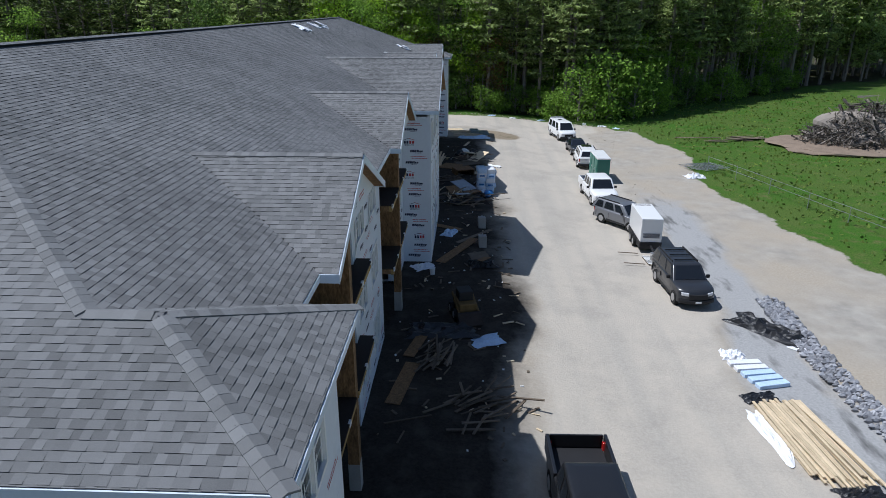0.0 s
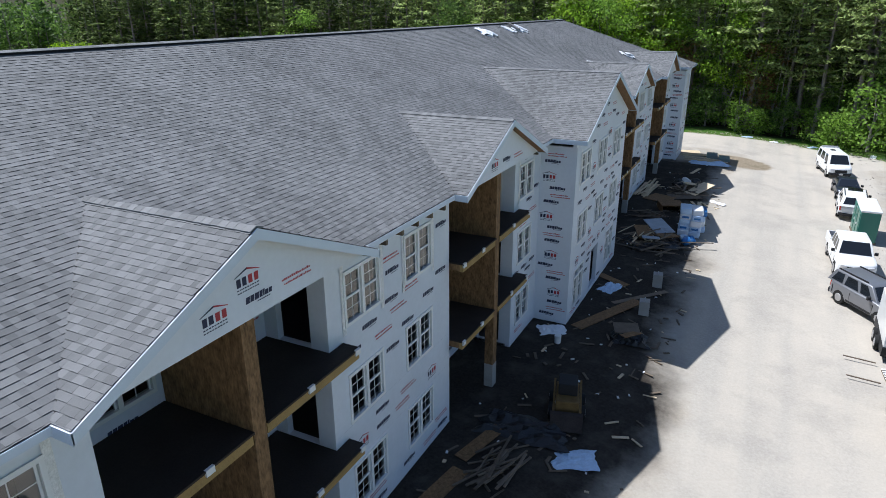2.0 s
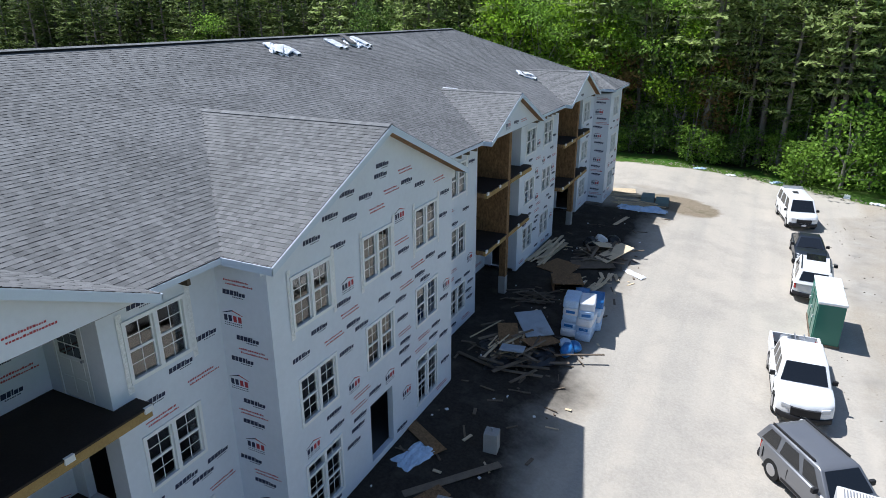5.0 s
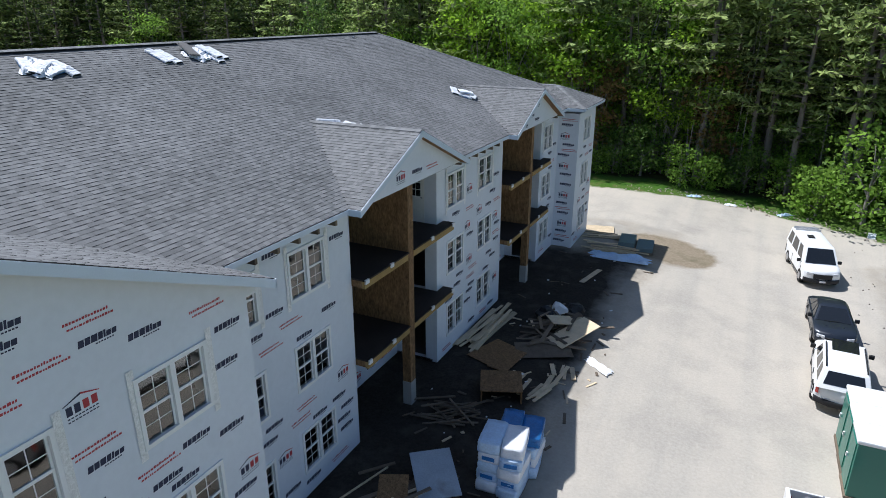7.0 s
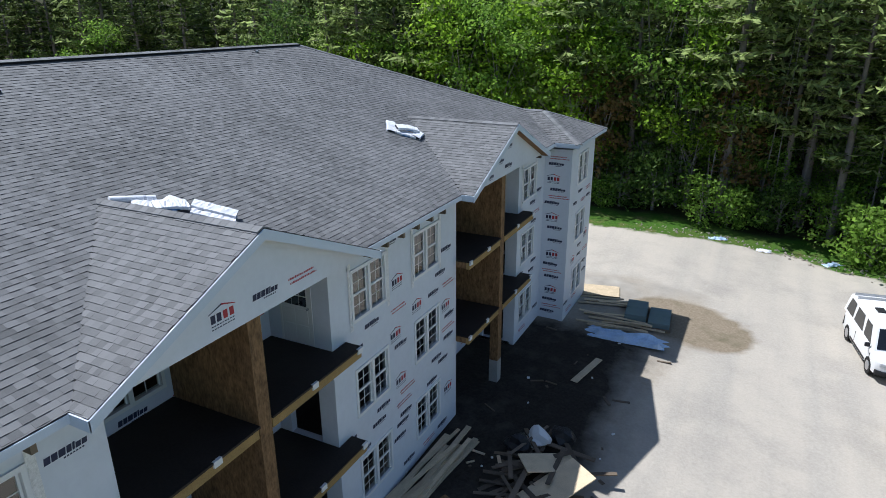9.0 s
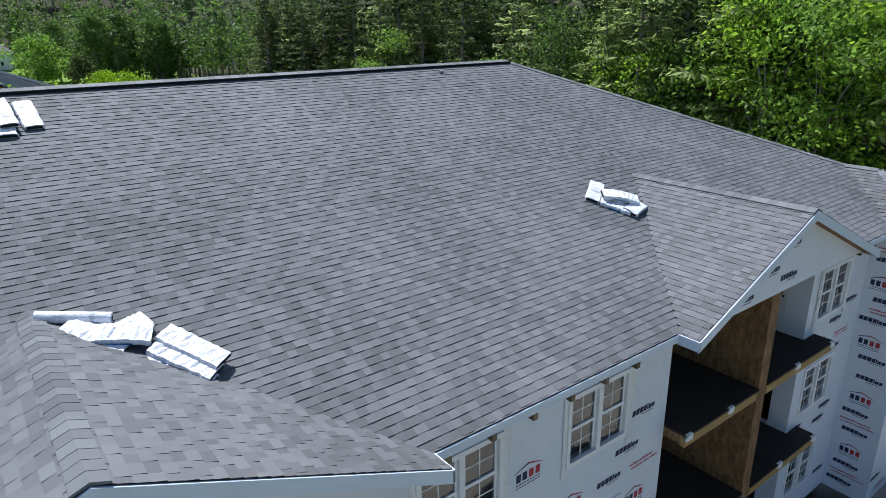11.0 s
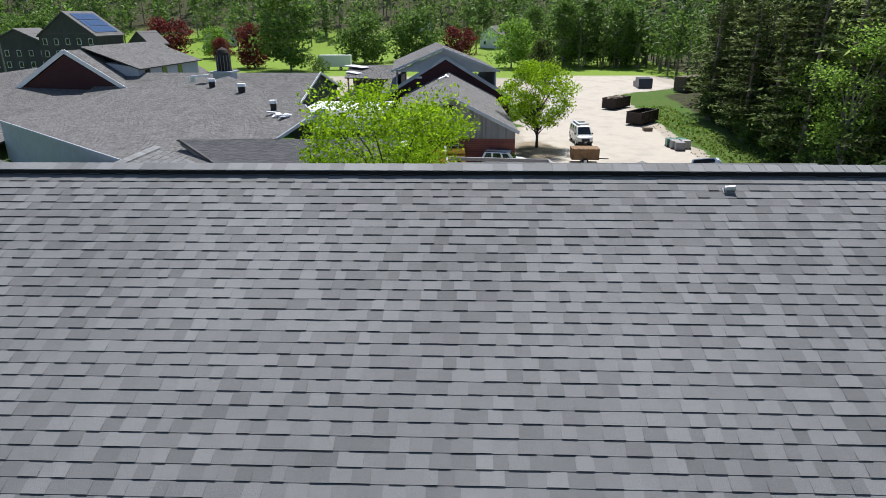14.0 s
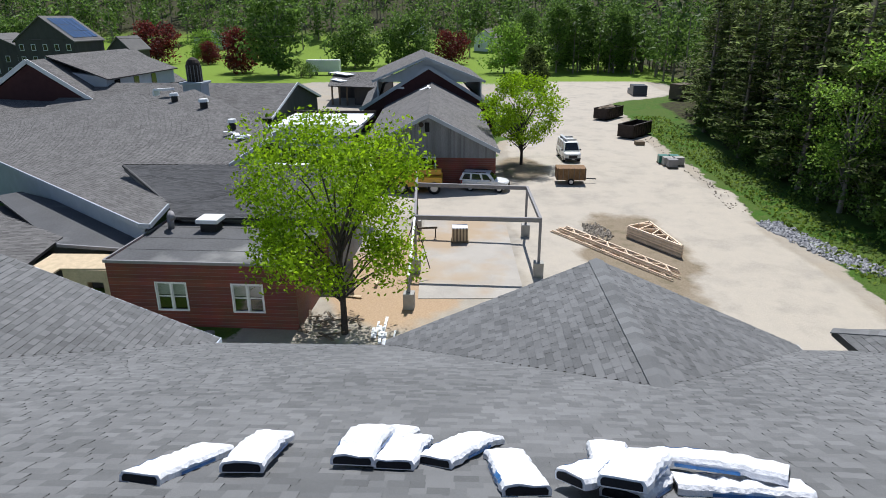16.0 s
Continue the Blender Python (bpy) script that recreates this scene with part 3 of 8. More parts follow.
def caps(a, b, parent, width=0.17, rise=0.022, step=0.19, drop=S, rng=random, mat=CAP, droop=None):
    """Bent cap shingles lapped along a ridge or hip from a up to b."""
    a, b = Vector(a), Vector(b)
    d = b - a
    n = max(2, int(d.length / step))
    d.normalize()
    side = Vector((0, 0, 1)).cross(d).normalized()
    fall = Vector((0, 0, -1)) * width * (drop if droop is None else droop)
    s = Shape()
    for k in range(n):
        p = a + d * (k * step)
        q = p + d * step * 1.25
        w = 1 + 0.05 * (rng.random() - 0.5)
        t, e = Vector((0, 0, rise + 0.009)), Vector((0, 0, rise + 0.003))
        L0, R0 = p + side * width * w + fall, p - side * width * w + fall
        L1, R1 = q + side * width + fall, q - side * width + fall
        i = len(s.v)
        under = e * 0.8 if rise > 0.04 else Vector((0, 0, 0))
        s.v += [tuple(x) for x in (L0 + t, p + t, R0 + t, L1 + e, q + e, R1 + e, L0 + under, p + under, R0 + under)]
        s.f += [(i, i + 1, i + 4, i + 3), (i + 1, i + 2, i + 5, i + 4), (i, i + 6, i + 7, i + 1), (i + 1, i + 7, i + 8, i + 2), (i, i + 3, i + 6), (i + 2, i + 8, i + 5)]
    return part("ridge_cap", arrays_mixed("ridge_cap", s, mat), mat, parent, "lapped cap shingles along the ridge", kind="stuff")


def arrays_mixed(name, s, mat):
    me = bpy.data.meshes.new(name)
    me.from_pydata(s.v, [], s.f)
    me.materials.append(mat)
    return me


rng = random.Random(4)
ym0, ym1 = Y0 + RUN, Y1 - RUN + 0.35
roof_slope([(XE, Y0, EAVE), (XE, Y1, EAVE), (XR, ym1, RIDGE), (XR, ym0, RIDGE)], rng, building, "grey asphalt shingle roof slope facing the lane", lambda c: near_patch(c) or under_tower(c))
roof_slope([(XW, Y0, EAVE), (XW, Y1, EAVE), (XR, ym1, RIDGE), (XR, ym0, RIDGE)], rng, building, "grey asphalt shingle roof slope facing the yard", under_tower)
for y, sy, ym in ((Y0, 1, ym0), (Y1, -1, ym1)):
    yh, zh = y + sy * TW / 2, EAVE + TW / 2 * S
    roof_slope([(XE + 1.05, y, EAVE), (XW - 1.05, y, EAVE), (XW - 1.05 + TW / 2, yh, zh), (XW + TW / 2, yh, zh), (XR, ym, RIDGE), (XE - TW / 2, yh, zh), (XE + 1.05 - TW / 2, yh, zh)], rng, building)
vent = Shape().box(XR - 0.15, ym0, RIDGE - 0.075, XR + 0.15, ym1, RIDGE + 0.012)
part("ridge_vent", vent, VENT_DARK, building, "black ridge vent strip under the caps")
caps((XR, ym0, RIDGE + 0.012), (XR, ym1, RIDGE + 0.012), building, 0.17, 0.05, rng=rng, droop=0.30)
for x in (XE, XW):
    sx = 1 if x == XE else -1
    for y, sy, ym in ((Y0, 1, ym0), (Y1, -1, ym1)):
        half = TW / 2
        tower_ridge = EAVE + half * S
        xe = x + sx * 1.05
        apex, mid = (xe - sx * half, y + sy * half, tower_ridge), (x - sx * half, y + sy * half, tower_ridge)
        caps(mid, (XR, ym, RIDGE), building, 0.16, rng=rng, droop=0.28)
        roof_slope([(xe, y, EAVE), (xe, y + sy * TW, EAVE), apex], rng, building)
        roof_slope([(xe, y + sy * TW, EAVE), (x - sx * 0.02, y + sy * TW, EAVE), mid, apex], rng, building)
        caps((xe, y, EAVE), apex, building, 0.16, rng=rng, droop=0.28)
        caps((xe, y + sy * TW, EAVE), apex, building, 0.16, rng=rng, droop=0.28)
        caps(mid, apex, building, 0.16, rng=rng, droop=0.38)


def gable_roof(yc, half, front, sx=1, x=XE):
    """Two slopes of a cross gable whose front stands at x = front."""
    top = EAVE + half * S + LIFTED
    back = x - sx * (half + LIFTED / S)
    for s in (-1, 1):
        roof_slope([(front, yc + s * half, EAVE), (x, yc + s * half, EAVE), (back, yc, top), (front, yc, top)], rng, building)
    caps((front, yc, top), (back - sx * 0.1, yc, top), building, 0.16, rng=rng, droop=0.38)
    rake = Shape()
    for s in (-1, 1):
        a, b = (front, yc + s * (half + 0.02), EAVE), (front, yc, top)
        n = sx * 0.028
        rake.face((a[0] + n, a[1], a[2] - 0.21), (b[0] + n, b[1], b[2] - 0.21), (b[0] + n, b[1], b[2] - 0.012), (a[0] + n, a[1], a[2] - 0.012))
        rake.face((a[0], a[1], a[2] - 0.21), (a[0], a[1], a[2] - 0.012), (b[0], b[1], b[2] - 0.012), (b[0], b[1], b[2] - 0.21))
        rake.face((a[0] + n, a[1], a[2] - 0.21), (a[0], a[1], a[2] - 0.21), (b[0], b[1], b[2] - 0.21), (b[0] + n, b[1], b[2] - 0.21))
        rake.face((a[0] + n, a[1], a[2] - 0.012), (b[0] + n, b[1], b[2] - 0.012), (b[0], b[1], b[2] - 0.012), (a[0], a[1], a[2] - 0.012))
        rake.box(min(front + n, x - sx * 0.1), yc + s * half + (0 if s > 0 else -0.03), EAVE - 0.19, max(front + n, x - sx * 0.1), yc + s * half + (0.03 if s > 0 else 0), EAVE + 0.0)
    part("rake_board", rake, FASCIA, building, "pale blue-white rake boards of a cross gable")
    return top


for g in GABLES:
    gable_roof(g, GHALF, GFRONT)
gable_roof(BAYC, BHALF, BFRONT)
for g, half in ((65.65, 4.6), (51.6, 5.6), (29.0, 4.6), (15.3, 3.75)):
    gable_roof(g, half, XW - 0.25, -1, XW)


def fascia(y_a, y_b, x, sx=1):
    part("fascia", Shape().box(min(x + sx * 0.001, x + sx * 0.026), y_a, EAVE - 0.15, max(x + sx * 0.001, x + sx * 0.026), y_b, EAVE - 0.012), FASCIA, building, "pale blue-white fascia board")


east_breaks = [Y0 + TW] + [v for g in (GABLES[0], GABLES[1], BAYC, GABLES[2], GABLES[3]) for v in (g - (BHALF if g == BAYC else GHALF), g + (BHALF if g == BAYC else GHALF))] + [Y1 - TW]
for a, b in zip(east_breaks[::2], east_breaks[1::2]):
    if b > a:
        fascia(a, b, XE)
fascia(Y0, Y0 + TW, XE + 1.05)
fascia(Y1 - TW, Y1, XE + 1.05)
fascia(Y0, Y1, XW - 0.03)
part("fascia", Shape().box(XW, Y0 - 0.03, EAVE - 0.19, XE + 1.05, Y0, EAVE - 0.002).box(XE - 0.1, Y0 + TW, EAVE - 0.19, XE + 1.05, Y0 + TW + 0.03, EAVE - 0.002), FASCIA, building)
part("fascia", Shape().box(XW, Y1, EAVE - 0.19, XE + 1.05, Y1 + 0.03, EAVE - 0.002).box(XE - 0.1, Y1 - TW - 0.03, EAVE - 0.19, XE + 1.05, Y1 - TW, EAVE - 0.002), FASCIA, building)
tail = Shape().box(-0.56, -0.045, -0.34, -0.03, 0.045, -0.17).mesh("rafter_tail", LUMBER_OLD)
for a, b in zip(east_breaks[::2], east_breaks[1::2]):
    for k in range(int(max(0, b - a) / 0.81)):
        t = part("rafter_tail", tail, LUMBER_OLD, building)
        t.location = (XE - 0.02, a + 0.3 + k * 0.81, EAVE)


# ---- walls, prints and windows ----
def wall(axis, at, a, b, z0, z1, holes=(), thick=0.2, out=1, mat=WRAP, parent=None, label=""):
    """A wall across an axis at its outer face, from a to b, with openings (a, b, z0, z1) cut through."""
    us = sorted({a, b, *[h[0] for h in holes], *[h[1] for h in holes]})
    zs = sorted({z0, z1, *[h[2] for h in holes], *[h[3] for h in holes]})
    s = Shape()
    inner = at - out * thick

    def put(x, u, z):
        return (x, u, z) if axis == "x" else (u, x, z)

    def solid(u, z):
        return a < u < b and z0 < z < z1 and not any(h[0] < u < h[1] and h[2] < z < h[3] for h in holes)
    for u0, u1 in zip(us, us[1:]):
        for w0, w1 in zip(zs, zs[1:]):
            um, wm = (u0 + u1) / 2, (w0 + w1) / 2
            if not solid(um, wm):
                continue
            for x in (at, inner):
                s.face(put(x, u0, w0), put(x, u1, w0), put(x, u1, w1), put(x, u0, w1))
            for uu, probe in ((u0, u0 - 0.001), (u1, u1 + 0.001)):
                if not solid(probe, wm):
                    s.face(put(at, uu, w0), put(inner, uu, w0), put(inner, uu, w1), put(at, uu, w1))
            for ww, probe in ((w0, w0 - 0.001), (w1, w1 + 0.001)):
                if not solid(um, probe):
                    s.face(put(at, u0, ww), put(at, u1, ww), put(inner, u1, ww), put(inner, u0, ww))
    return part("wall", s, mat, parent or building, label)


def prints(axis, at, out, a, b, z0, z1, holes, parent, seed, top=None):
    """Rows of printed marks on the wrap: dark word-like bars, red lines, and roof-shaped badges."""
    r = random.Random(seed)
    dark, red, pale = Shape(), Shape(), Shape()
    taken = []

    def quad(s, u0, w0, u1, w1, lean=0.0):
        x = at + out * 0.004
        pts = [(u0, w0), (u1, w0), (u1 + lean, w1), (u0 + lean, w1)]
        s.face(*[(x, u, w) if axis == "x" else (u, x, w) for u, w in pts])

    def free(u0, w0, u1, w1):
        if u0 < a + 0.03 or u1 > b - 0.03 or w0 < z0 + 0.03 or w1 > z1 - 0.03:
            return False
        if top and w1 > min(top(u0), top(u1)) - 0.25:
            return False
        if any(u0 < q[2] + 0.06 and u1 > q[0] - 0.06 and w0 < q[3] + 0.03 and w1 > q[1] - 0.03 for q in taken):
            return False
        ok = not any(u0 < h[1] + 0.1 and u1 > h[0] - 0.1 and w0 < h[3] + 0.06 and w1 > h[2] - 0.06 for h in holes)
        if ok and w1 - w0 > 0.05:
            taken.append((u0, w0, u1, w1))
        return ok

    def word(u, w, k=1.05):
        if not free(u, w - 0.07, u + 0.78 * k, w + 0.13):
            return
        for g, tall, low in ((0.105, 0.125, 0), (0.1, 0.125, 0), (0.115, 0.125, 0), (0.085, 0.125, 0), (0.04, 0.13, 0), (0.09, 0.095, 0), (0.09, 0.095, 0)):
            g *= k
            quad(dark, u, w + low, u + g * 0.93, w + tall, 0.018)
            u += g + 0.006
        for i in range(7):
            quad(dark, u - 0.40 + i * 0.05, w - 0.055, u - 0.365 + i * 0.05, w - 0.03)

    def lines(u, w):
        if not free(u, w - 0.12, u + 0.95, w + 0.1):
            return
        for row, n, size in ((0.05, 15, 0.045), (-0.045, 16, 0.04)):
            v = u + (0.05 if row < 0 else 0)
            for _ in range(n):
                g = 0.025 + r.random() * 0.03
                quad(red, v, w + row, v + g, w + row + size * (0.7 + 0.5 * r.random()), 0.006)
                v += g + 0.014

    def badge(u, w):
        if not free(u - 0.05, w - 0.2, u + 0.7, w + 0.34):
            return
        for s, u0 in ((dark, u), (dark, u + 0.14), (red, u + 0.29), (red, u + 0.44)):
            quad(s, u0, w, u0 + 0.105, w + 0.16)
        x = at + out * 0.004
        for s, pts in ((dark, ((u - 0.04, w + 0.2), (u + 0.28, w + 0.31), (u + 0.28, w + 0.275), (u - 0.04, w + 0.165 + 0.02))), (red, ((u + 0.28, w + 0.31), (u + 0.6, w + 0.2), (u + 0.6, w + 0.185), (u + 0.28, w + 0.275)))):
            s.face(*[(x, p, q) if axis == "x" else (p, x, q) for p, q in pts])
        for row in (-0.06, -0.12):
            for i in range(9):
                quad(dark, u + i * 0.062, w + row, u + i * 0.062 + 0.045, w + row + 0.022)

    k = 0
    w = z0 + 0.12 + r.random() * 0.2
    while b - a < 2.3 and w < z1:
        u = a + 0.06 + r.random() * max(0.0, b - a - 0.98)
        (word, lines, word, badge, word)[k % 5](u, w)
        w += 0.46 if k % 5 == 2 else 0.40 if k % 5 == 3 else 0.31
        k += 1
    while w < z1:
        u = a - 1.5 + (k * 0.83) % 2.6
        while u < b:
            kind = (k * 3 + int((u - a + 9) / 1.01)) % 4
            (word, lines, word, badge)[kind](u, w + (0.0 if kind == 3 else 0.03 * r.random()))
            if kind == 3:
                word(u + 0.7, w + 0.12)
            u += 0.98 + 0.06 * r.random()
        if free(a + 0.1, w - 0.3, b - 0.1, w - 0.29):
            for i in range(int((b - a) / 0.25)):
                quad(pale, a + 0.1 + i * 0.25, w - 0.3, a + 0.26 + i * 0.25, w - 0.292)
        w += 0.42 if k % 2 else 0.38
        k += 1
    for s, m, n in ((dark, NAVY, "printed_lettering"), (red, RED, "printed_caption"), (pale, PALE_PRINT, "printed_seam")):
        if s.f:
            part(n, arrays_mixed(n, s, m), m, parent, kind="stuff")


def window_meshes(w, h, units=2, grid=(2, 4), transom=False):
    """Frame, glass and bars of a double-hung window of that size, centred on its foot, looking along +x."""
    fr, bars, sash = Shape(), Shape(), Shape()
    e = 0.07
    fr.box(-0.11, -w / 2 - 0.03, -0.02, 0.035, w / 2 + 0.03, e).box(-0.11, -w / 2 - 0.03, h - e, 0.035, w / 2 + 0.03, h + 0.02)
    for k in range(units + 1):
        y = -w / 2 + k * w / units
        half = 0.055 if 0 < k < units else 0.04
        off = 0 if 0 < k < units else (0.01 if k == 0 else -0.01)
        fr.box(-0.11, y - half + off, e, 0.035, y + half + off, h - e)
    panes = []
    for k in range(units):
        a, b = -w / 2 + k * w / units + 0.06, -w / 2 + (k + 1) * w / units - 0.06
        z_top = h - 0.42 if transom else h - e
        if transom:
            fr.box(-0.1, a, z_top - 0.04, 0.03, b, z_top + 0.04)
            panes.append((a, b, z_top + 0.04, h - e))
        mid = (e + z_top) / 2
        sash.box(-0.075, a, mid - 0.03, -0.02, b, mid + 0.03)
        for y in (a + 0.02, b - 0.02):
            sash.box(-0.075, y - 0.022, e, -0.03, y + 0.022, z_top)
        panes += [(a, b, e, mid), (a, b, mid, z_top)]
        for i in range(1, grid[0]):
            bars.box(-0.052, a + (b - a) * i / grid[0] - 0.009, e, -0.040, a + (b - a) * i / grid[0] + 0.009, h - e)
        for i in range(1, grid[1]):
            bars.box(-0.052, a, e + (z_top - e) * i / grid[1] - 0.009, -0.040, b, e + (z_top - e) * i / grid[1] + 0.009)
    pane = Shape()
    for a, b, lo, hi in panes:
        pane.face((-0.046, a, lo), (-0.046, b, lo), (-0.046, b, hi), (-0.046, a, hi))
    return [s.mesh(n, m) for s, n, m in ((fr, "window_frame", VINYL), (sash, "sash", VINYL), (bars, "glazing_grid", VINYL))] + [arrays_mixed("pane", pane, PANE)]


WIN = {"pair": window_meshes(1.6, 1.42), "single": window_meshes(0.95, 1.42, 1), "tall": window_meshes(1.6, 1.9, 2, (2, 3), True)}
tape_mesh = {}
for side in (-1, 1):
    s = Shape()
    r = random.Random(side + 5)
    n = 16
    xs = [0.012 + 0.016 * r.random() for _ in range(n + 1)]
    for k in range(n):
        za, zb = -0.18 + k * 1.85 / n, -0.18 + (k + 1) * 1.85 / n
        s.face((xs[k], 0, za), (xs[k] * 0.4 + 0.006, 0.06, za), (xs[k + 1] * 0.4 + 0.006, 0.06, zb), (xs[k + 1], 0, zb))
        s.face((xs[k] * 0.4 + 0.006, 0.06, za), (0.004, 0.16, za), (0.004, 0.16, zb), (xs[k + 1] * 0.4 + 0.006, 0.06, zb))
    tape_mesh[side] = arrays_mixed("flashing_tape", s, TAPE)


def window(kind, x, y, z, turn=0.0, tape=False, parent=None):
    frame_me, sash_me, bars_me, pane_me = WIN[kind]
    w = part("window", frame_me, VINYL, parent or building)
    w.matrix_basis = pose(x, y, z, 0, 0, turn)
    part("sash", sash_me, VINYL, w)
    part("glazing_grid", bars_me, VINYL, w)
    p = part("pane", pane_me, PANE, w)
    p.visible_shadow = False
    if tape:
        half = 0.84 if kind == "pair" else 0.5
        for s in (-1, 1):
            t = part("flashing_tape", tape_mesh[s], TAPE, w)
            t.location = (0, half if s > 0 else -half - 0.1, -0.03)
    return w


SILL = 0.7


def storey_windows(ys, kind="pair", half=0.8, floors=FLOORS):
    return [(y - half, y + half, f + SILL, f + SILL + 1.42) for y in ys for f in floors]


# stretches of the main east wall between the projections: start, end, window centres
STRETCHES = [
    (Y0 + TW - 0.5, GABLES[0] - OPEN, (11.2,)),
    (GABLES[0] + OPEN, GABLES[1] - OPEN, (19.85, 22.75)),
    (GABLES[1] + OPEN, 33.85, (32.05,)),
    (43.65, GABLES[2] - OPEN, (44.9, 47.75)),
    (GABLES[2] + OPEN, GABLES[3] - OPEN, (57.45, 60.6)),
    (GABLES[3] + OPEN, Y1 - TW + 0.45, (69.9,)),
]
seed = 0
for a, b, ys in STRETCHES:
    narrow = len(ys) == 1 and a < 20
    kind, half = ("single", 0.475) if narrow else ("pair", 0.8)
    holes = storey_windows(ys, half=half)
    w = wall("x", WALL, a, b, -0.12, PLATE, holes, label="white house wrap with printed marks")
    prints("x", WALL, 1, a, b, 0.0, PLATE, holes, w, seed)
    seed += 1
    for y in ys:
        for f in FLOORS:
            window(kind, WALL, y, f + SILL, tape=f > 5)

# the bay in the middle
BAY0, BAY1 = 33.85, 43.75
bay_holes = storey_windows((35.45, 38.6, 41.7), floors=FLOORS[1:]) + [(34.65, 36.25, 0.35, 2.25), (37.85, 39.2, 0.1, 2.2), (40.9, 42.5, 0.35, 2.25)]
w = wall("x", BAYWALL, BAY0, BAY1, -0.12, PLATE, bay_holes, label="white house wrap of the projecting bay")
prints("x", BAYWALL, 1, BAY0, BAY1, 0.0, PLATE, bay_holes, w, 21)
for y in (35.45, 38.6, 41.7):
    for f in FLOORS[1:]:
        window("pair", BAYWALL, y, f + SILL, tape=f > 5)
for y in (35.45, 41.7):
    window("tall", BAYWALL, y, 0.35)
for y, out in ((BAY0, -1), (BAY1, 1)):
    w = wall("y", y, WALL, BAYWALL - 0.2, -0.12, PLATE, out=out)
    prints("y", y, out, WALL, BAYWALL, 0.0, PLATE, (), w, 30 + out)


def gable_face(yc, half, x, z_low, seed):
    """The wrapped triangle under a cross gable."""
    h = half - 0.12
    z = lambda u: EAVE + (half - abs(u - yc)) * (S + LIFTED / half) - 0.16
    zl = max(z_low, z(yc - h))
    pts = [(yc - h, z_low), (yc + h, z_low), (yc + h, zl), (yc, z(yc)), (yc - h, zl)]
    ob = part("gable_wall", Shape().prism(pts, "x", x - 0.15, x), WRAP, building, "white wrapped gable face with printed marks")
    prints("x", x, 1, yc - h, yc + h, z_low, z(yc), (), ob, seed, z)


gable_face(BAYC, BHALF, BAYWALL, PLATE, 40)


def six_panel_door():
    s, lites, knob = Shape(), Shape(), Shape()
    s.box(-0.02, -0.45, 0.02, 0.025, 0.45, 2.03)
    for a, b in ((-0.36, -0.04), (0.04, 0.36)):
        s.box(0.02, a, 0.15, 0.034, b, 0.52).box(0.02, a, 0.6, 0.034, b, 0.95)
    s.box(-0.05, -0.5, 0, 0.04, -0.45, 2.1).box(-0.05, 0.45, 0, 0.04, 0.5, 2.1).box(-0.05, -0.5, 2.03, 0.04, 0.5, 2.1)
    for i in range(3):
        for j in range(3):
            lites.box(0.02, -0.34 + i * 0.23, 1.04 + j * 0.28, 0.029, -0.13 + i * 0.23, 1.29 + j * 0.28)
    knob.tube((0.02, 0.38, 1.0), (0.08, 0.38, 1.0), 0.03)
    return s.mesh("door", TAPE_WHITE), lites.mesh("door_lites", CAR_GLASS), knob.mesh("door_knob", CHROME)


DOOR = six_panel_door()


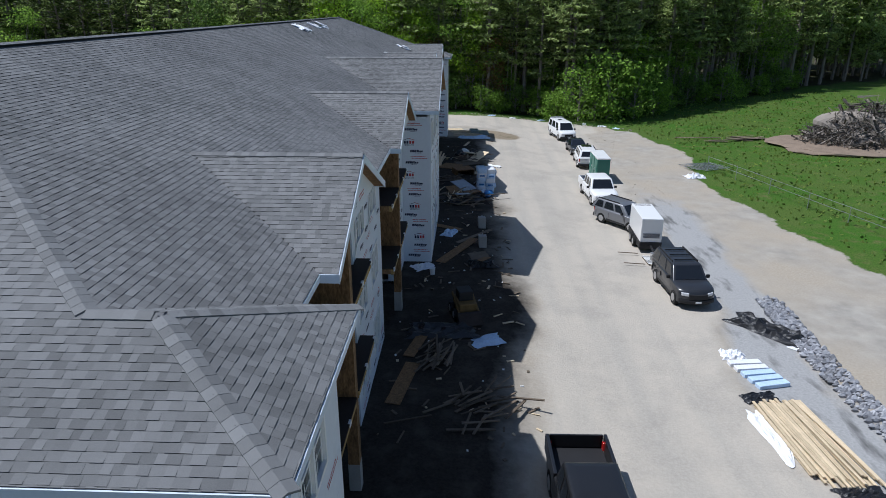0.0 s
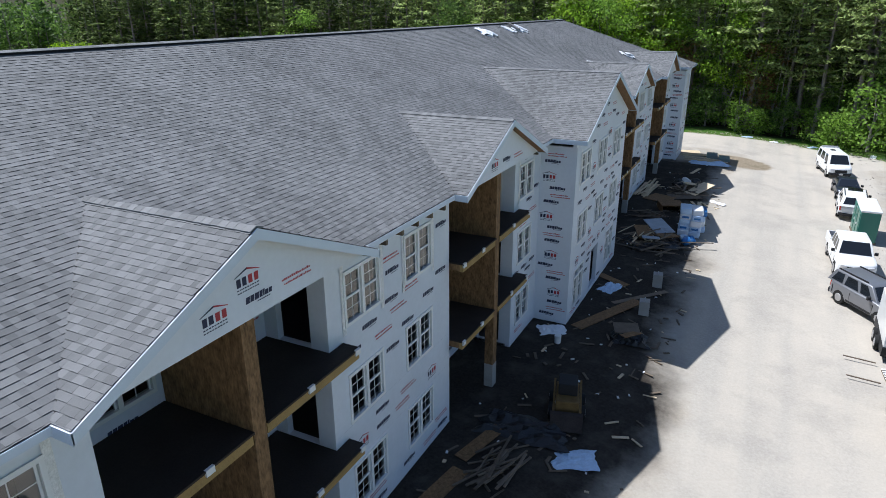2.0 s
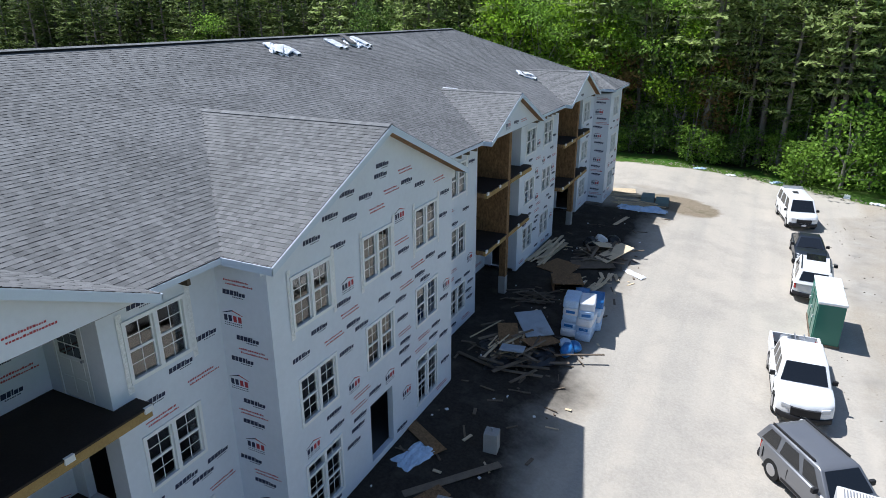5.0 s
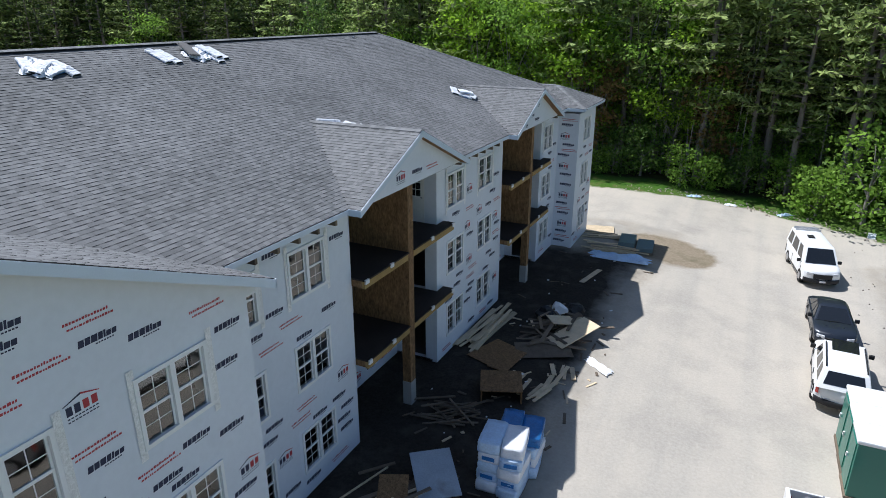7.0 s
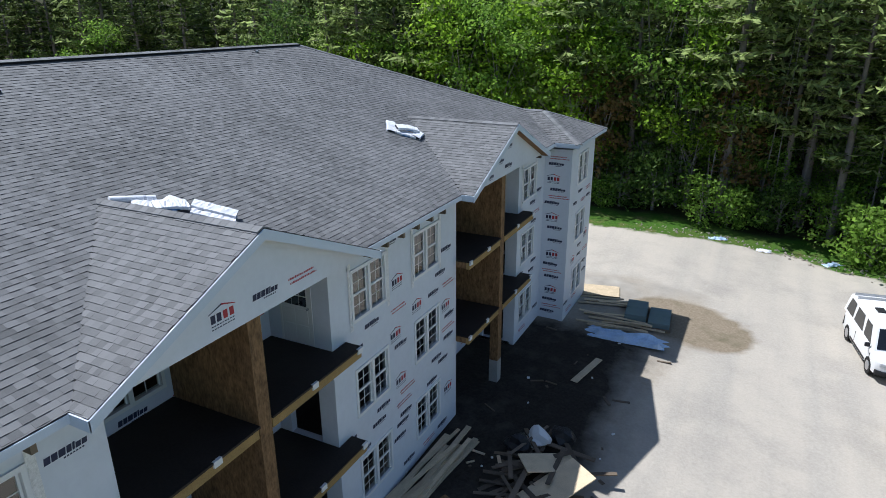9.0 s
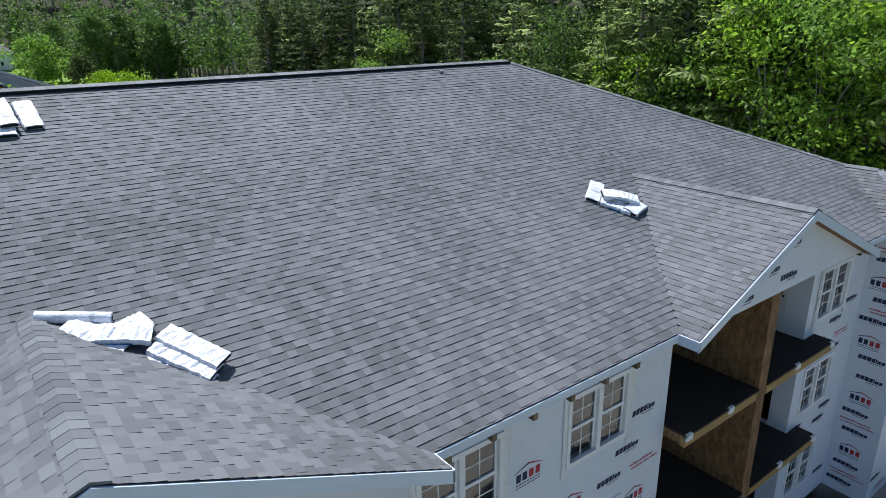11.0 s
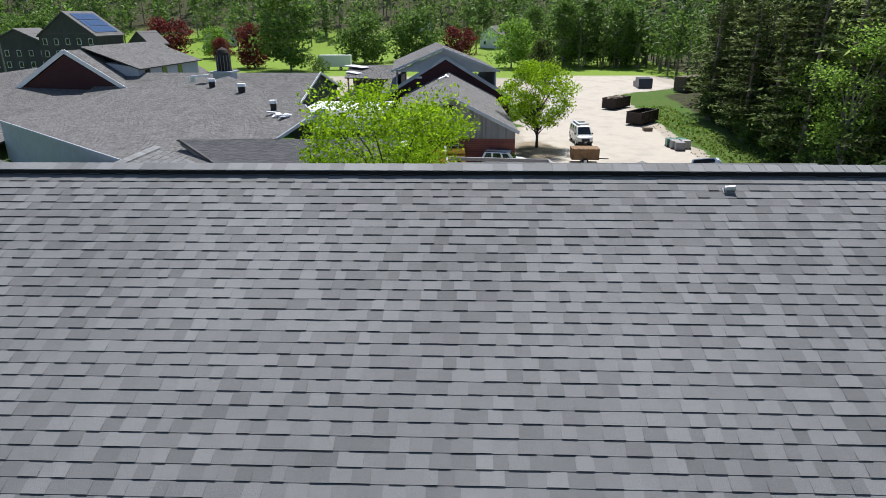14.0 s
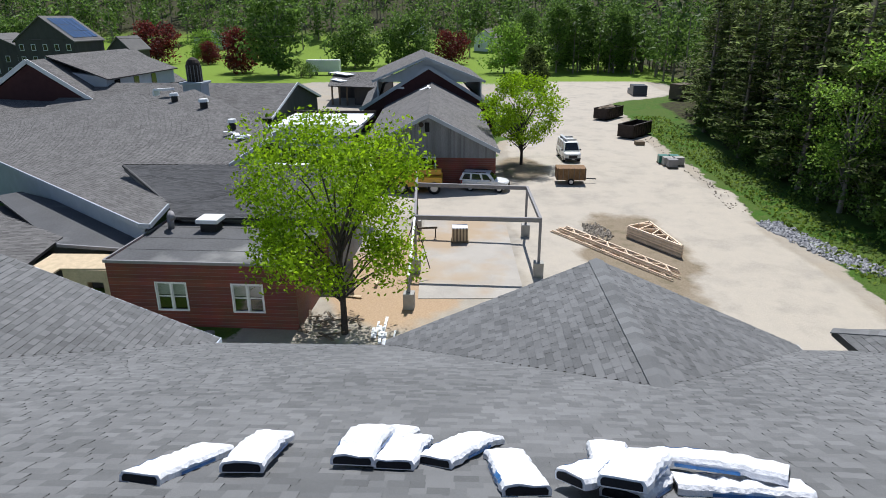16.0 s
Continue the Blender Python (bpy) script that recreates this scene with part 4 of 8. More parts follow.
def balcony(yc, seed):
    """Twin balconies under a cross gable: decks, parting wall, post, back wall with a window and a door."""
    a, b = yc - OPEN, yc + OPEN
    front = -2.58
    holes = []
    for f in FLOORS:
        holes += [(yc - 1.95, yc - 0.35, f + SILL, f + SILL + 1.42), (yc + 0.45, yc + 1.4, f + SILL, f + SILL + 1.42)]
    back = wall("x", BACK, a - 0.2, b + 0.2, -0.12, PLATE, holes, label="white house wrap at the back of the balconies")
    prints("x", BACK, 1, a, b, 0.0, PLATE, holes, back, seed)
    for f in FLOORS:
        window("pair", BACK, yc - 1.15, f + SILL)
        window("single", BACK, yc + 0.925, f + SILL)
    hang = -4.1
    if yc > 20:
        d = part("door", DOOR[0], TAPE_WHITE, building, "white panel door with small lights, closed")
        d.matrix_basis = pose(hang, b + 0.03, 5.6 + LIFT, 0, 0, -90)
        part("door_lites", DOOR[1], CAR_GLASS, d)
        part("door_knob", DOOR[2], CHROME, d)
    doors = [(hang - 0.5, hang + 0.5, f + (LIFT if f else 0.0), f + (LIFT if f else 0.0) + 2.1) for f in FLOORS]
    for y, out, cut in ((a, 1, ()), (b, -1, doors)):
        w = wall("y", y, BACK, WALL - 0.2, -0.12, PLATE, cut, out=out, thick=0.2)
        prints("y", y, out, BACK, WALL - 0.2, 0.0, PLATE, cut, w, seed + 7 + out)
    for f in (FLOORS[1] + LIFT, FLOORS[2] + LIFT):
        for s, (y0, y1) in enumerate(((a + 0.01, yc - 0.19), (yc + 0.19, b - 0.01))):
            deck = part("balcony_deck", Shape().box(BACK + 0.01, y0, f - 0.04, front, y1, f), MEMBRANE, building, "dark membrane balcony deck")
            e0, e1 = (y0 - 0.02, y1) if s == 0 else (y0, y1 + 0.55)
            part("deck_nose", Shape().box(WALL + 0.02, e0, f - 0.045, front + 0.03, e1, f + 0.004), MEMBRANE, deck)
            part("edge_beam", Shape().box(front - 0.12, e0, f - 0.28, front, e1 - 0.03, f - 0.047), LVL, deck, "yellowish timber edge beam")
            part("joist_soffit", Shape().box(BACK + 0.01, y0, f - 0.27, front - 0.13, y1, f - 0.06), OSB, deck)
            for y in ((e0, y0 + 1.5) if s == 0 else (e1 - 0.22, y0 + 1.3)):
                part("membrane_flap", Shape().box(front - 0.02, y, f - 0.13, front + 0.045, y + 0.2, f + 0.008), TAPE_WHITE, deck, "white strip over the deck edge")
    part("parting_wall", Shape().box(BACK + 0.01, yc - 0.16, FLOORS[1] + LIFT - 0.26, front - 0.352, yc + 0.16, 8.265), OSB, building, "strand board wall between two balconies")
    post = part("balcony_post", Shape().box(front - 0.35, yc - 0.18, 0.75, front - 0.01, yc + 0.18, 8.36), OSB, building, "strand board clad balcony post", bevel=0.012)
    part("post_foot", Shape().box(front - 0.36, yc - 0.19, -0.3, front, yc + 0.19, 0.8), CONCRETE, post, "pale grey wrapped post foot", bevel=0.015)
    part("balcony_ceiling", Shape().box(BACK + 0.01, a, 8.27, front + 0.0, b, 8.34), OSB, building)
    gable_face(yc, GHALF, -2.42, 8.36, seed + 50)
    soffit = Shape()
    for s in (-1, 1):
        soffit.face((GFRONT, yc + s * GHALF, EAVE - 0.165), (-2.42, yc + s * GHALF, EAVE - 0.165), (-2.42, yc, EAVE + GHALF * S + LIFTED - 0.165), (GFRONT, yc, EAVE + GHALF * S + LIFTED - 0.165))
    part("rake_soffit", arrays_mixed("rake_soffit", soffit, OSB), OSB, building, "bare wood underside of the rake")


for n, g in enumerate(GABLES):
    balcony(g, 60 + n * 9)
soffit = Shape()
for s in (-1, 1):
    soffit.face((BFRONT, BAYC + s * BHALF, EAVE - 0.165), (BAYWALL, BAYC + s * BHALF, EAVE - 0.165), (BAYWALL, BAYC, EAVE + BHALF * S + LIFTED - 0.165), (BFRONT, BAYC, EAVE + BHALF * S + LIFTED - 0.165))
part("rake_soffit", arrays_mixed("rake_soffit", soffit, OSB), OSB, building, "bare wood underside of the rake")

# corner towers, end walls and the wall facing the yard
for y_a, y_b, inner_y, out in ((Y0 + 0.45, Y0 + TW - 0.45, Y0 + TW - 0.45, 1), (Y1 - TW + 0.45, Y1 - 0.45, Y1 - TW + 0.45, -1)):
    yc = (y_a + y_b) / 2
    holes = storey_windows((yc,))
    w = wall("x", TOWERWALL, y_a, y_b, -0.2, PLATE, holes, label="white house wrap of the corner tower")
    prints("x", TOWERWALL, 1, y_a, y_b, 0.0, PLATE, holes, w, 90 + out)
    for f in FLOORS:
        window("pair", TOWERWALL, yc, f + SILL)
    w = wall("y", inner_y, WALL, TOWERWALL - 0.2, -0.12, PLATE, out=out)
    prints("y", inner_y, out, WALL, TOWERWALL, 0.0, PLATE, (), w, 95 + out)
for y, out in ((Y0 + 0.45, -1), (Y1 - 0.45, 1)):
    wall("y", y, XW + 0.6, TOWERWALL - 0.2, -4.0 if out < 0 else -4.0, PLATE, out=out)
wall("x", XW + 0.58, Y0 + 0.65, Y1 - 0.65, -4.0, PLATE, out=-1)
part("foundation", Shape().box(XW + 0.7, Y0 + 0.7, -4.2, BACK - 0.3, Y1 - 0.7, -0.14), CONCRETE, building)
# floors and walls behind the openings, indoor shade painted in by dark colour
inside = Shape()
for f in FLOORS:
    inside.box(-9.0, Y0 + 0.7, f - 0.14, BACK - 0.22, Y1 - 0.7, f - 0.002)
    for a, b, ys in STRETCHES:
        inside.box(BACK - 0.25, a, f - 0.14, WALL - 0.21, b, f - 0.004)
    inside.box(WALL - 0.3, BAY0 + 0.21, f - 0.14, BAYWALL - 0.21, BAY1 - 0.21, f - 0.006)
part("inner_floor", inside, INSIDE, building, "subfloor inside the rooms, coloured dark as if unlit")
part("inner_wall", Shape().box(-9.2, Y0 + 0.7, -0.1, -9.0, Y1 - 0.7, 8.0), INSIDE, building, "inner wall of the rooms, coloured dark as if unlit")
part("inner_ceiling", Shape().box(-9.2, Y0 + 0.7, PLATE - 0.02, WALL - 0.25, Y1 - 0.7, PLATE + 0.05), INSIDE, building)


# ---- trees ----
def leaf_cards(centres, sizes, r, droop=0.3, long=1.0, flat=0.6, wide=0.28, level=0.0):
    """Small bent leaf clumps, one quad each, at the given places; sizes in metres."""
    n = len(centres)
    d = r.normal(size=(n, 3))
    d[:, 2] = d[:, 2] * flat - droop
    d /= np.linalg.norm(d, axis=1)[:, None]
    q = r.normal(size=(n, 3))
    q[:, 2] += level * 3 * np.sign(q[:, 2] + 1e-9)
    s = np.cross(d, q)
    s /= np.linalg.norm(s, axis=1)[:, None] + 1e-9
    h = np.asarray(sizes)[:, None]
    c = np.asarray(centres)
    quad = np.stack([c - s * h * wide, c - d * h * 0.5 * long, c + s * h * wide, c + d * h * 0.5 * long], 1)
    return quad.reshape(-1, 3), np.arange(n * 4).reshape(n, 4)


def trunk_shape(h, r0, lean=0.0, n=7, segs=6, rng=random, top=0.12):
    s = Shape()
    p, k = Vector((0, 0, -0.3)), 0
    pts = []
    for i in range(segs + 1):
        f = i / segs
        pts.append((Vector((lean * f * f * h + (rng.random() - 0.5) * 0.12 * f * 2, (rng.random() - 0.5) * 0.12 * f * 2, -0.3 + h * f)), r0 * (1 - (1 - top) * f)))
    for (a, ra), (b, rb) in zip(pts, pts[1:]):
        s.tube(a, b, ra, rb, n, caps=False)
    return s


def pine_meshes(seed, h, needles, spread=3.2, bare=0.3, cards=37, dead=True, level=0.7, flat=0.35):
    """A white pine: bare lower stem with dead snags, tiers of limbs with flat needle sprays."""
    g = random.Random(seed)
    r = np.random.default_rng(seed)
    wood = trunk_shape(h, 0.16 + h * 0.008, (g.random() - 0.5) * 0.02, rng=g)
    c, z = [], []
    height = h * bare
    while height < h * 0.985:
        f = (height - h * bare) / (h * (1 - bare))
        reach = spread * (1.05 - f) ** 0.75 * (0.35 + 0.65 * min(1, f * 5 + 0.35))
        for k in range(g.randint(4, 6)):
            a = g.random() * 2 * math.pi
            n = reach * (0.55 + 0.6 * g.random())
            tip = Vector((math.cos(a) * n, math.sin(a) * n, height + n * (0.02 + 0.22 * g.random())))
            base = Vector((0, 0, height))
            if n > 0.8:
                wood.tube(base, tip, 0.05, 0.012, 3, caps=False)
            m = max(3, int(cards * n / spread))
            for i in range(m):
                q = base.lerp(tip, 0.3 + 0.75 * (i + g.random()) / m)
                w = 0.14 + 0.15 * n * (i / m)
                c.append((q.x + g.gauss(0, w), q.y + g.gauss(0, w), q.z + g.gauss(0, 0.07) + 0.05))
                z.append(0.36 + 0.34 * g.random())
        height += 0.45 + 0.35 * g.random()
    if dead:
        for _ in range(14):
            zz = h * (0.08 + (bare + 0.1) * g.random())
            a, n = g.random() * 6.28, 0.5 + 1.4 * g.random()
            wood.tube((0, 0, zz), (math.cos(a) * n, math.sin(a) * n, zz + 0.1), 0.025, 0.008, 3, caps=False)
    v, f = leaf_cards(c, z, r, droop=-0.06, long=1.35, flat=flat, wide=0.2, level=level)
    return wood.mesh("trunk", BARK, True), arrays("crown", v, f, needles)


def broadleaf_meshes(seed, h, rad, leaves, count=2600, size=0.42, low=0.28, stems=8, bark=BARK_GREY, spread=1.0):
    """A broadleaved tree: limbs from a short stem, leaves in uneven bunches with gaps between."""
    g = random.Random(seed)
    r = np.random.default_rng(seed)
    wood = trunk_shape(h * 0.75, 0.10 + h * 0.010, (g.random() - 0.5) * 0.03, rng=g)
    centres, weights = [], []
    for k in range(stems * 4):
        a = g.random() * 6.283
        f = low + (1 - low) * (k + g.random()) / (stems * 4)
        ring = rad * math.sqrt(max(0.05, 1 - ((f - (low + 0.25)) / (0.82 - low)) ** 2)) if f > low + 0.25 else rad * (0.55 + 0.45 * (f - low) / 0.25)
        n = ring * (0.35 + 0.6 * g.random())
        tip = Vector((math.cos(a) * n, math.sin(a) * n, h * min(0.97, f)))
        root = Vector((0, 0, h * max(0.12, f * 0.55 - 0.03)))
        knee = root.lerp(tip, 0.5) + Vector((0, 0, 0.06 * h * g.random()))
        if k % 2 == 0 or k < stems:
            wood.tube(root, knee, 0.02 + h * 0.0045, 0.015 + h * 0.0025, 5, caps=False)
            wood.tube(knee, tip, 0.015 + h * 0.0025, 0.012, 4, caps=False)
        centres.append(tip)
        weights.append(0.16 + 0.15 * g.random())
    per = count // len(centres)
    c = []
    for q, w in zip(centres, weights):
        k = r.normal(size=(per, 3))
        k /= np.linalg.norm(k, axis=1)[:, None]
        k *= (r.random((per, 1)) ** 0.5) * np.array([1.15, 1.15, 0.75]) * w * rad * 1.6 * spread
        c.append(np.array(q) + k)
    c = np.concatenate(c)
    v, f = leaf_cards(c, size * (0.6 + 0.8 * r.random(len(c))), r, droop=0.15, long=1.0, flat=0.8)
    return wood.mesh("trunk", bark, True), arrays("crown", v, f, leaves)


def tree(name, meshes, x, y, label, category="tree", group="", turn=0.0, size=1.0, lift=None):
    z = site_z(x, y) if lift is None else lift
    t = thing(name, label, category, group)
    t.matrix_basis = site @ pose(x, y, z, 0, 0, turn) @ Matrix.Diagonal((size, size, size, 1))
    part("trunk", meshes[0], BARK, t)
    part("crown", meshes[1], PINE, t)
    return t


PINES = [pine_meshes(10 + k, 19 + k * 0.9, PINE if k % 3 else PINE_DARK, 3.4 + 0.3 * (k % 3), 0.14 + 0.10 * (k % 3), level=0.25, flat=0.55) for k in range(6)]
STEMS = [pine_meshes(30 + k, 18 + k, PINE, 2.7, 0.42, 36) for k in range(3)]
LEAFY = [broadleaf_meshes(40 + k, 11 + 1.5 * k, 3.6 + 0.4 * k, (LEAF, LEAF_LIME, LEAF, LEAF_DEEP)[k], 5400, 0.29) for k in range(4)]
LOWPINES = [pine_meshes(80 + k, 17 + 2 * k, PINE_DARK, 4.0, 0.05, 40) for k in range(3)]
RUSTY = [broadleaf_meshes(50, 10, 3.0, LEAF_RUST, 1500, 0.40)]
SHRUBS = [broadleaf_meshes(60 + k, 3.6 + 0.8 * k, 2.4 + 0.3 * k, (LEAF, LEAF_DEEP, LEAF)[k], 1500, 0.30, 0.06, 6) for k in range(3)]


def wood_edge(x):
    """Southern rim of the woods."""
    return float(np.interp(x, [-187.5, -157.4, -124.1, -104.4, -76.5, -54.4, -38.4, -30.0, -5.0, 3.0, 8.0, 14.0, 18.0, 32.0, 54.0, 77.0, 120.0],
                           [120.1, 120.7, 103.7, 97.1, 94.8, 95.6, 96.2, 95.6, 93.5, 93.0, 93.5, 91.0, 91.0, 101.5, 116.0, 128.0, 152.0]))


forest = random.Random(77)
pine_count = 0
far = []
x = -150.0
while x < 100:
    for row in range(9):
        px = x + forest.uniform(-1.6, 1.6)
        py = wood_edge(px) + row * 4.3 + forest.uniform(-1.5, 1.5) + (1.6 if row == 0 else 0)
        view = (-118 < px < 66)
        pick = forest.random()
        s = 0.85 + 0.35 * forest.random()
        turn = forest.uniform(0, 360)
        if row < (3 if px > -62 else 2) and view and pine_count < 235:
            pine_count += 1
            if pick < (0.14 if px > -50 else 0.05) and row < 2:
                tree("broadleaf_tree", LEAFY[forest.randrange(4)], px, py, "bright spring-green broadleaved tree at the wood's edge", group="edge trees", turn=turn, size=s)
            elif pick < (0.32 if px > -50 else 0.14):
                tree("pine_tree", STEMS[forest.randrange(3)], px, py, "tall pine with a long bare stem in the woods", group="woodland pines", turn=turn, size=s * 1.05)
            else:
                tree("pine_tree", PINES[forest.randrange(6)] if px > -46 else LOWPINES[forest.randrange(3)], px, py, "tall green white pine at the wood's edge", group="woodland pines", turn=turn, size=s)
        elif px > -46 or row < 5:
            far.append((px, py, turn, s * 1.02, pick))
    x += 4.3


def joined_woods(name, places, label, keep_share=0.17, grow=2.0, kinds=None, needles=None):
    """Many far trees in one mesh of stems and one of needles."""
    vs, fs, vt, ft = [], [], [], []
    nv = nt = 0
    for px, py, turn, s, pick in places:
        me = (kinds or PINES + STEMS)[int(pick * 97) % len(kinds or PINES + STEMS)] if pick > 0.14 else LEAFY[int(pick * 977) % 4]
        m = np.array(pose(px, py, site_z(px, py), 0, 0, turn) @ Matrix.Diagonal((s, s, s, 1)))
        crown = me[1]
        co = np.empty(len(crown.vertices) * 3, np.float32)
        crown.vertices.foreach_get("co", co)
        co = co.reshape(-1, 4, 3)
        keep = np.random.default_rng(int(abs(px * 31 + py * 7))).random(len(co)) < keep_share
        co = co[keep]
        mid = co.mean(1, keepdims=True)
        co = (mid + (co - mid) * grow).reshape(-1, 3)
        co = co @ m[:3, :3].T + m[:3, 3]
        vs.append(co)
        fs.append(np.arange(len(co)).reshape(-1, 4) + nv)
        nv += len(co)
        k = 5
        ang = np.arange(k) * 2 * math.pi / k
        ring = np.stack([np.cos(ang), np.sin(ang), 0 * ang], 1)
        stem = np.concatenate([ring * 0.24, ring * 0.06 + [0, 0, 15]]) @ (m[:3, :3].T) + m[:3, 3]
        vt.append(stem)
        ft.append(np.array([(i, (i + 1) % k, k + (i + 1) % k, k + i) for i in range(k)]) + nt)
        nt += 2 * k
    w = thing(name, label, "woods", kind="stuff")
    part("crowns", arrays("crowns", np.concatenate(vs), np.concatenate(fs), needles or PINE_DARK), needles or PINE_DARK, w, kind="stuff")
    part("stems", arrays("stems", np.concatenate(vt), np.concatenate(ft), BARK), BARK, w, kind="stuff")
    return w


joined_woods("far_woods", [q for q in far if q[0] < -46], "dense dark green pine woods behind the yard", kinds=LOWPINES)
joined_woods("far_woods", [q for q in far if q[0] >= -46], "dense green pine woods behind the first trees", keep_share=0.27, needles=PINE)
deep = random.Random(91)
behind = []
for k in range(80):
    px = -165 + k * 2.2
    behind.append((px, wood_edge(px) + deep.uniform(26, 50), deep.uniform(0, 360), deep.uniform(1.15, 1.4), 0.15 + 0.85 * deep.random()))
joined_woods("far_woods", behind, "tall dark pines deep in the woods", keep_share=0.055, grow=3.4, kinds=PINES)
for k in range(70):
    px = -122 + k * 2.7 + forest.uniform(-1, 1)
    if px < -48 and k % 2:
        continue
    if px > 58:
        break
    tree("shrub", SHRUBS[forest.randrange(3) if px > -48 else 1], px, wood_edge(px) - (0.6 if px > -48 else -1.5) + forest.uniform(-1.0, 0.8), "leafy green shrub along the wood's edge", "shrub", "edge shrubs", forest.uniform(0, 360), 0.55 + 0.5 * forest.random())
for px, py, s in ((15.5, 88.5, 1.35), (19.5, 89.3, 1.6), (23.5, 91, 1.35), (12.5, 89.4, 1.0), (27, 94, 1.2)):
    tree("shrub", SHRUBS[2 if s > 1.3 else 0], px, py, "large rounded green bush beside the meadow", "shrub", "meadow bushes", px * 37, s)
for px, py, k, s in ((-11.5, 96, 1, 1.25), (-18, 95, 1, 1.3), (-8, 94.6, 1, 1.05), (-24.5, 96, 0, 1.2), (-29, 95.5, 1, 1.05), (-14.5, 94.5, 2, 1.1)):
    tree("broadleaf_tree", LEAFY[k], px, py, "bright lime-green broadleaved tree rising above the roof", group="edge trees", turn=px * 11, size=s)
for px, py in ((-5.8, 94.8), (-33, 99), (4, 95)):
    tree("broadleaf_tree", RUSTY[0], px, py, "tree with rust-coloured spring buds", group="edge trees", turn=px * 13)
for k in range(34):
    px = -108 + k * 5.0 + forest.uniform(-2, 2)
    tree("shrub", SHRUBS[forest.randrange(3) if px > -48 else 1], px, wood_edge(px) + 3.0 + forest.uniform(-1.2, 1.8), "leafy green undergrowth between the first stems", "shrub", "edge shrubs", forest.uniform(0, 360), 0.8 + 0.6 * forest.random())
for k in range(15):
    px = 0.5 + k * 2.5 + forest.uniform(-1, 1)
    tree("broadleaf_tree", LEAFY[(3, 2, 0)[k % 3]], px, wood_edge(px) + forest.uniform(1.5, 6.0), "small bright green broadleaved tree in the undergrowth", group="edge trees", turn=px * 29, size=forest.uniform(0.55, 0.8))
for k in range(13):
    px = 4.0 + k * 3.3 + forest.uniform(-1.2, 1.2)
    tree("pine_tree", PINES[(1, 2, 4, 5)[k % 4]], px, wood_edge(px) + forest.uniform(0.8, 3.2), "tall green white pine with feathery limbs at the wood's edge", group="woodland pines", turn=px * 53, size=forest.uniform(0.85, 1.05))
poles = Shape()
for k in range(420):
    px = forest.uniform(-12, 62)
    py = wood_edge(px) + 1.0 + 16 * forest.random() ** 1.4
    z = float(ground_z(px, py)) - 0.2
    hgt = forest.uniform(8, 16)
    lean = Vector((forest.gauss(0, 0.35), forest.gauss(0, 0.35), hgt))
    poles.tube((px, py, z), Vector((px, py, z)) + lean, forest.uniform(0.05, 0.10), 0.02, 4, caps=False)
    for _ in range(4):
        q = Vector((px, py, z)) + lean * forest.uniform(0.25, 0.9)
        a = forest.random() * 6.283
        poles.tube(q, q + Vector((math.cos(a) * 1.1, math.sin(a) * 1.1, forest.uniform(-0.1, 0.5))), 0.02, 0.008, 3, caps=False)
stems_thing = thing("dead_stems", "many thin grey dead stems standing in the woods", "trees", kind="stuff")
part("stems", arrays_mixed("stems", poles, BARK_GREY), BARK_GREY, stems_thing, kind="stuff")


# ---- vehicles ----
def wheel(parent, x, y, r, w):
    t = Shape().tube((x - w / 2, y, r), (x + w / 2, y, r), r, r, 22)
    ob = part("wheel", t, TYRE, parent, bevel=0.025)
    sx = 1 if x > 0 else -1
    rim = Shape().tube((x + sx * (w / 2 - 0.01), y, r), (x + sx * (w / 2 + 0.012), y, r), r * 0.62, r * 0.55, 16)
    part("rim", rim, RIM, ob)


def arch(y, r, z, n=7):
    """Bottom line of a wheel arch."""
    return [(y + r * math.cos(math.pi * k / n), max(z, r * math.sin(math.pi * k / n) + z * 0.6)) for k in range(n + 1)]


def loft(poly, stations):
    """A side outline (y, z) swept across x; stations are (x, y scale, z scale) about the sill."""
    s = Shape()
    n = len(poly)
    for x, ky, kz in stations:
        s.v += [(x, y * ky, 0.5 + (z - 0.5) * (kz if z > 0.5 else 1.0)) for y, z in poly]
    for j in range(len(stations) - 1):
        s.f += [(j * n + k, (j + 1) * n + k, (j + 1) * n + (k + 1) % n, j * n + (k + 1) % n) for k in range(n)]
    s.f += [tuple(range(n)), tuple(range((len(stations) - 1) * n + n - 1, (len(stations) - 1) * n - 1, -1))]
    return s


def sleek(me, deg=38):
    """Smooth shading but for edges sharper than the angle."""
    me.polygons.foreach_set("use_smooth", [True] * len(me.polygons))
    me.set_sharp_from_angle(angle=radians(deg))
    return me


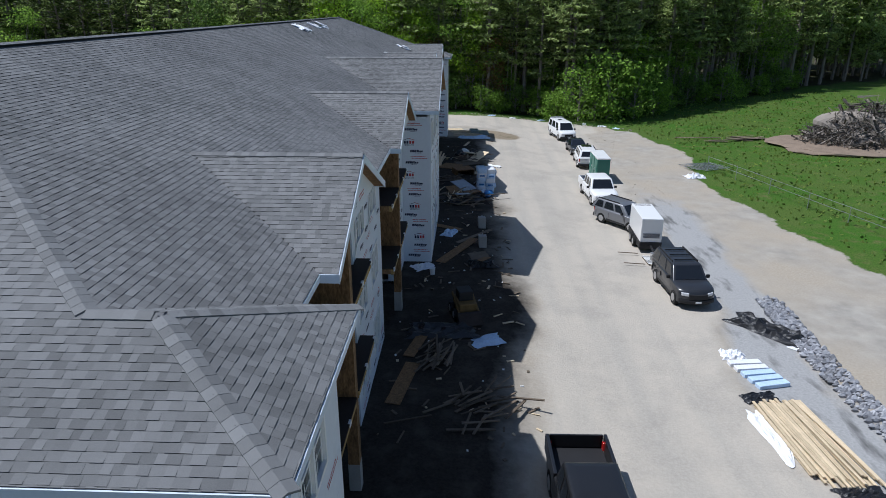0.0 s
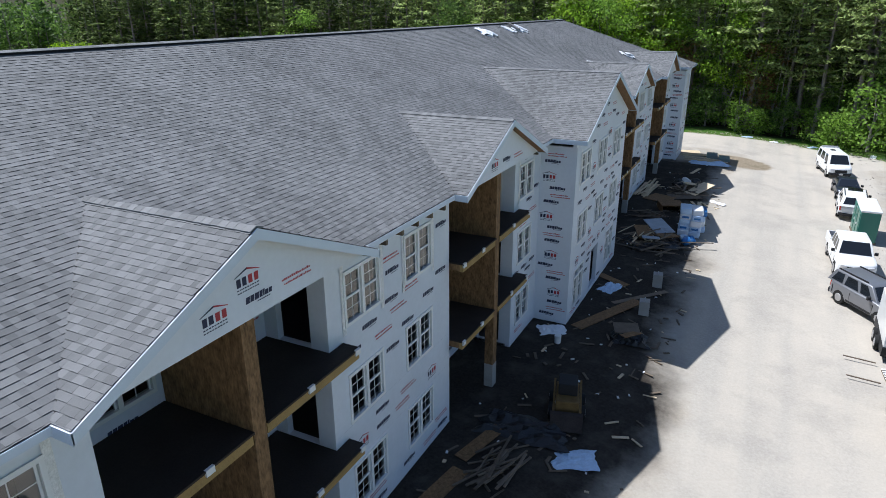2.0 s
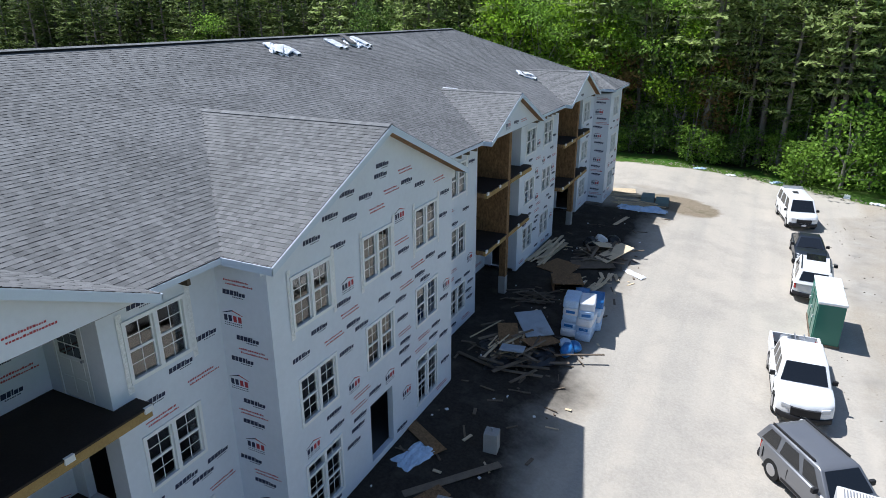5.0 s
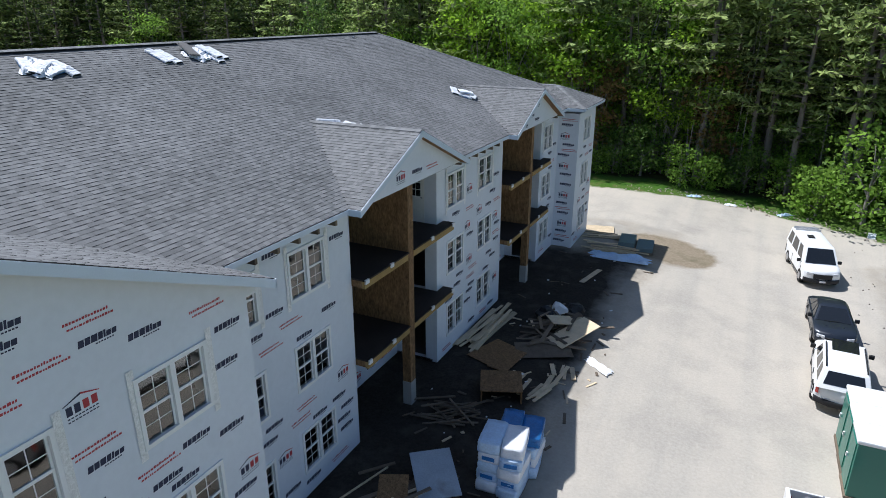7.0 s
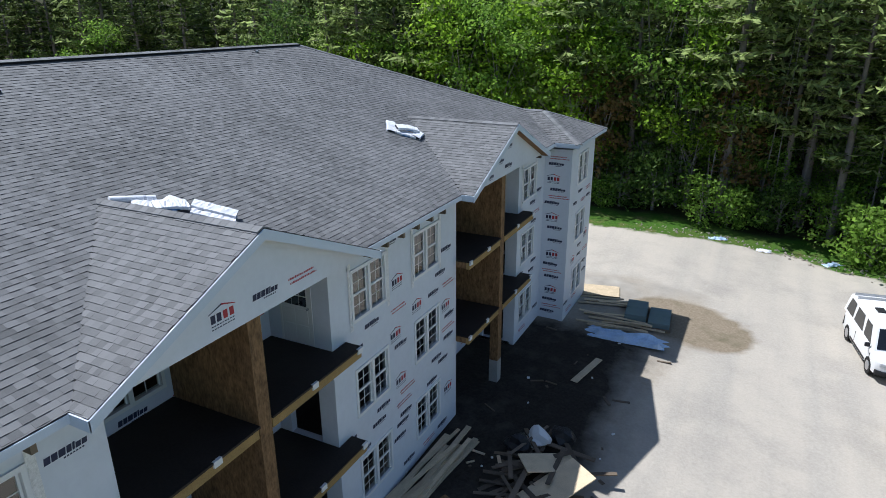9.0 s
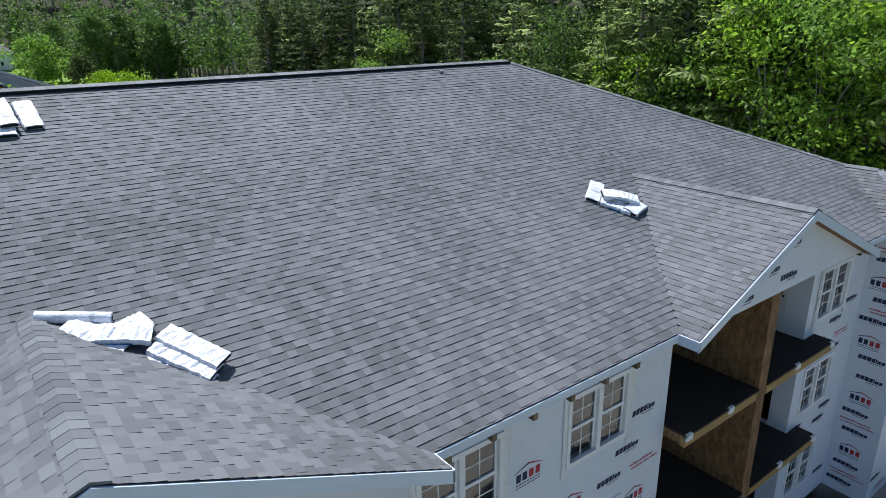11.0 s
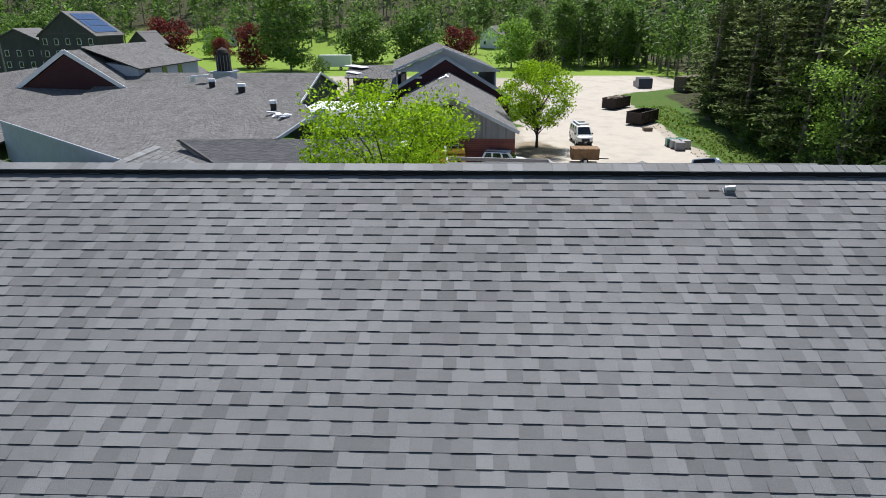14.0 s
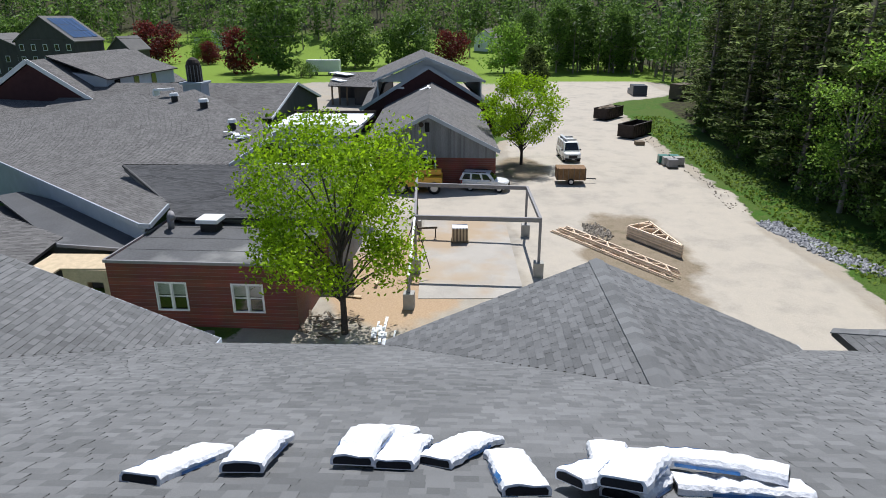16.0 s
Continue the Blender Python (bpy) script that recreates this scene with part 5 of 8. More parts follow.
def vehicle(name, label, category, at, L, W, H, coat, hood=1.05, belt=1.08, nose=1.15, screen=0.75, tail=0.35, rear=0.0, r=0.37, bed=0.0, wheelbase=None, rails=False, lights=True, roof=None, side=0.13):
    """A road vehicle, front towards -y. nose: bonnet length, screen and tail: run of the front and rear glass, bed: open load bed at the back."""
    v = thing(name, label, category, "parked vehicles", at=at)
    base = wheelbase or L * 0.58
    fy, ry = -L / 2 + L * 0.185, -L / 2 + L * 0.185 + base
    z0, half = 0.34, W / 2
    back = L / 2 - rear
    f = -L / 2
    side_line = [(f + 0.04, z0 + 0.02), (f, 0.45), (f - 0.02, 0.62), (f + 0.02, hood - 0.28), (f + 0.1, hood - 0.14), (f + 0.26, hood - 0.07), (f + nose * 0.6, hood - 0.01), (f + nose, hood + 0.03), (f + nose + 0.2, belt)]
    if bed:
        side_line += [(back - bed, belt), (back - bed + 0.01, 0.72), (L / 2 - 0.08, 0.72), (L / 2 - 0.01, 0.68), (L / 2, z0 + 0.08)]
    else:
        side_line += [(back - 0.3, belt + 0.01), (L / 2 - 0.12, belt - 0.03), (L / 2 - 0.03, belt - 0.16), (L / 2, 0.7), (L / 2 - 0.03, z0 + 0.06)]
    low = arch(ry, r * 1.2, z0) + arch(fy, r * 1.2, z0)
    stations = [(-half, 0.962, 0.80), (-half * 0.985, 0.972, 0.90), (-half * 0.93, 0.982, 0.965), (-half * 0.72, 0.994, 0.995), (0, 1.0, 1.0), (half * 0.72, 0.994, 0.995), (half * 0.93, 0.982, 0.965), (half * 0.985, 0.972, 0.90), (half, 0.962, 0.80)]
    body_part = part("body", sleek(loft(side_line + low, stations).mesh("body", coat)), coat, v)
    if bed:
        b0, b1 = back - bed + 0.02, L / 2 - 0.03
        part("load_bed", Shape().box(-half + 0.14, b0 + 0.06, 0.73, half - 0.14, b1 - 0.08, 0.755), TRIM_BLACK, body_part, "open black load bed")
        for sx in (-1, 1):
            part("bed_side", Shape().box(min(sx * half * 0.99, sx * (half - 0.13)), b0, 0.66, max(sx * half * 0.99, sx * (half - 0.13)), b1, belt + 0.04), coat, body_part, bevel=0.03)
        part("tailgate", Shape().box(-half + 0.14, b1 - 0.07, 0.62, half - 0.14, b1, belt + 0.03), coat, body_part, bevel=0.02)
    ya, yb = f + nose, back - bed - 0.04
    ta, tb = ya + screen, yb - tail
    top = H - 0.07
    hb, ht = half - 0.06, half - side - 0.09
    z_lo = belt - 0.05
    c = [(-hb, ya, z_lo), (hb, ya, z_lo), (hb, yb, z_lo), (-hb, yb, z_lo), (-ht, ta, top), (ht, ta, top), (ht, tb, top), (-ht, tb, top)]
    c = [Vector(q) for q in c]
    m = (ta + tb) / 2
    shell = Shape()
    rows = [c[:4], c[4:], [Vector((-ht * 0.9, ta + 0.16, H - 0.025)), Vector((ht * 0.9, ta + 0.16, H - 0.025)), Vector((ht * 0.9, tb - 0.1, H - 0.025)), Vector((-ht * 0.9, tb - 0.1, H - 0.025))], [Vector((-ht * 0.6, ta + 0.4, H)), Vector((ht * 0.6, ta + 0.4, H)), Vector((ht * 0.6, tb - 0.25, H)), Vector((-ht * 0.6, tb - 0.25, H))]]
    for lo_r, hi_r in zip(rows, rows[1:]):
        for q in range(4):
            shell.face(lo_r[q], lo_r[(q + 1) % 4], hi_r[(q + 1) % 4], hi_r[q])
    shell.face(*rows[-1])
    part("cabin", sleek(shell.mesh("cabin", roof or coat, bevel=0.06), 50), roof or coat, v)
    centre = Vector((0, m, (z_lo + top) / 2))

    def panel(q, u0, u1, v0, v1):
        """A pane let into one side of the cabin."""
        at_uv = lambda u, w: (q[0].lerp(q[1], u)).lerp(q[3].lerp(q[2], u), w)
        nrm = (q[1] - q[0]).cross(q[3] - q[0]).normalized()
        if nrm.dot(q[0] - centre) < 0:
            nrm.negate()
        part("window_glass", Shape().face(*[at_uv(*p) + nrm * 0.012 for p in ((u0, v0), (u1, v0), (u1 - 0.02, v1), (u0 + 0.02, v1))]), CAR_GLASS, v)
    panel([c[0], c[1], c[5], c[4]], 0.06, 0.94, 0.10, 0.95)
    panel([c[2], c[3], c[7], c[6]], 0.10, 0.90, 0.24, 0.92)
    n = 3 if yb - ya > 2.4 else 2
    for q in ([c[1], c[2], c[6], c[5]], [c[0], c[3], c[7], c[4]]):
        for i in range(n):
            panel(q, (i + 0.10) / n if i else 0.10, (i + 0.96) / n if i < n - 1 else 0.93, 0.14, 0.90)
    for x in (-half + 0.12, half - 0.12):
        for y in (fy, ry):
            wheel(v, x, y, r, 0.25)
    dark_trim = TRIM_BLACK if H > 1.6 else coat
    for y0, y1 in ((f - 0.07, f + 0.12), (L / 2 - 0.12, L / 2 + 0.07)):
        rim = [(y0 + 0.02, 0.36), (y1 - 0.02, 0.36), (y1, 0.4), (y1, 0.53), (y1 - 0.02, 0.57), (y0 + 0.02, 0.57), (y0, 0.53), (y0, 0.4)]
        part("bumper", sleek(loft(rim, [(half * q * 0.99, 1, 1) for q in (-1, -0.9, -0.75, -0.5, 0, 0.5, 0.75, 0.9, 1)]).mesh("bumper", dark_trim)), dark_trim, v)
    part("grille", loft([(f - 0.035, 0.6), (f + 0.06, 0.6), (f + 0.06, hood - 0.26), (f - 0.035, hood - 0.26)], [(half * q, 1, 1) for q in (-0.52, -0.3, 0, 0.3, 0.52)]), TRIM_BLACK, v)
    part("plate", Shape().box(-0.16, f - 0.085, 0.42, 0.16, f - 0.06, 0.52), TAPE_WHITE, v)
    for sx in (-1, 1):
        part("headlight", Shape().box(sx * half * 0.70 - 0.17, f - 0.005, hood - 0.36, sx * half * 0.70 + 0.17, f + 0.2, hood - 0.2), LAMP_GLASS, v, bevel=0.03)
        part("tail_light", Shape().box(sx * (half - 0.09) - 0.055, L / 2 - 0.16, belt - 0.40, sx * (half - 0.09) + 0.055, L / 2 + 0.005, belt - 0.10), TAIL_RED, v, bevel=0.02)
        part("mirror", Shape().box(sx * (half + 0.08) - 0.1, ya + 0.35, belt - 0.02, sx * (half + 0.08) + 0.1, ya + 0.47, belt + 0.16), TRIM_BLACK, v, bevel=0.03)
        if rails:
            part("roof_rail", Shape().box(sx * (ht - 0.08) - 0.025, ta + 0.35, H - 0.03, sx * (ht - 0.08) + 0.025, tb - 0.1, H + 0.045), TRIM_BLACK, v, bevel=0.01)
        for y in (ya + 0.18, (ya + yb) / 2 - 0.02, yb - 0.5):
            part("door_line", Shape().box(min(sx * (half - 0.05), sx * (half + 0.002)), y, 0.5, max(sx * (half - 0.05), sx * (half + 0.002)), y + 0.015, belt - 0.2), TRIM_BLACK, v)
        part("sill_trim", Shape().box(min(sx * (half - 0.05), sx * (half + 0.006)), fy + r * 1.3, 0.36, max(sx * (half - 0.05), sx * (half + 0.006)), ry - r * 1.3, 0.47), TRIM_BLACK, v)
    for ob in v.children:
        if ob.name.split(".")[0] in ("body", "bumper", "grille", "headlight", "tail_light", "plate"):
            for q in ob.data.vertices:
                x, y, z = q.co
                for e in (-1, 1):
                    d = max(0.0, e * y - (L / 2 - 0.95)) / 0.95
                    if d > 0:
                        q.co.y -= e * 0.30 * min(1.0, d) * min(1.0, abs(x) / half) ** 2.6
                        q.co.x *= 1 - 0.06 * d * d
            ob.data.update()
    part("wiper", Shape().beam((-0.4, ya + 0.06, belt + 0.02), (0.3, ya + 0.1, belt + 0.06), 0.02, 0.02), TRIM_BLACK, v)
    return v


def on_ground(x, y, turn=0.0, dz=0.0):
    return pose(x, y, site_z(x, y) + dz, 0, 0, turn)


suv = vehicle("suv", "dark grey sport utility vehicle parked along the gravel lane", "car", on_ground(12.2, 32.3, 3), 4.95, 1.95, 1.82, PAINT_DARK, 1.12, 1.14, 1.25, 0.7, 0.3, rails=True)
for k in range(3):
    part("roof_bar", Shape().box(-0.55, -0.1 + k * 0.75, 1.86, 0.55, -0.04 + k * 0.75, 1.9), TRIM_BLACK, suv)
vehicle("suv", "grey silver sport utility vehicle parked askew on the lane", "car", on_ground(11.55, 43.65, 36), 4.5, 1.82, 1.72, PAINT_SILVER, 1.05, 1.1, 1.1, 0.65, 0.3, rails=True)
pick = vehicle("pickup_truck", "white crew cab pickup truck with a loaded bed", "truck", on_ground(11.05, 50.45, 3), 5.85, 2.02, 1.92, PAINT_WHITE, 1.15, 1.18, 1.4, 0.6, 0.15, bed=1.75, r=0.41)
part("bed_cargo", Shape().box(-0.6, 1.3, 1.2, 0.1, 1.8, 1.42).box(0.1, 1.9, 1.2, 0.7, 2.5, 1.36).lump((-0.4, 2.2, 1.28), (0.25, 0.3, 0.16), 0.3, 4), STEEL, pick, "tools and a ladder in the bed")
lad = Shape()
for x in (-0.05, 0.32):
    lad.beam((x, 1.2, 1.33), (x, 2.6, 1.4), 0.04, 0.06)
for k in range(5):
    lad.beam((-0.05, 1.35 + k * 0.26, 1.36), (0.32, 1.35 + k * 0.26, 1.36), 0.03, 0.03)
part("ladder", lad, STEEL, pick)
wsuv = vehicle("suv", "white sport utility vehicle with a black sunroof", "car", on_ground(12.1, 62.65, 177), 5.0, 1.98, 1.78, PAINT_WHITE, 1.08, 1.12, 1.15, 0.7, 0.45, rails=True)
part("sunroof", Shape().box(-0.48, -0.75, 1.765, 0.48, 0.35, 1.79), CAR_GLASS, wsuv)
vehicle("sedan", "dark blue-black sedan parked nose to tail on the lane", "car", on_ground(12.1, 68.2, 2), 4.7, 1.8, 1.43, PAINT_NAVY, 0.90, 0.93, 1.25, 0.95, 1.0, rear=0.6, r=0.33, side=0.2)
van = vehicle("van", "white passenger van with black bumpers", "van", on_ground(11.6, 76.4, 10), 5.45, 1.95, 2.02, PAINT_WHITE, 1.12, 1.16, 0.85, 0.7, 0.12, r=0.38, side=0.13)
part("roof_hatch", Shape().box(-0.3, 0.3, 2.0, 0.05, 0.8, 2.08), TRIM_BLACK, van, bevel=0.03)
part("roof_bar", Shape().box(-0.7, 1.8, 1.97, 0.7, 1.86, 2.12), STEEL, van)
part("roof_bar", Shape().box(-0.7, 2.25, 1.92, 0.7, 2.31, 2.12), STEEL, van)
truck = vehicle("pickup_truck", "black pickup truck seen by its empty bed", "truck", on_ground(4.15, 14.2, 1), 5.8, 2.0, 1.9, PAINT_BLACK, 1.15, 1.2, 1.4, 0.6, 0.15, bed=1.95, r=0.41)
gen = thing("generator_trailer", "white boxed generator on a black trailer", "generator", at=on_ground(12.1, 39.75, -2))
part("housing", Shape().box(-0.66, -1.7, 0.72, 0.66, 1.7, 2.25), PAINT_WHITE, gen, bevel=0.04)
part("base", Shape().box(-0.68, -1.75, 0.3, 0.68, 1.75, 0.72), TRIM_BLACK, gen)
lou = Shape()
for k in range(7):
    lou.box(-0.5, -1.73, 1.0 + k * 0.045, 0.5, -1.695, 1.025 + k * 0.045)
part("louvre", lou, STEEL_GREY, gen)
top_grille = Shape()
for k in range(14):
    top_grille.box(-0.5 + k * 0.075, 1.15, 2.25, -0.47 + k * 0.075, 1.6, 2.265)
part("top_grille", top_grille, STEEL_GREY, gen)
part("drawbar", Shape().beam((0, -1.7, 0.5), (0, -2.9, 0.45), 0.1, 0.1), TRIM_BLACK, gen)
for x in (-0.72, 0.72):
    for y in (-0.4, 0.45):
        wheel(gen, x, y, 0.33, 0.2)
for k in range(3):
    t = thing("portable_toilet", "green portable toilet with a white roof", "toilet", "portable toilets", at=on_ground(12.35, 55.75 + k * 1.2, 1))
    part("cabin", Shape().box(-0.56, -0.57, 0.12, 0.56, 0.57, 2.1), GREEN_PLASTIC, t, bevel=0.03)
    part("skid", Shape().box(-0.6, -0.6, 0.0, 0.6, 0.6, 0.12), LUMBER_OLD, t)
    part("roof", Shape().box(-0.6, -0.6, 2.1, 0.6, 0.6, 2.24), PAINT_WHITE, t, bevel=0.05)
    d = part("door", Shape().box(-0.59, -0.42, 0.25, -0.55, 0.42, 2.0), GREEN_PLASTIC, t, bevel=0.01)
    part("door_handle", Shape().box(-0.64, 0.25, 1.05, -0.59, 0.32, 1.2), TAPE_WHITE, d)


# ---- materials and litter on the ground beside the lane ----
def boards(name, label, x, y, n, length, spread, turn, mat, seed, w=(0.09, 0.2), jitter=25, lift=0.02, category="lumber", heap=0.35):
    """A heap of loose boards; each board is a part."""
    g = random.Random(seed)
    t = thing(name, label, category, at=on_ground(x, y))
    for k in range(n):
        a = radians(turn + g.gauss(0, jitter))
        l = length * (0.45 + 0.55 * g.random())
        c = Vector((g.gauss(0, spread[0]), g.gauss(0, spread[1]), lift + heap * g.random() * (1 - k / (2 * n))))
        d = Vector((math.cos(a), math.sin(a), g.gauss(0, 0.05)))
        c.z = max(c.z, abs(d.z) * l / 2 + 0.03)
        part("board", Shape().beam(c - d * l / 2, c + d * l / 2, w[0] + (w[1] - w[0]) * g.random(), 0.04), mat, t)
    return t


def sheet(name, label, x, y, lx, ly, turn, mat, z=0.03, thick=0.02, tilt=0.0, category="board"):
    t = thing(name, label, category, at=on_ground(x, y, turn, z))
    t.rotation_euler[0] = radians(tilt)
    part("panel", Shape().box(-lx / 2, -ly / 2, 0, lx / 2, ly / 2, thick), mat, t, bevel=0.004)
    return t


def crumple(name, label, x, y, lx, ly, h, turn, mat, seed, category="tarp", n=12, lift=0.0, m=None):
    """A creased sheet thrown over nothing much."""
    s = Shape()
    g = random.Random(seed)
    off = Vector((g.random() * 50, g.random() * 50, 0))
    pts = []
    for i in range(n + 1):
        for j in range(n + 1):
            u, v = i / n - 0.5, j / n - 0.5
            e = 1 + 0.3 * noise.noise(Vector((u * 4, v * 4, 0)) + off)
            ridge = abs(noise.noise(Vector((u * 5.5, v * 5.5, 4)) + off))
            edge = 1 - max(abs(u), abs(v)) * 2
            pts.append((u * lx * e, v * ly * e, 0.015 + h * (0.25 + ridge * 1.6) * min(1, edge * 4 + 0.12)))
    s.v = pts
    s.f = [(i * (n + 1) + j, (i + 1) * (n + 1) + j, (i + 1) * (n + 1) + j + 1, i * (n + 1) + j + 1) for i in range(n) for j in range(n)]
    s.f += [(k, k + 1, n * 0 + k + 1, k) for k in ()]
    t = thing(name, label, category, at=m if m is not None else on_ground(x, y, turn, lift))
    part("fold", arrays_mixed("fold", s, mat), mat, t)
    return t


FOAM = material("grey_foam_panel", (0.36, 0.40, 0.45), 0.7, var=0.2, scale=2, fine=20, stain=(0.2, 0.19, 0.17), stain_at=0.66)
boards("board_heap", "loose heap of pale timber offcuts on shaded soil", -0.75, 23.3, 26, 1.9, (0.5, 0.55), 68, LUMBER_OLD, 1, w=(0.05, 0.1), jitter=14)
boards("board_heap", "scattered heap of thin timber offcuts", 0.9, 19.5, 30, 1.8, (0.75, 0.65), 35, LUMBER_OLD, 2, w=(0.05, 0.12), jitter=28)
sheet("plank", "wide tan plank lying by the wall", -1.9, 21.2, 0.6, 3.0, -10, OSB)
sheet("plank", "wide tan plank lying by the wall", -1.6, 24.2, 0.5, 2.2, -14, OSB, 0.06)
crumple("plastic_sheet", "torn white plastic sheet on shaded soil", 1.4, 24.9, 1.5, 1.0, 0.06, 20, LIGHT_BLUE, 3)
crumple("tarp", "black tarpaulin over a low heap", -0.6, 25.6, 3.0, 1.5, 0.2, 5, BLACK_FILM, 4)
DUSTY = material("dusty_brown_paint", (0.16, 0.10, 0.035), 0.7, var=0.4, scale=3, fine=20)
mini = thing("skid_steer", "small dusty brown-yellow skid steer loader in shade", "machine", at=on_ground(0.45, 27.3, 15) @ Matrix.Scale(0.75, 4))
part("body", Shape().box(-0.55, -0.9, 0.35, 0.55, 0.9, 1.15), DUSTY, mini, bevel=0.06)
part("cab", Shape().box(-0.45, -0.35, 1.15, 0.45, 0.65, 1.75), TRIM_BLACK, mini, bevel=0.05)
part("bucket", Shape().prism([(-1.75, 0.1), (-1.1, 0.1), (-1.1, 0.75), (-1.3, 0.7)], "x", -0.75, 0.75), RUST_STEEL, mini)
for sx in (-1, 1):
    part("lift_arm", Shape().beam((sx * 0.62, 0.8, 1.3), (sx * 0.62, -1.2, 0.6), 0.1, 0.16), DUSTY, mini)
    for y in (-0.5, 0.5):
        wheel(mini, sx * 0.72, y, 0.38, 0.28)
for x, y in ((1.5, 40.6), (1.47, 36.9)):
    b = thing("concrete_block", "pale grey concrete footing block standing on soil", "block", "footing blocks", at=on_ground(x, y, 8))
    part("block", Shape().box(-0.24, -0.24, -0.05, 0.24, 0.24, 0.72), CONCRETE, b, bevel=0.02)
    part("anchor_bolt", Shape().tube((0, 0, 0.7), (0, 0, 0.86), 0.025), STEEL, b)
sheet("plank", "long wide tan board lying on shaded soil", 0.0, 35.9, 0.62, 4.6, -26, OSB, 0.05)
sheet("plank", "narrow board lying on shaded soil", 1.0, 38.6, 0.3, 3.4, -40, LUMBER_OLD, 0.04)
crumple("debris_bag", "black plastic sheet with boards lying over it", 1.35, 33.9, 1.6, 1.2, 0.3, 10, BLACK_FILM, 6)
sheet("board", "grey board lying over a black plastic heap", 1.2, 34.0, 1.1, 0.8, 20, LUMBER_OLD, 0.5, tilt=8)
sheet("board", "tan board lying over a black plastic heap", 1.5, 33.5, 0.35, 1.1, -30, OSB, 0.52, tilt=-6)
bk = thing("bucket", "white plastic bucket on shaded soil", "bucket", at=on_ground(-1.35, 32.1))
part("pail", Shape().tube((0, 0, 0), (0, 0, 0.36), 0.13, 0.15, 16), TAPE_WHITE, bk)
crumple("wrap_scrap", "crumpled scrap of white house wrap by the wall", -1.9, 33.1, 1.3, 0.9, 0.12, 30, FOIL, 8)
crumple("wrap_scrap", "crumpled scrap of white house wrap by the wall", -0.6, 39.0, 1.4, 0.9, 0.12, 70, LIGHT_BLUE, 9)
sheet("board", "tan board leaning by the doorway", -0.75, 40.0, 0.5, 2.0, 60, OSB, 0.06)
# black film added beneath the boards to stand for shade in the heap
crumple("black_sheet", "black sheet added under a debris heap to darken its gaps", 0.1, 47.1, 3.0, 2.6, 0.22, 30, BLACK_FILM, 77)
boards("debris_heap", "heap of boards, panels and scrap beside the wall", 0.1, 47.0, 46, 2.2, (0.75, 0.85), 60, LUMBER_OLD, 11, w=(0.06, 0.18), jitter=45, heap=0.65)
boards("debris_heap", "loose pale boards thrown on a debris heap", -0.5, 47.4, 16, 2.3, (0.5, 0.5), 75, LUMBER, 78, w=(0.05, 0.12), jitter=22, heap=0.7)
sheet("board", "dark brown board on a debris heap", 0.9, 47.9, 0.9, 1.7, -30, OSB, 0.4, 0.03, -8)
sheet("panel", "pale blue foam panel tilted on a debris heap", 0.2, 49.0, 1.3, 1.8, 38, FOAM, 0.55, 0.05, 12)
sheet("panel", "pale foam panel tilted on a debris heap", 0.15, 46.3, 1.0, 0.8, 10, FOAM, 0.6, 0.05, -10)
sheet("board", "tan plywood sheet on a debris heap", -0.5, 47.6, 0.9, 1.6, 25, OSB, 0.45, 0.03, 14)
for k, (x, y, s) in enumerate(((2.05, 48.0, 1.0), (1.85, 48.5, 0.9), (2.25, 48.6, 0.85))):
    b = thing("insulation_bag", "blue and white plastic bag of insulation", "bag", "loose insulation bags", at=on_ground(x, y, 20 * k))
    part("bag", Shape().lump((0, 0, 0.26 * s), (0.32 * s, 0.5 * s, 0.28 * s), 0.35, k + 3), BLUE_FILM if k % 2 == 0 else LIGHT_BLUE, b, smooth=True)
stack = random.Random(31)


def bale_mesh(seed, lx, ly, lz):
    """A film-wrapped bale with bulging, creased faces."""
    n, me = 6, Shape()
    g = Vector((seed * 7.1, seed * 3.3, 0))
    idx = {}

    def vert(i, j, k):
        if (i, j, k) not in idx:
            p = Vector((i / n * 2 - 1, j / n * 2 - 1, k / n * 2 - 1))
            q = p * (1.0 - 0.10 * max(0, p.length - 1.15))
            q = q * (1 + 0.05 * noise.noise(p * 2.3 + g))
            idx[(i, j, k)] = len(me.v)
            me.v.append((q.x * lx, q.y * ly, lz + q.z * lz))
        return idx[(i, j, k)]
    for a in range(n):
        for b in range(n):
            for e in (0, n):
                me.f.append((vert(a, b, e), vert(a + 1, b, e), vert(a + 1, b + 1, e), vert(a, b + 1, e)))
                me.f.append((vert(a, e, b), vert(a + 1, e, b), vert(a + 1, e, b + 1), vert(a, e, b + 1)))
                me.f.append((vert(e, a, b), vert(e, a + 1, b), vert(e, a + 1, b + 1), vert(e, a, b + 1)))
    return me


for i, (bx, by, tiers) in enumerate(((1.95, 50.3, 5), (2.05, 51.55, 4))):
    for j in range(tiers):
        for side in (-1, 1):
            coat = (FOIL if side > 0 else LIGHT_BLUE) if i == 0 and j == tiers - 1 else BLUE_FILM if i == 1 and j == tiers - 1 else LIGHT_BLUE if (i + j + (side > 0)) % 3 else FOIL
            b = thing("insulation_bale", "creased blue and white film-wrapped insulation bale in a stack", "bale", "stacked bales", at=on_ground(bx + side * 0.33 + stack.uniform(-0.04, 0.04), by + stack.uniform(-0.07, 0.07), 6 + stack.uniform(-6, 6), j * 0.36))
            part("bale", bale_mesh(i * 20 + j * 2 + side, 0.35, 0.64, 0.19), coat, b, smooth=True)
            if (j + side) % 2 == 0:
                part("print_band", Shape().box(-0.2, -0.66, 0.12, 0.2, -0.645, 0.25), BLUE_FILM, b, "blue printed band")
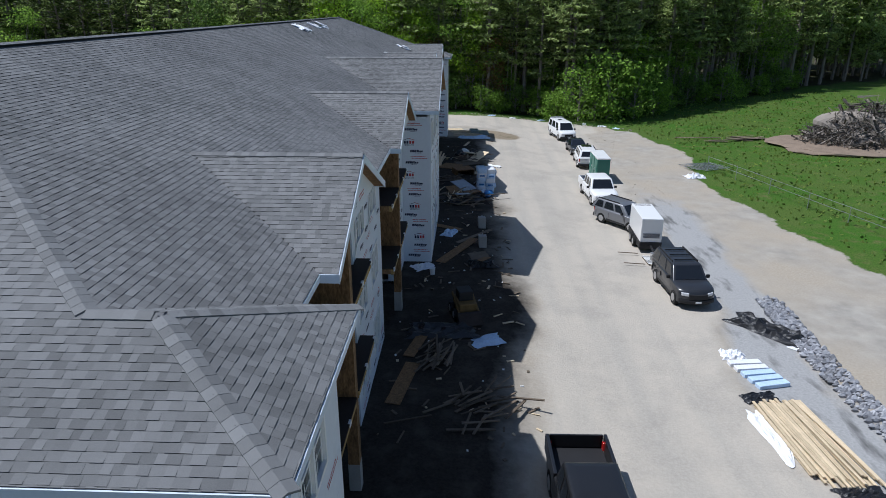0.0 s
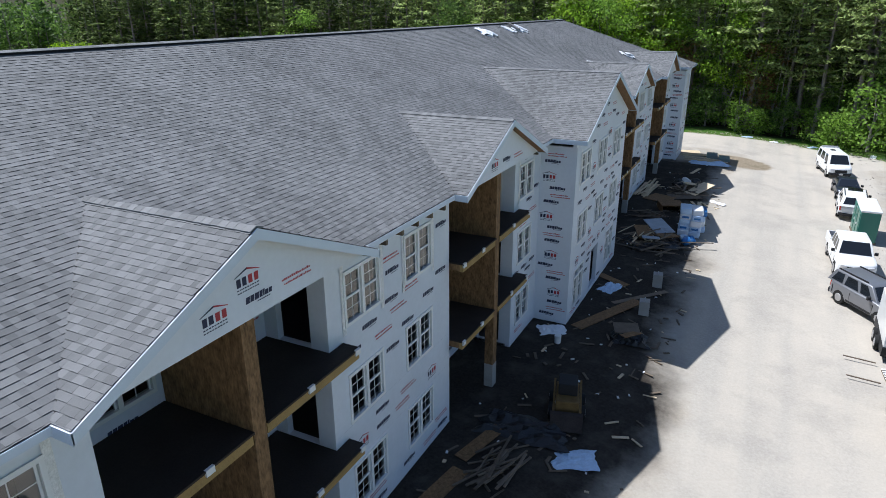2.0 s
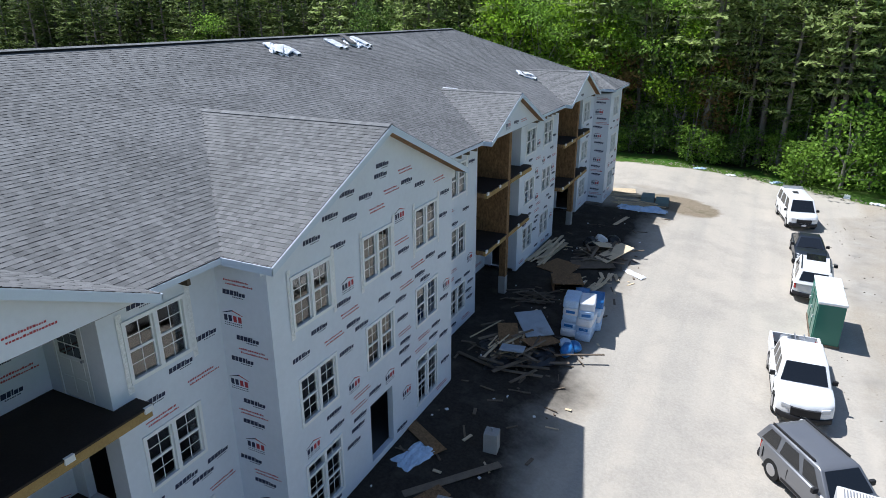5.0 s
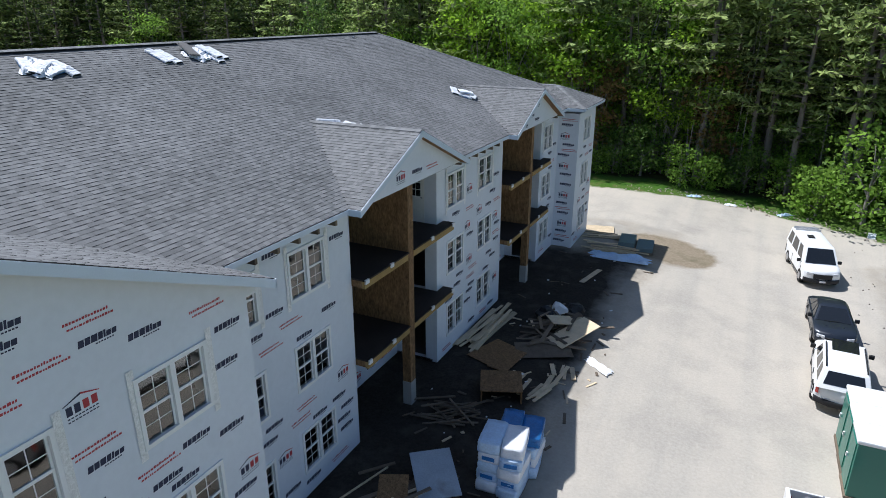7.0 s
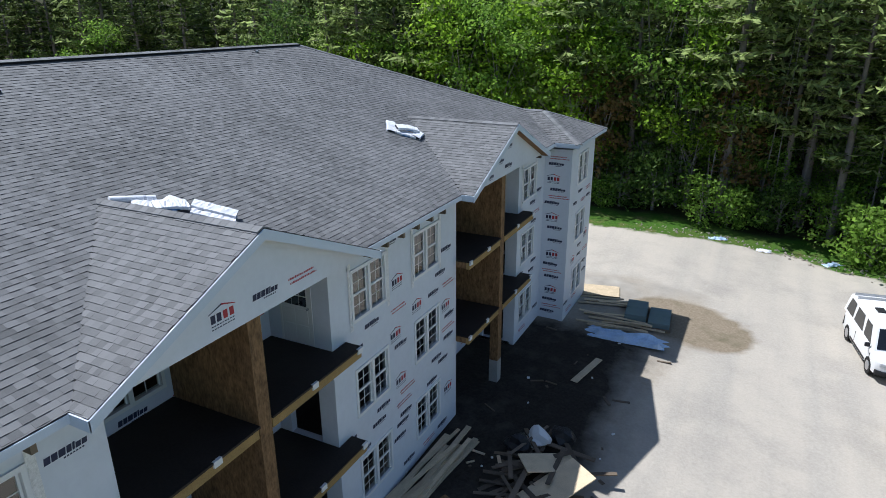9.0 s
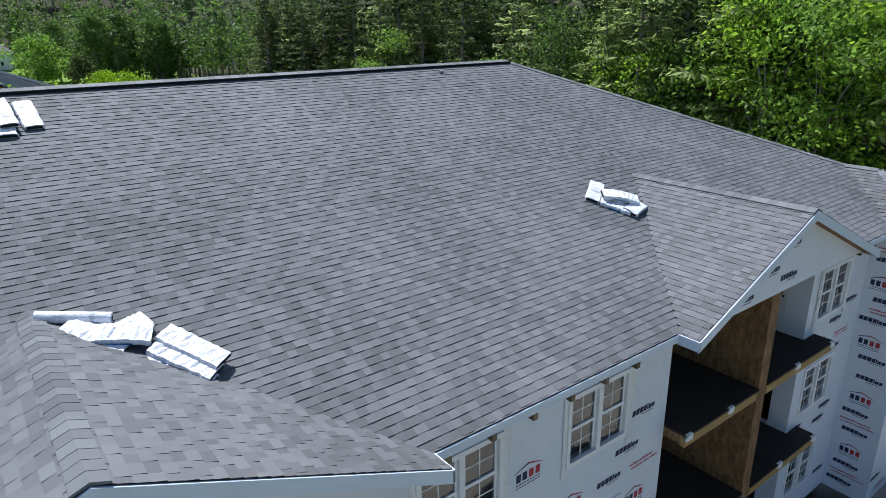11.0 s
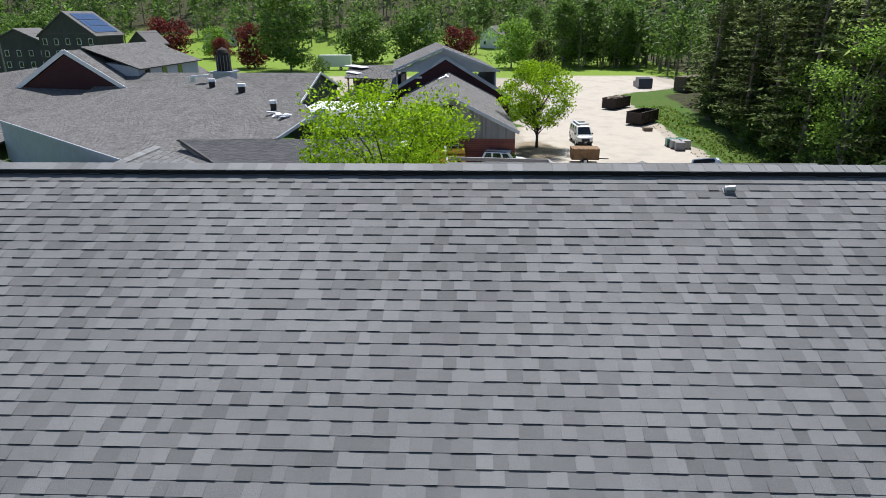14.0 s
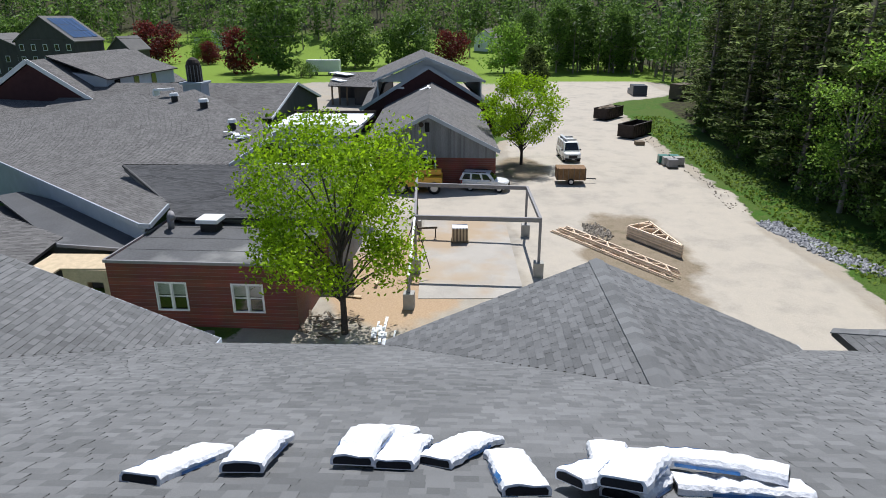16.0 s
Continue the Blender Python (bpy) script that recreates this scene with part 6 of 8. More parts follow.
crate = thing("plywood_crate", "low brown plywood crate with an open side", "crate", at=on_ground(0.1, 54.9, 22))
part("top", Shape().box(-0.8, -0.75, 0.5, 0.8, 0.75, 0.54), OSB, crate)
part("side", Shape().box(-0.78, -0.73, 0, -0.72, 0.73, 0.5).box(0.72, -0.73, 0, 0.78, 0.73, 0.5).box(-0.72, 0.68, 0, 0.72, 0.73, 0.5), OSB, crate)
boards("board_heap", "heap of pale sticks on dark soil", -1.1, 52.6, 24, 1.9, (0.5, 0.4), 15, LUMBER_OLD, 13, w=(0.04, 0.1), jitter=30)
sheet("plywood_sheet", "grey plywood sheet lying on soil", 0.6, 58.7, 2.4, 1.25, 28, LUMBER_OLD, 0.12, 0.02, 3)
sheet("plywood_sheet", "brown plywood sheet lying on soil", -1.3, 57.6, 1.25, 2.0, -20, OSB, 0.05)
sheet("plywood_sheet", "brown plywood sheet lying on soil", -0.5, 57.2, 0.9, 1.9, -8, OSB, 0.09)
boards("debris_heap", "large heap of broken boards and scrap wood", 0.6, 60.8, 40, 2.3, (0.75, 0.9), 40, LUMBER_OLD, 14, jitter=50, heap=0.7)
sheet("board", "tan slatted panel on a heap of scrap", 1.5, 60.2, 1.1, 2.2, -35, LUMBER, 0.5, 0.04, 14)
sheet("board", "tan slatted panel on a heap of scrap", 1.0, 61.0, 0.9, 1.8, -50, LUMBER, 0.6, 0.04, -10)
for k, (x, y) in enumerate(((0.2, 62.4), (0.9, 62.9), (-0.3, 61.8))):
    b = thing("scrap_bag", "dark bag of scrap on the debris heap", "bag", "scrap bags", at=on_ground(x, y))
    part("bag", Shape().lump((0, 0, 0.3), (0.45, 0.4, 0.35), 0.5, k + 20), BLACK_FILM if k else TAPE_WHITE, b)
boards("lumber_pile", "neat pile of long pale boards along the wall", -2.25, 59.4, 14, 4.4, (0.28, 0.25), 84, LUMBER, 15, jitter=3, heap=0.3)
boards("lumber_pile", "short bright boards lying in shade", 1.3, 55.7, 8, 1.7, (0.35, 0.3), 78, LUMBER, 16, jitter=8, heap=0.12)
boards("lumber_pile", "short bright boards lying in shade", 1.9, 57.4, 5, 1.3, (0.25, 0.3), 100, LUMBER, 17, jitter=10, heap=0.1)
crumple("wrap_scrap", "white and black scrap of plastic on the shadow's edge", 2.9, 58.9, 1.6, 0.5, 0.08, -35, FOIL, 18)
sheet("plank", "single pale plank lying on soil", 0.4, 68.0, 0.3, 2.3, -12, LUMBER, 0.05)
boards("lumber_pile", "pile of long boards on the ground", 0.6, 72.6, 10, 3.6, (0.3, 0.6), 8, LUMBER, 19, jitter=5, heap=0.3)
crumple("blue_tarp", "pale blue plastic sheet draped over lumber", 1.2, 71.6, 3.6, 0.9, 0.28, 2, LIGHT_BLUE, 20)
for k in range(2):
    b = thing("siding_stack", "stack of teal grey boxes on a pallet", "stack", "siding stacks", at=on_ground(1.2 + k * 1.1, 74.2, 5))
    for row in range(3 - k):
        for j in range(2):
            part("box", Shape().box(-0.5 + 0.01 * row, -0.9 + j * 0.91, 0.122 + row * 0.127, 0.5 - 0.01 * row, -0.01 + j * 0.91, 0.245 + row * 0.127), TEAL, b, bevel=0.01)
    part("pallet", Shape().box(-0.55, -0.95, 0, 0.55, 0.95, 0.12), LUMBER_OLD, b)
sheet("plywood_sheet", "clean tan plywood sheet lying on the ground", -1.2, 76.3, 2.2, 1.4, 12, LUMBER, 0.04)
boards("lumber_pile", "long boards lying near the tower", -0.3, 74.8, 6, 3.0, (0.3, 0.3), 20, LUMBER, 22, jitter=12, heap=0.1)
for y in (35.8, 37.6):
    boards("stick", "two thin sticks poking into the lane", 10.6, y, 1, 1.3, (0.02, 0.02), 172, LUMBER_OLD, 23, w=(0.05, 0.06), jitter=2)
pal = thing("pallet", "white pallet with buckets on it", "pallet", at=on_ground(12.0, 36.6, 4))
for k in range(7):
    part("slat", Shape().box(-0.6, -0.65 + k * 0.2, 0.1, 0.6, -0.55 + k * 0.2, 0.13), TAPE_WHITE, pal)
part("runner", Shape().box(-0.58, -0.66, 0, -0.5, 0.66, 0.1).box(0.5, -0.66, 0, 0.58, 0.66, 0.1), LUMBER_OLD, pal)
for k, (x, y) in enumerate(((11.8, 36.5), (12.05, 36.3), (11.9, 36.85))):
    b = thing("bucket", "grey plastic bucket on a pallet", "bucket", "buckets", at=on_ground(x, y, 0, 0.13))
    part("pail", Shape().tube((0, 0, 0), (0, 0, 0.34), 0.14, 0.16, 16), (CONCRETE, TRIM_BLACK, STEEL)[k], b)

# lumber and sheets at the lane's far side
lum = thing("lumber_stack", "fanned stack of new pale framing lumber on the verge", "lumber", at=on_ground(12.7, 19.3))
g = random.Random(40)
for k in range(34):
    x = -0.95 + (k % 17) * 0.115
    z = 0.05 + (k // 17) * 0.1 + g.random() * 0.03
    part("board", Shape().beam((x + g.uniform(-0.05, 0.05), 2.4 + g.uniform(-0.4, 0.15), z), (x * 1.15 + 0.45 + g.uniform(-0.12, 0.12), -2.4 + g.uniform(-0.2, 0.5), z), 0.1, 0.045), LUMBER, lum)
crumple("wrap_scrap", "torn white plastic beside the lumber", 11.75, 19.6, 0.9, 3.0, 0.12, 6, FOIL, 41)
crumple("black_sheet", "torn black plastic sheet at the lumber's end", 12.2, 21.9, 1.4, 0.7, 0.15, 10, BLACK_FILM, 42)
crumple("black_sheet", "torn black plastic sheet at the lumber's end", 13.2, 16.6, 1.5, 0.6, 0.15, 10, BLACK_FILM, 43)
for k in range(5):
    b = thing("trim_bundle", "white and pale blue wrapped trim bundle on the verge", "bundle", "trim bundles", at=on_ground(12.6 + k * 0.12, 24.5 - k * 0.42, 6 + 2 * k))
    part("wrapper", Shape().box(-0.7, -0.17, 0.02, 0.7, 0.17, 0.2), FOIL if k < 2 else LIGHT_BLUE, b, bevel=0.03)
crumple("wrap_scrap", "crumpled white plastic on the verge", 12.4, 25.3, 1.0, 0.8, 0.2, 0, FOIL, 45)
crumple("black_tarp", "creased black plastic tarpaulin on the verge", 15.0, 27.8, 3.4, 1.5, 0.3, -52, BLACK_FILM, 46, n=18)
crumple("wrap_scrap", "pale scrap beside the tarpaulin", 15.7, 25.9, 1.1, 0.5, 0.12, -50, FOIL, 47)


def stone_bed(name, label, line, width, n, seed, size=(0.09, 0.2), mat=STONE):
    """Riprap: many uneven stones along a line."""
    g = random.Random(seed)
    base = Shape().lump((0, 0, 0), (1, 1, 1), 0.7, 2, 1)
    bv = [np.array(base.v) * (1 + 0.25 * np.random.default_rng(seed + k).normal(size=(len(base.v), 1))) for k in range(6)]
    bf = np.array(base.f)
    vs, fs = [], []
    for k in range(n):
        f = g.random() * (len(line) - 1)
        i = min(int(f), len(line) - 2)
        x = line[i][0] + (line[i + 1][0] - line[i][0]) * (f - i) + g.uniform(-width, width)
        y = line[i][1] + (line[i + 1][1] - line[i][1]) * (f - i) + g.uniform(-width, width)
        s = g.uniform(*size)
        co = bv[k % 6] * np.array([s, s * g.uniform(0.7, 1.2), s * 0.7]) + np.array([x, y, site_z(x, y) + s * 0.25])
        fs.append(bf + len(vs) * len(base.v))
        vs.append(co)
    t = thing(name, label, "stones", kind="stuff")
    part("stones", arrays("stones", np.concatenate(vs), np.concatenate(fs), mat), mat, t, kind="stuff")


RUBBLE = material("tan_rubble", (0.33, 0.29, 0.24), 0.95, var=0.3, scale=1.5, fine=20, random_by="island", spread=1.0)
stone_bed("riprap_ditch", "ditch of loose grey riprap stones", ((16.5, 31), (16.2, 27), (16.1, 22), (16.5, 17), (17.2, 12)), 0.62, 1500, 5)
stone_bed("pebble_verge", "scattered small stones and clods along the verge", ((14.5, 50), (15, 62), (15.5, 74), (17, 82)), 2.2, 110, 6, (0.02, 0.06), RUBBLE)

# meadow: fence, panels, planks and brush pile
fence = thing("wire_fence", "low wire fence with thin steel posts in the grass", "fence")
fp = [(23.3, 60.5), (24.4, 56.5), (25.5, 52.2), (26.6, 48.0), (27.6, 44.2), (28.5, 40.5), (29.4, 36.5)]
for x, y in fp:
    z = float(ground_z(x, y))
    part("post", Shape().tube((x, y, z - 0.2), (x, y, z + 1.35), 0.03, 0.03, 6), STEEL, fence)
for h in (1.3, 0.8):
    for (a, b), (c, d) in zip(fp, fp[1:]):
        part("wire", Shape().tube((a, b, float(ground_z(a, b)) + h), (c, d, float(ground_z(c, d)) + h), 0.02, 0.02, 4), STEEL, fence)
for k in range(3):
    p = thing("fence_panel", "steel mesh fence panel lying in the grass", "panel", "fence panels", at=on_ground(22.8 + k * 0.35, 61.6 - k * 0.6, 15 + 6 * k, 0.15 + 0.1 * k))
    s = Shape()
    for i in range(9):
        s.beam((-1.5 + i * 0.375, -1, 0), (-1.5 + i * 0.375, 1, 0), 0.03, 0.03)
    for j in (-1, 0, 1):
        s.beam((-1.5, j, 0), (1.5, j, 0), 0.05, 0.05)
    part("mesh", s, STEEL, p)
crumple("wrap_scrap", "crumpled white plastic in the grass", 21.2, 57.6, 1.7, 1.2, 0.35, 10, FOIL, 50)
boards("board_row", "row of old grey planks lying in the grass", 33.5, 75.3, 26, 3.4, (3.2, 0.5), 2, LUMBER_OLD, 51, w=(0.2, 0.35), jitter=8, heap=0.3)
brush = random.Random(52)
pile = thing("brush_pile", "tall heap of grey brushwood and roots", "brush", at=on_ground(43.5, 71.5))
DEADWOOD = material("dead_brush", (0.125, 0.105, 0.088), 0.95, var=0.4, scale=1.5, fine=14, random_by="island", spread=1.2, tint=(0.20, 0.175, 0.15))
for tone, count, thick in (("brushwood", 900, (0.02, 0.07)), ("deadwood", 330, (0.08, 0.2))):
    s = Shape()
    for k in range(count):
        a, q = brush.random() * 6.283, math.sqrt(brush.random())
        r, z = 6.2 * q, 5.4 * (1 - q) ** 0.8 * brush.random() ** 0.4 + 0.15
        c = Vector((math.cos(a) * r, math.sin(a) * r * 0.7, z))
        d = Vector((brush.gauss(0, 1), brush.gauss(0, 1), brush.gauss(0, 0.6))).normalized() * brush.uniform(0.4, 1.5)
        s.tube(c - d, c + d, brush.uniform(*thick), 0.02, 4, caps=False)
    part(tone, arrays_mixed(tone, s, DEADWOOD), DEADWOOD, pile, kind="stuff")
part("root_mass", Shape().lump((0.3, 0, 1.2), (4.2, 3.0, 2.4), 0.6, 9, 4), DEADWOOD, pile, "tangled dark roots in the heap")
part("soil", Shape().lump((-1.5, -0.5, 0.0), (8.0, 5.6, 0.45), 0.35, 6, 3), material("brown_soil", (0.23, 0.175, 0.13), 0.95, var=0.3, scale=1, fine=12), pile, "bare brown soil under the brush")


# ---- bundles of shingles and rolls on the roof ----
def on_roof(x, y, turn=0.0, lift=0.0, west=False):
    z = RIDGE - S * abs(x - XR) + 0.012
    n = Vector((-S if west else S, 0, 1)).normalized()
    a = Vector((0, 1, 0))
    m = Matrix((a, n.cross(a), n)).transposed().to_4x4()
    m.translation = Vector((x, y, z)) + n * lift
    return m @ pose(0, 0, 0, 0, 0, turn)


def bundle(x, y, turn=0.0, lift=0.0, west=False, sag=0.0, label="white plastic wrapped bundle of shingles on the roof", length=1.0, open_end=True, seed=0, shell=FOIL):
    """A wrapped bundle: x runs along it, slightly slumped over its ends."""
    b = thing("shingle_bundle", label, "bundle", "shingle bundles", at=on_roof(x, y, turn, lift, west))
    s = Shape()
    g = random.Random(seed + int(abs(x * 100 + y * 10)))
    n, w, h = 18, 0.17, 0.075
    rings = []
    for i in range(n + 1):
        u = (i / n - 0.5) * length
        dz = sag * math.sin(i / n * math.pi) + g.uniform(-0.003, 0.012)
        ww = w * (1 + g.uniform(-0.09, 0.06))
        rings.append([(u, -ww, dz), (u, -ww * 1.02, dz + h * 0.6), (u, -ww * 0.9, dz + h), (u, -ww * 0.3, dz + h * (1.03 + g.uniform(-0.16, 0.2))), (u, ww * 0.35, dz + h * (1.03 + g.uniform(-0.16, 0.2))), (u, ww * 0.9, dz + h), (u, ww * 1.02, dz + h * 0.6), (u, ww, dz)])
    for r0, r1 in zip(rings, rings[1:]):
        for k in range(7):
            s.face(r0[k], r1[k], r1[k + 1], r0[k + 1])
    for ring in (rings[0], rings[-1]):
        s.face(*ring)
    part("wrapper", s, shell, b)
    for ring, o in ((rings[0], -0.004), (rings[-1], 0.004)):
        part("end_face", Shape().face(*[(p[0] + o, p[1] * 0.86, dz0 + (p[2] - dz0) * 0.72 + 0.008) for p in ring for dz0 in (ring[0][2],)]), SHINGLE_EDGE if open_end else FOIL, b, "dark end of the stacked shingles")
    for y0 in (-1, 1):
        part("blue_band", Shape().face((-length * 0.25, y0 * w * 1.06, 0.012 + sag * 0.7), (length * 0.2, y0 * w * 1.06, 0.012 + sag * 0.7), (length * 0.2, y0 * w * 1.07, h * 0.5 + sag * 0.7), (-length * 0.25, y0 * w * 1.07, h * 0.5 + sag * 0.7)), BLUE_FILM, b, "blue printed band")
    if west:
        band = Shape()
        for i in range(2 + seed % 3, 7 + seed % 3):
            for k in range(5, 6):
                band.face(*[(p[0], p[1], p[2] + 0.004) for p in (rings[i][k], rings[i + 1][k], rings[i + 1][k + 1], rings[i][k + 1])])
        part("blue_print", band, BLUE_FILM, b, "blue printed stripe along the wrapper")
    return b


# pairs below the ridge
bundle(-11.42, 51.05, 92)
bundle(-11.34, 51.38, 96)
bundle(-11.35, 53.27, 95, 0.09)
bundle(-11.15, 53.22, 92)
bundle(-11.35, 53.67, 93)
b = bundle(-11.39, 52.61, 82, 0.0, sag=0.04)
crumple("torn_wrapper", "torn white and blue bundle wrapper on the roof", 0, 0, 1.1, 0.9, 0.12, 0, FOIL, 60, "wrapper", m=on_roof(-11.34, 52.76, 20))
stack = random.Random(17)
for k in range(4):
    one = thing("loose_shingle", "single grey shingle lying on a torn wrapper", "shingle", "loose shingles", at=on_roof(-11.54 + stack.uniform(-0.03, 0.03), 52.47 + stack.uniform(-0.03, 0.03), 75 + stack.uniform(-7, 7), 0.14 + k * 0.011))
    part("strip", Shape().box(-0.5, -0.17, 0, 0.5, 0.17, 0.009), SHINGLE_OLD, one)
# by the fourth gable
roll = thing("underlayment_roll", "white roll of roofing underlayment on the roof", "roll", at=on_roof(-6.10, 53.25, -23, 0.085))
part("roll", Shape().tube((-0.46, 0, 0), (0.46, 0, 0), 0.085, 0.085, 20), FOIL, roll, bevel=0.006, smooth=True)
part("core", Shape().tube((0.458, 0, 0), (0.466, 0, 0), 0.035), VENT_DARK, roll)
part("print_band", Shape().tube((0.2, 0, 0), (0.26, 0, 0), 0.0865, 0.0865, 20, caps=False), PALE_PRINT, roll)
for x, y, t, l, n, sg in ((-5.68, 53.41, -46, 0.04, 0.9, 0.03), (-5.56, 53.71, -23, 0.10, 0.72, 0.03), (-5.36, 53.44, -45, 0.0, 0.6, 0.0), (-5.68, 53.79, 20, 0.03, 0.6, 0.02),
                          (-4.82, 54.15, -49, 0.0, 0.98, 0.0), (-4.94, 54.29, -54, 0.045, 0.95, 0.01), (-5.06, 54.44, -57, 0.09, 0.96, 0.0)):
    bundle(x, y, t, l, length=n, sag=sg)
# by the fifth gable and along the ridge further south
for x, y, t, l, n, sg in ((-6.14, 63.82, -145, 0.0, 0.85, 0.02), (-5.60, 63.90, -52, 0.0, 0.7, 0.0), (-5.72, 64.14, -34, 0.1, 0.85, 0.04), (-5.36, 64.29, 15, 0.02, 0.6, 0.02)):
    bundle(x, y, t, l, length=n, sag=sg)
for k, (x, y, t, l) in enumerate(((-11.38, 46.39, 70, 0.0), (-11.18, 46.65, 40, 0.05), (-10.99, 46.97, 20, 0.0), (-11.13, 47.30, 100, 0.0))):
    bundle(x, y, t, l, sag=0.05, seed=k)
crumple("torn_wrapper", "torn white bundle wrapper on the roof", 0, 0, 1.3, 0.8, 0.15, 0, FOIL, 61, "wrapper", m=on_roof(-11.30, 46.66, 50))
# on the far slope
for x, y, t, l, n, sg in ((-13.55, 60.61, 75, 0.0, 0.9, 0.0), (-13.80, 61.15, 92, 0.03, 1.0, 0.03), (-14.28, 62.17, 78, 0.0, 0.8, 0.02), (-14.00, 62.01, 85, 0.03, 1.0, 0.09), (-13.95, 62.34, 84, 0.0, 0.9, 0.03),
                          (-14.04, 62.83, 62, 0.0, 0.95, 0.03), (-13.49, 63.23, 96, 0.0, 0.95, 0.0), (-13.75, 64.03, -98, 0.0, 1.0, 0.0), (-13.27, 63.92, 31, 0.075, 0.8, 0.03), (-13.12, 64.05, 62, 0.14, 0.8, 0.03),
                          (-13.22, 64.10, 52, 0.0, 0.6, 0.0), (-13.22, 64.81, -8, 0.0, 0.9, 0.0), (-13.45, 64.72, -28, 0.075, 1.0, 0.04)):
    bundle(x, y, t, l, True, sg, "white and blue wrapped bundle of shingles on the roof", n)
for x, y in ((-11.92, 63.85),):
    v = thing("pipe_vent", "small lead-grey pipe vent on the roof", "vent", at=on_roof(x, y))
    part("pipe", Shape().tube((-0.05, 0, 0.03), (0.07, 0.0, 0.05), 0.04, 0.035, 12), STEEL, v)
    part("collar", Shape().box(-0.07, -0.05, 0, 0.07, 0.05, 0.012), STEEL_GREY, v)

# ---- tufts in the meadow ----
tuft = np.random.default_rng(81)
tx, ty = tuft.uniform(21.5, 62, 11000), tuft.uniform(30, 112, 11000)
keep = (tx > np.interp(ty, [20, 34, 42, 52, 62, 70, 80, 88, 95], [27, 25.6, 24.4, 22.2, 22.8, 24.6, 21.5, 17, 17])) & (ty < np.interp(tx, [17, 32, 54, 77], [90, 100, 114, 126])) & (np.hypot(tx - 43.5, ty - 71.5) > 6.5)
tx, ty = tx[keep], ty[keep]
tz = np.array([float(q) for q in ground_z(tx, ty)])
tv, tf = leaf_cards(np.stack([tx, ty, tz + 0.08], 1), 0.12 + 0.30 * tuft.random(len(tx)) ** 2, tuft, droop=-0.9, long=1.0, flat=0.5, wide=0.34)
meadow = thing("meadow_grass", "uneven green and straw-coloured tufts of meadow grass", "grass", kind="stuff")
part("tufts", arrays("tufts", tv, tf, GRASS), GRASS, meadow, kind="stuff")

# ---- litter on the soil beside the wall ----
bits = random.Random(91)
for label, mat, n, size in (("small wood offcuts strewn over the shaded soil", LUMBER_OLD, 190, (0.06, 0.7)), ("pale scraps strewn over the shaded soil", TAPE_WHITE, 60, (0.04, 0.16)), ("new wood offcuts strewn over the shaded soil", LUMBER, 60, (0.08, 0.6))):
    s = Shape()
    for k in range(n):
        x, y = bits.uniform(-2.6, 3.2), bits.uniform(16, 72)
        if bits.random() < 0.6:
            x, y = x, bits.choice((22, 27, 31, 36, 46, 54, 60)) + bits.gauss(0, 2.0)
        a, l = bits.random() * 3.14, bits.uniform(*size)
        z = float(ground_z(x, y)) + 0.03
        d = Vector((math.cos(a), math.sin(a), 0)) * l / 2
        s.beam(Vector((x, y, z)) - d, Vector((x, y, z)) + d, min(l, bits.uniform(0.04, 0.12)), 0.03)
    t = thing("ground_litter", label, "litter", kind="stuff")
    part("scraps", arrays_mixed("scraps", s, mat), mat, t, kind="stuff")
for k, (x, y) in enumerate(((6.5, 88.6), (10.4, 88.4), (15.8, 85.6), (19.3, 82.5), (17.8, 84.0), (3.6, 89.0))):
    crumple("wrap_scrap", "scrap of white plastic on the rubble at the lane's edge", x, y, 0.9 + 0.2 * (k % 3), 0.5, 0.12, 40 * k, FOIL if k % 2 == 0 else LIGHT_BLUE, 120 + k)
stone_bed("rubble_verge", "low rubble and clods along the lane's edge", ((-2, 88.6), (3, 89.3), (8, 89.2), (12, 87.3), (17, 84.6), (21, 81)), 0.9, 300, 14, (0.03, 0.11), RUBBLE)


# ---- the yard and the older buildings on the far side ----
site = YARD_AXES
YARD = -1.2


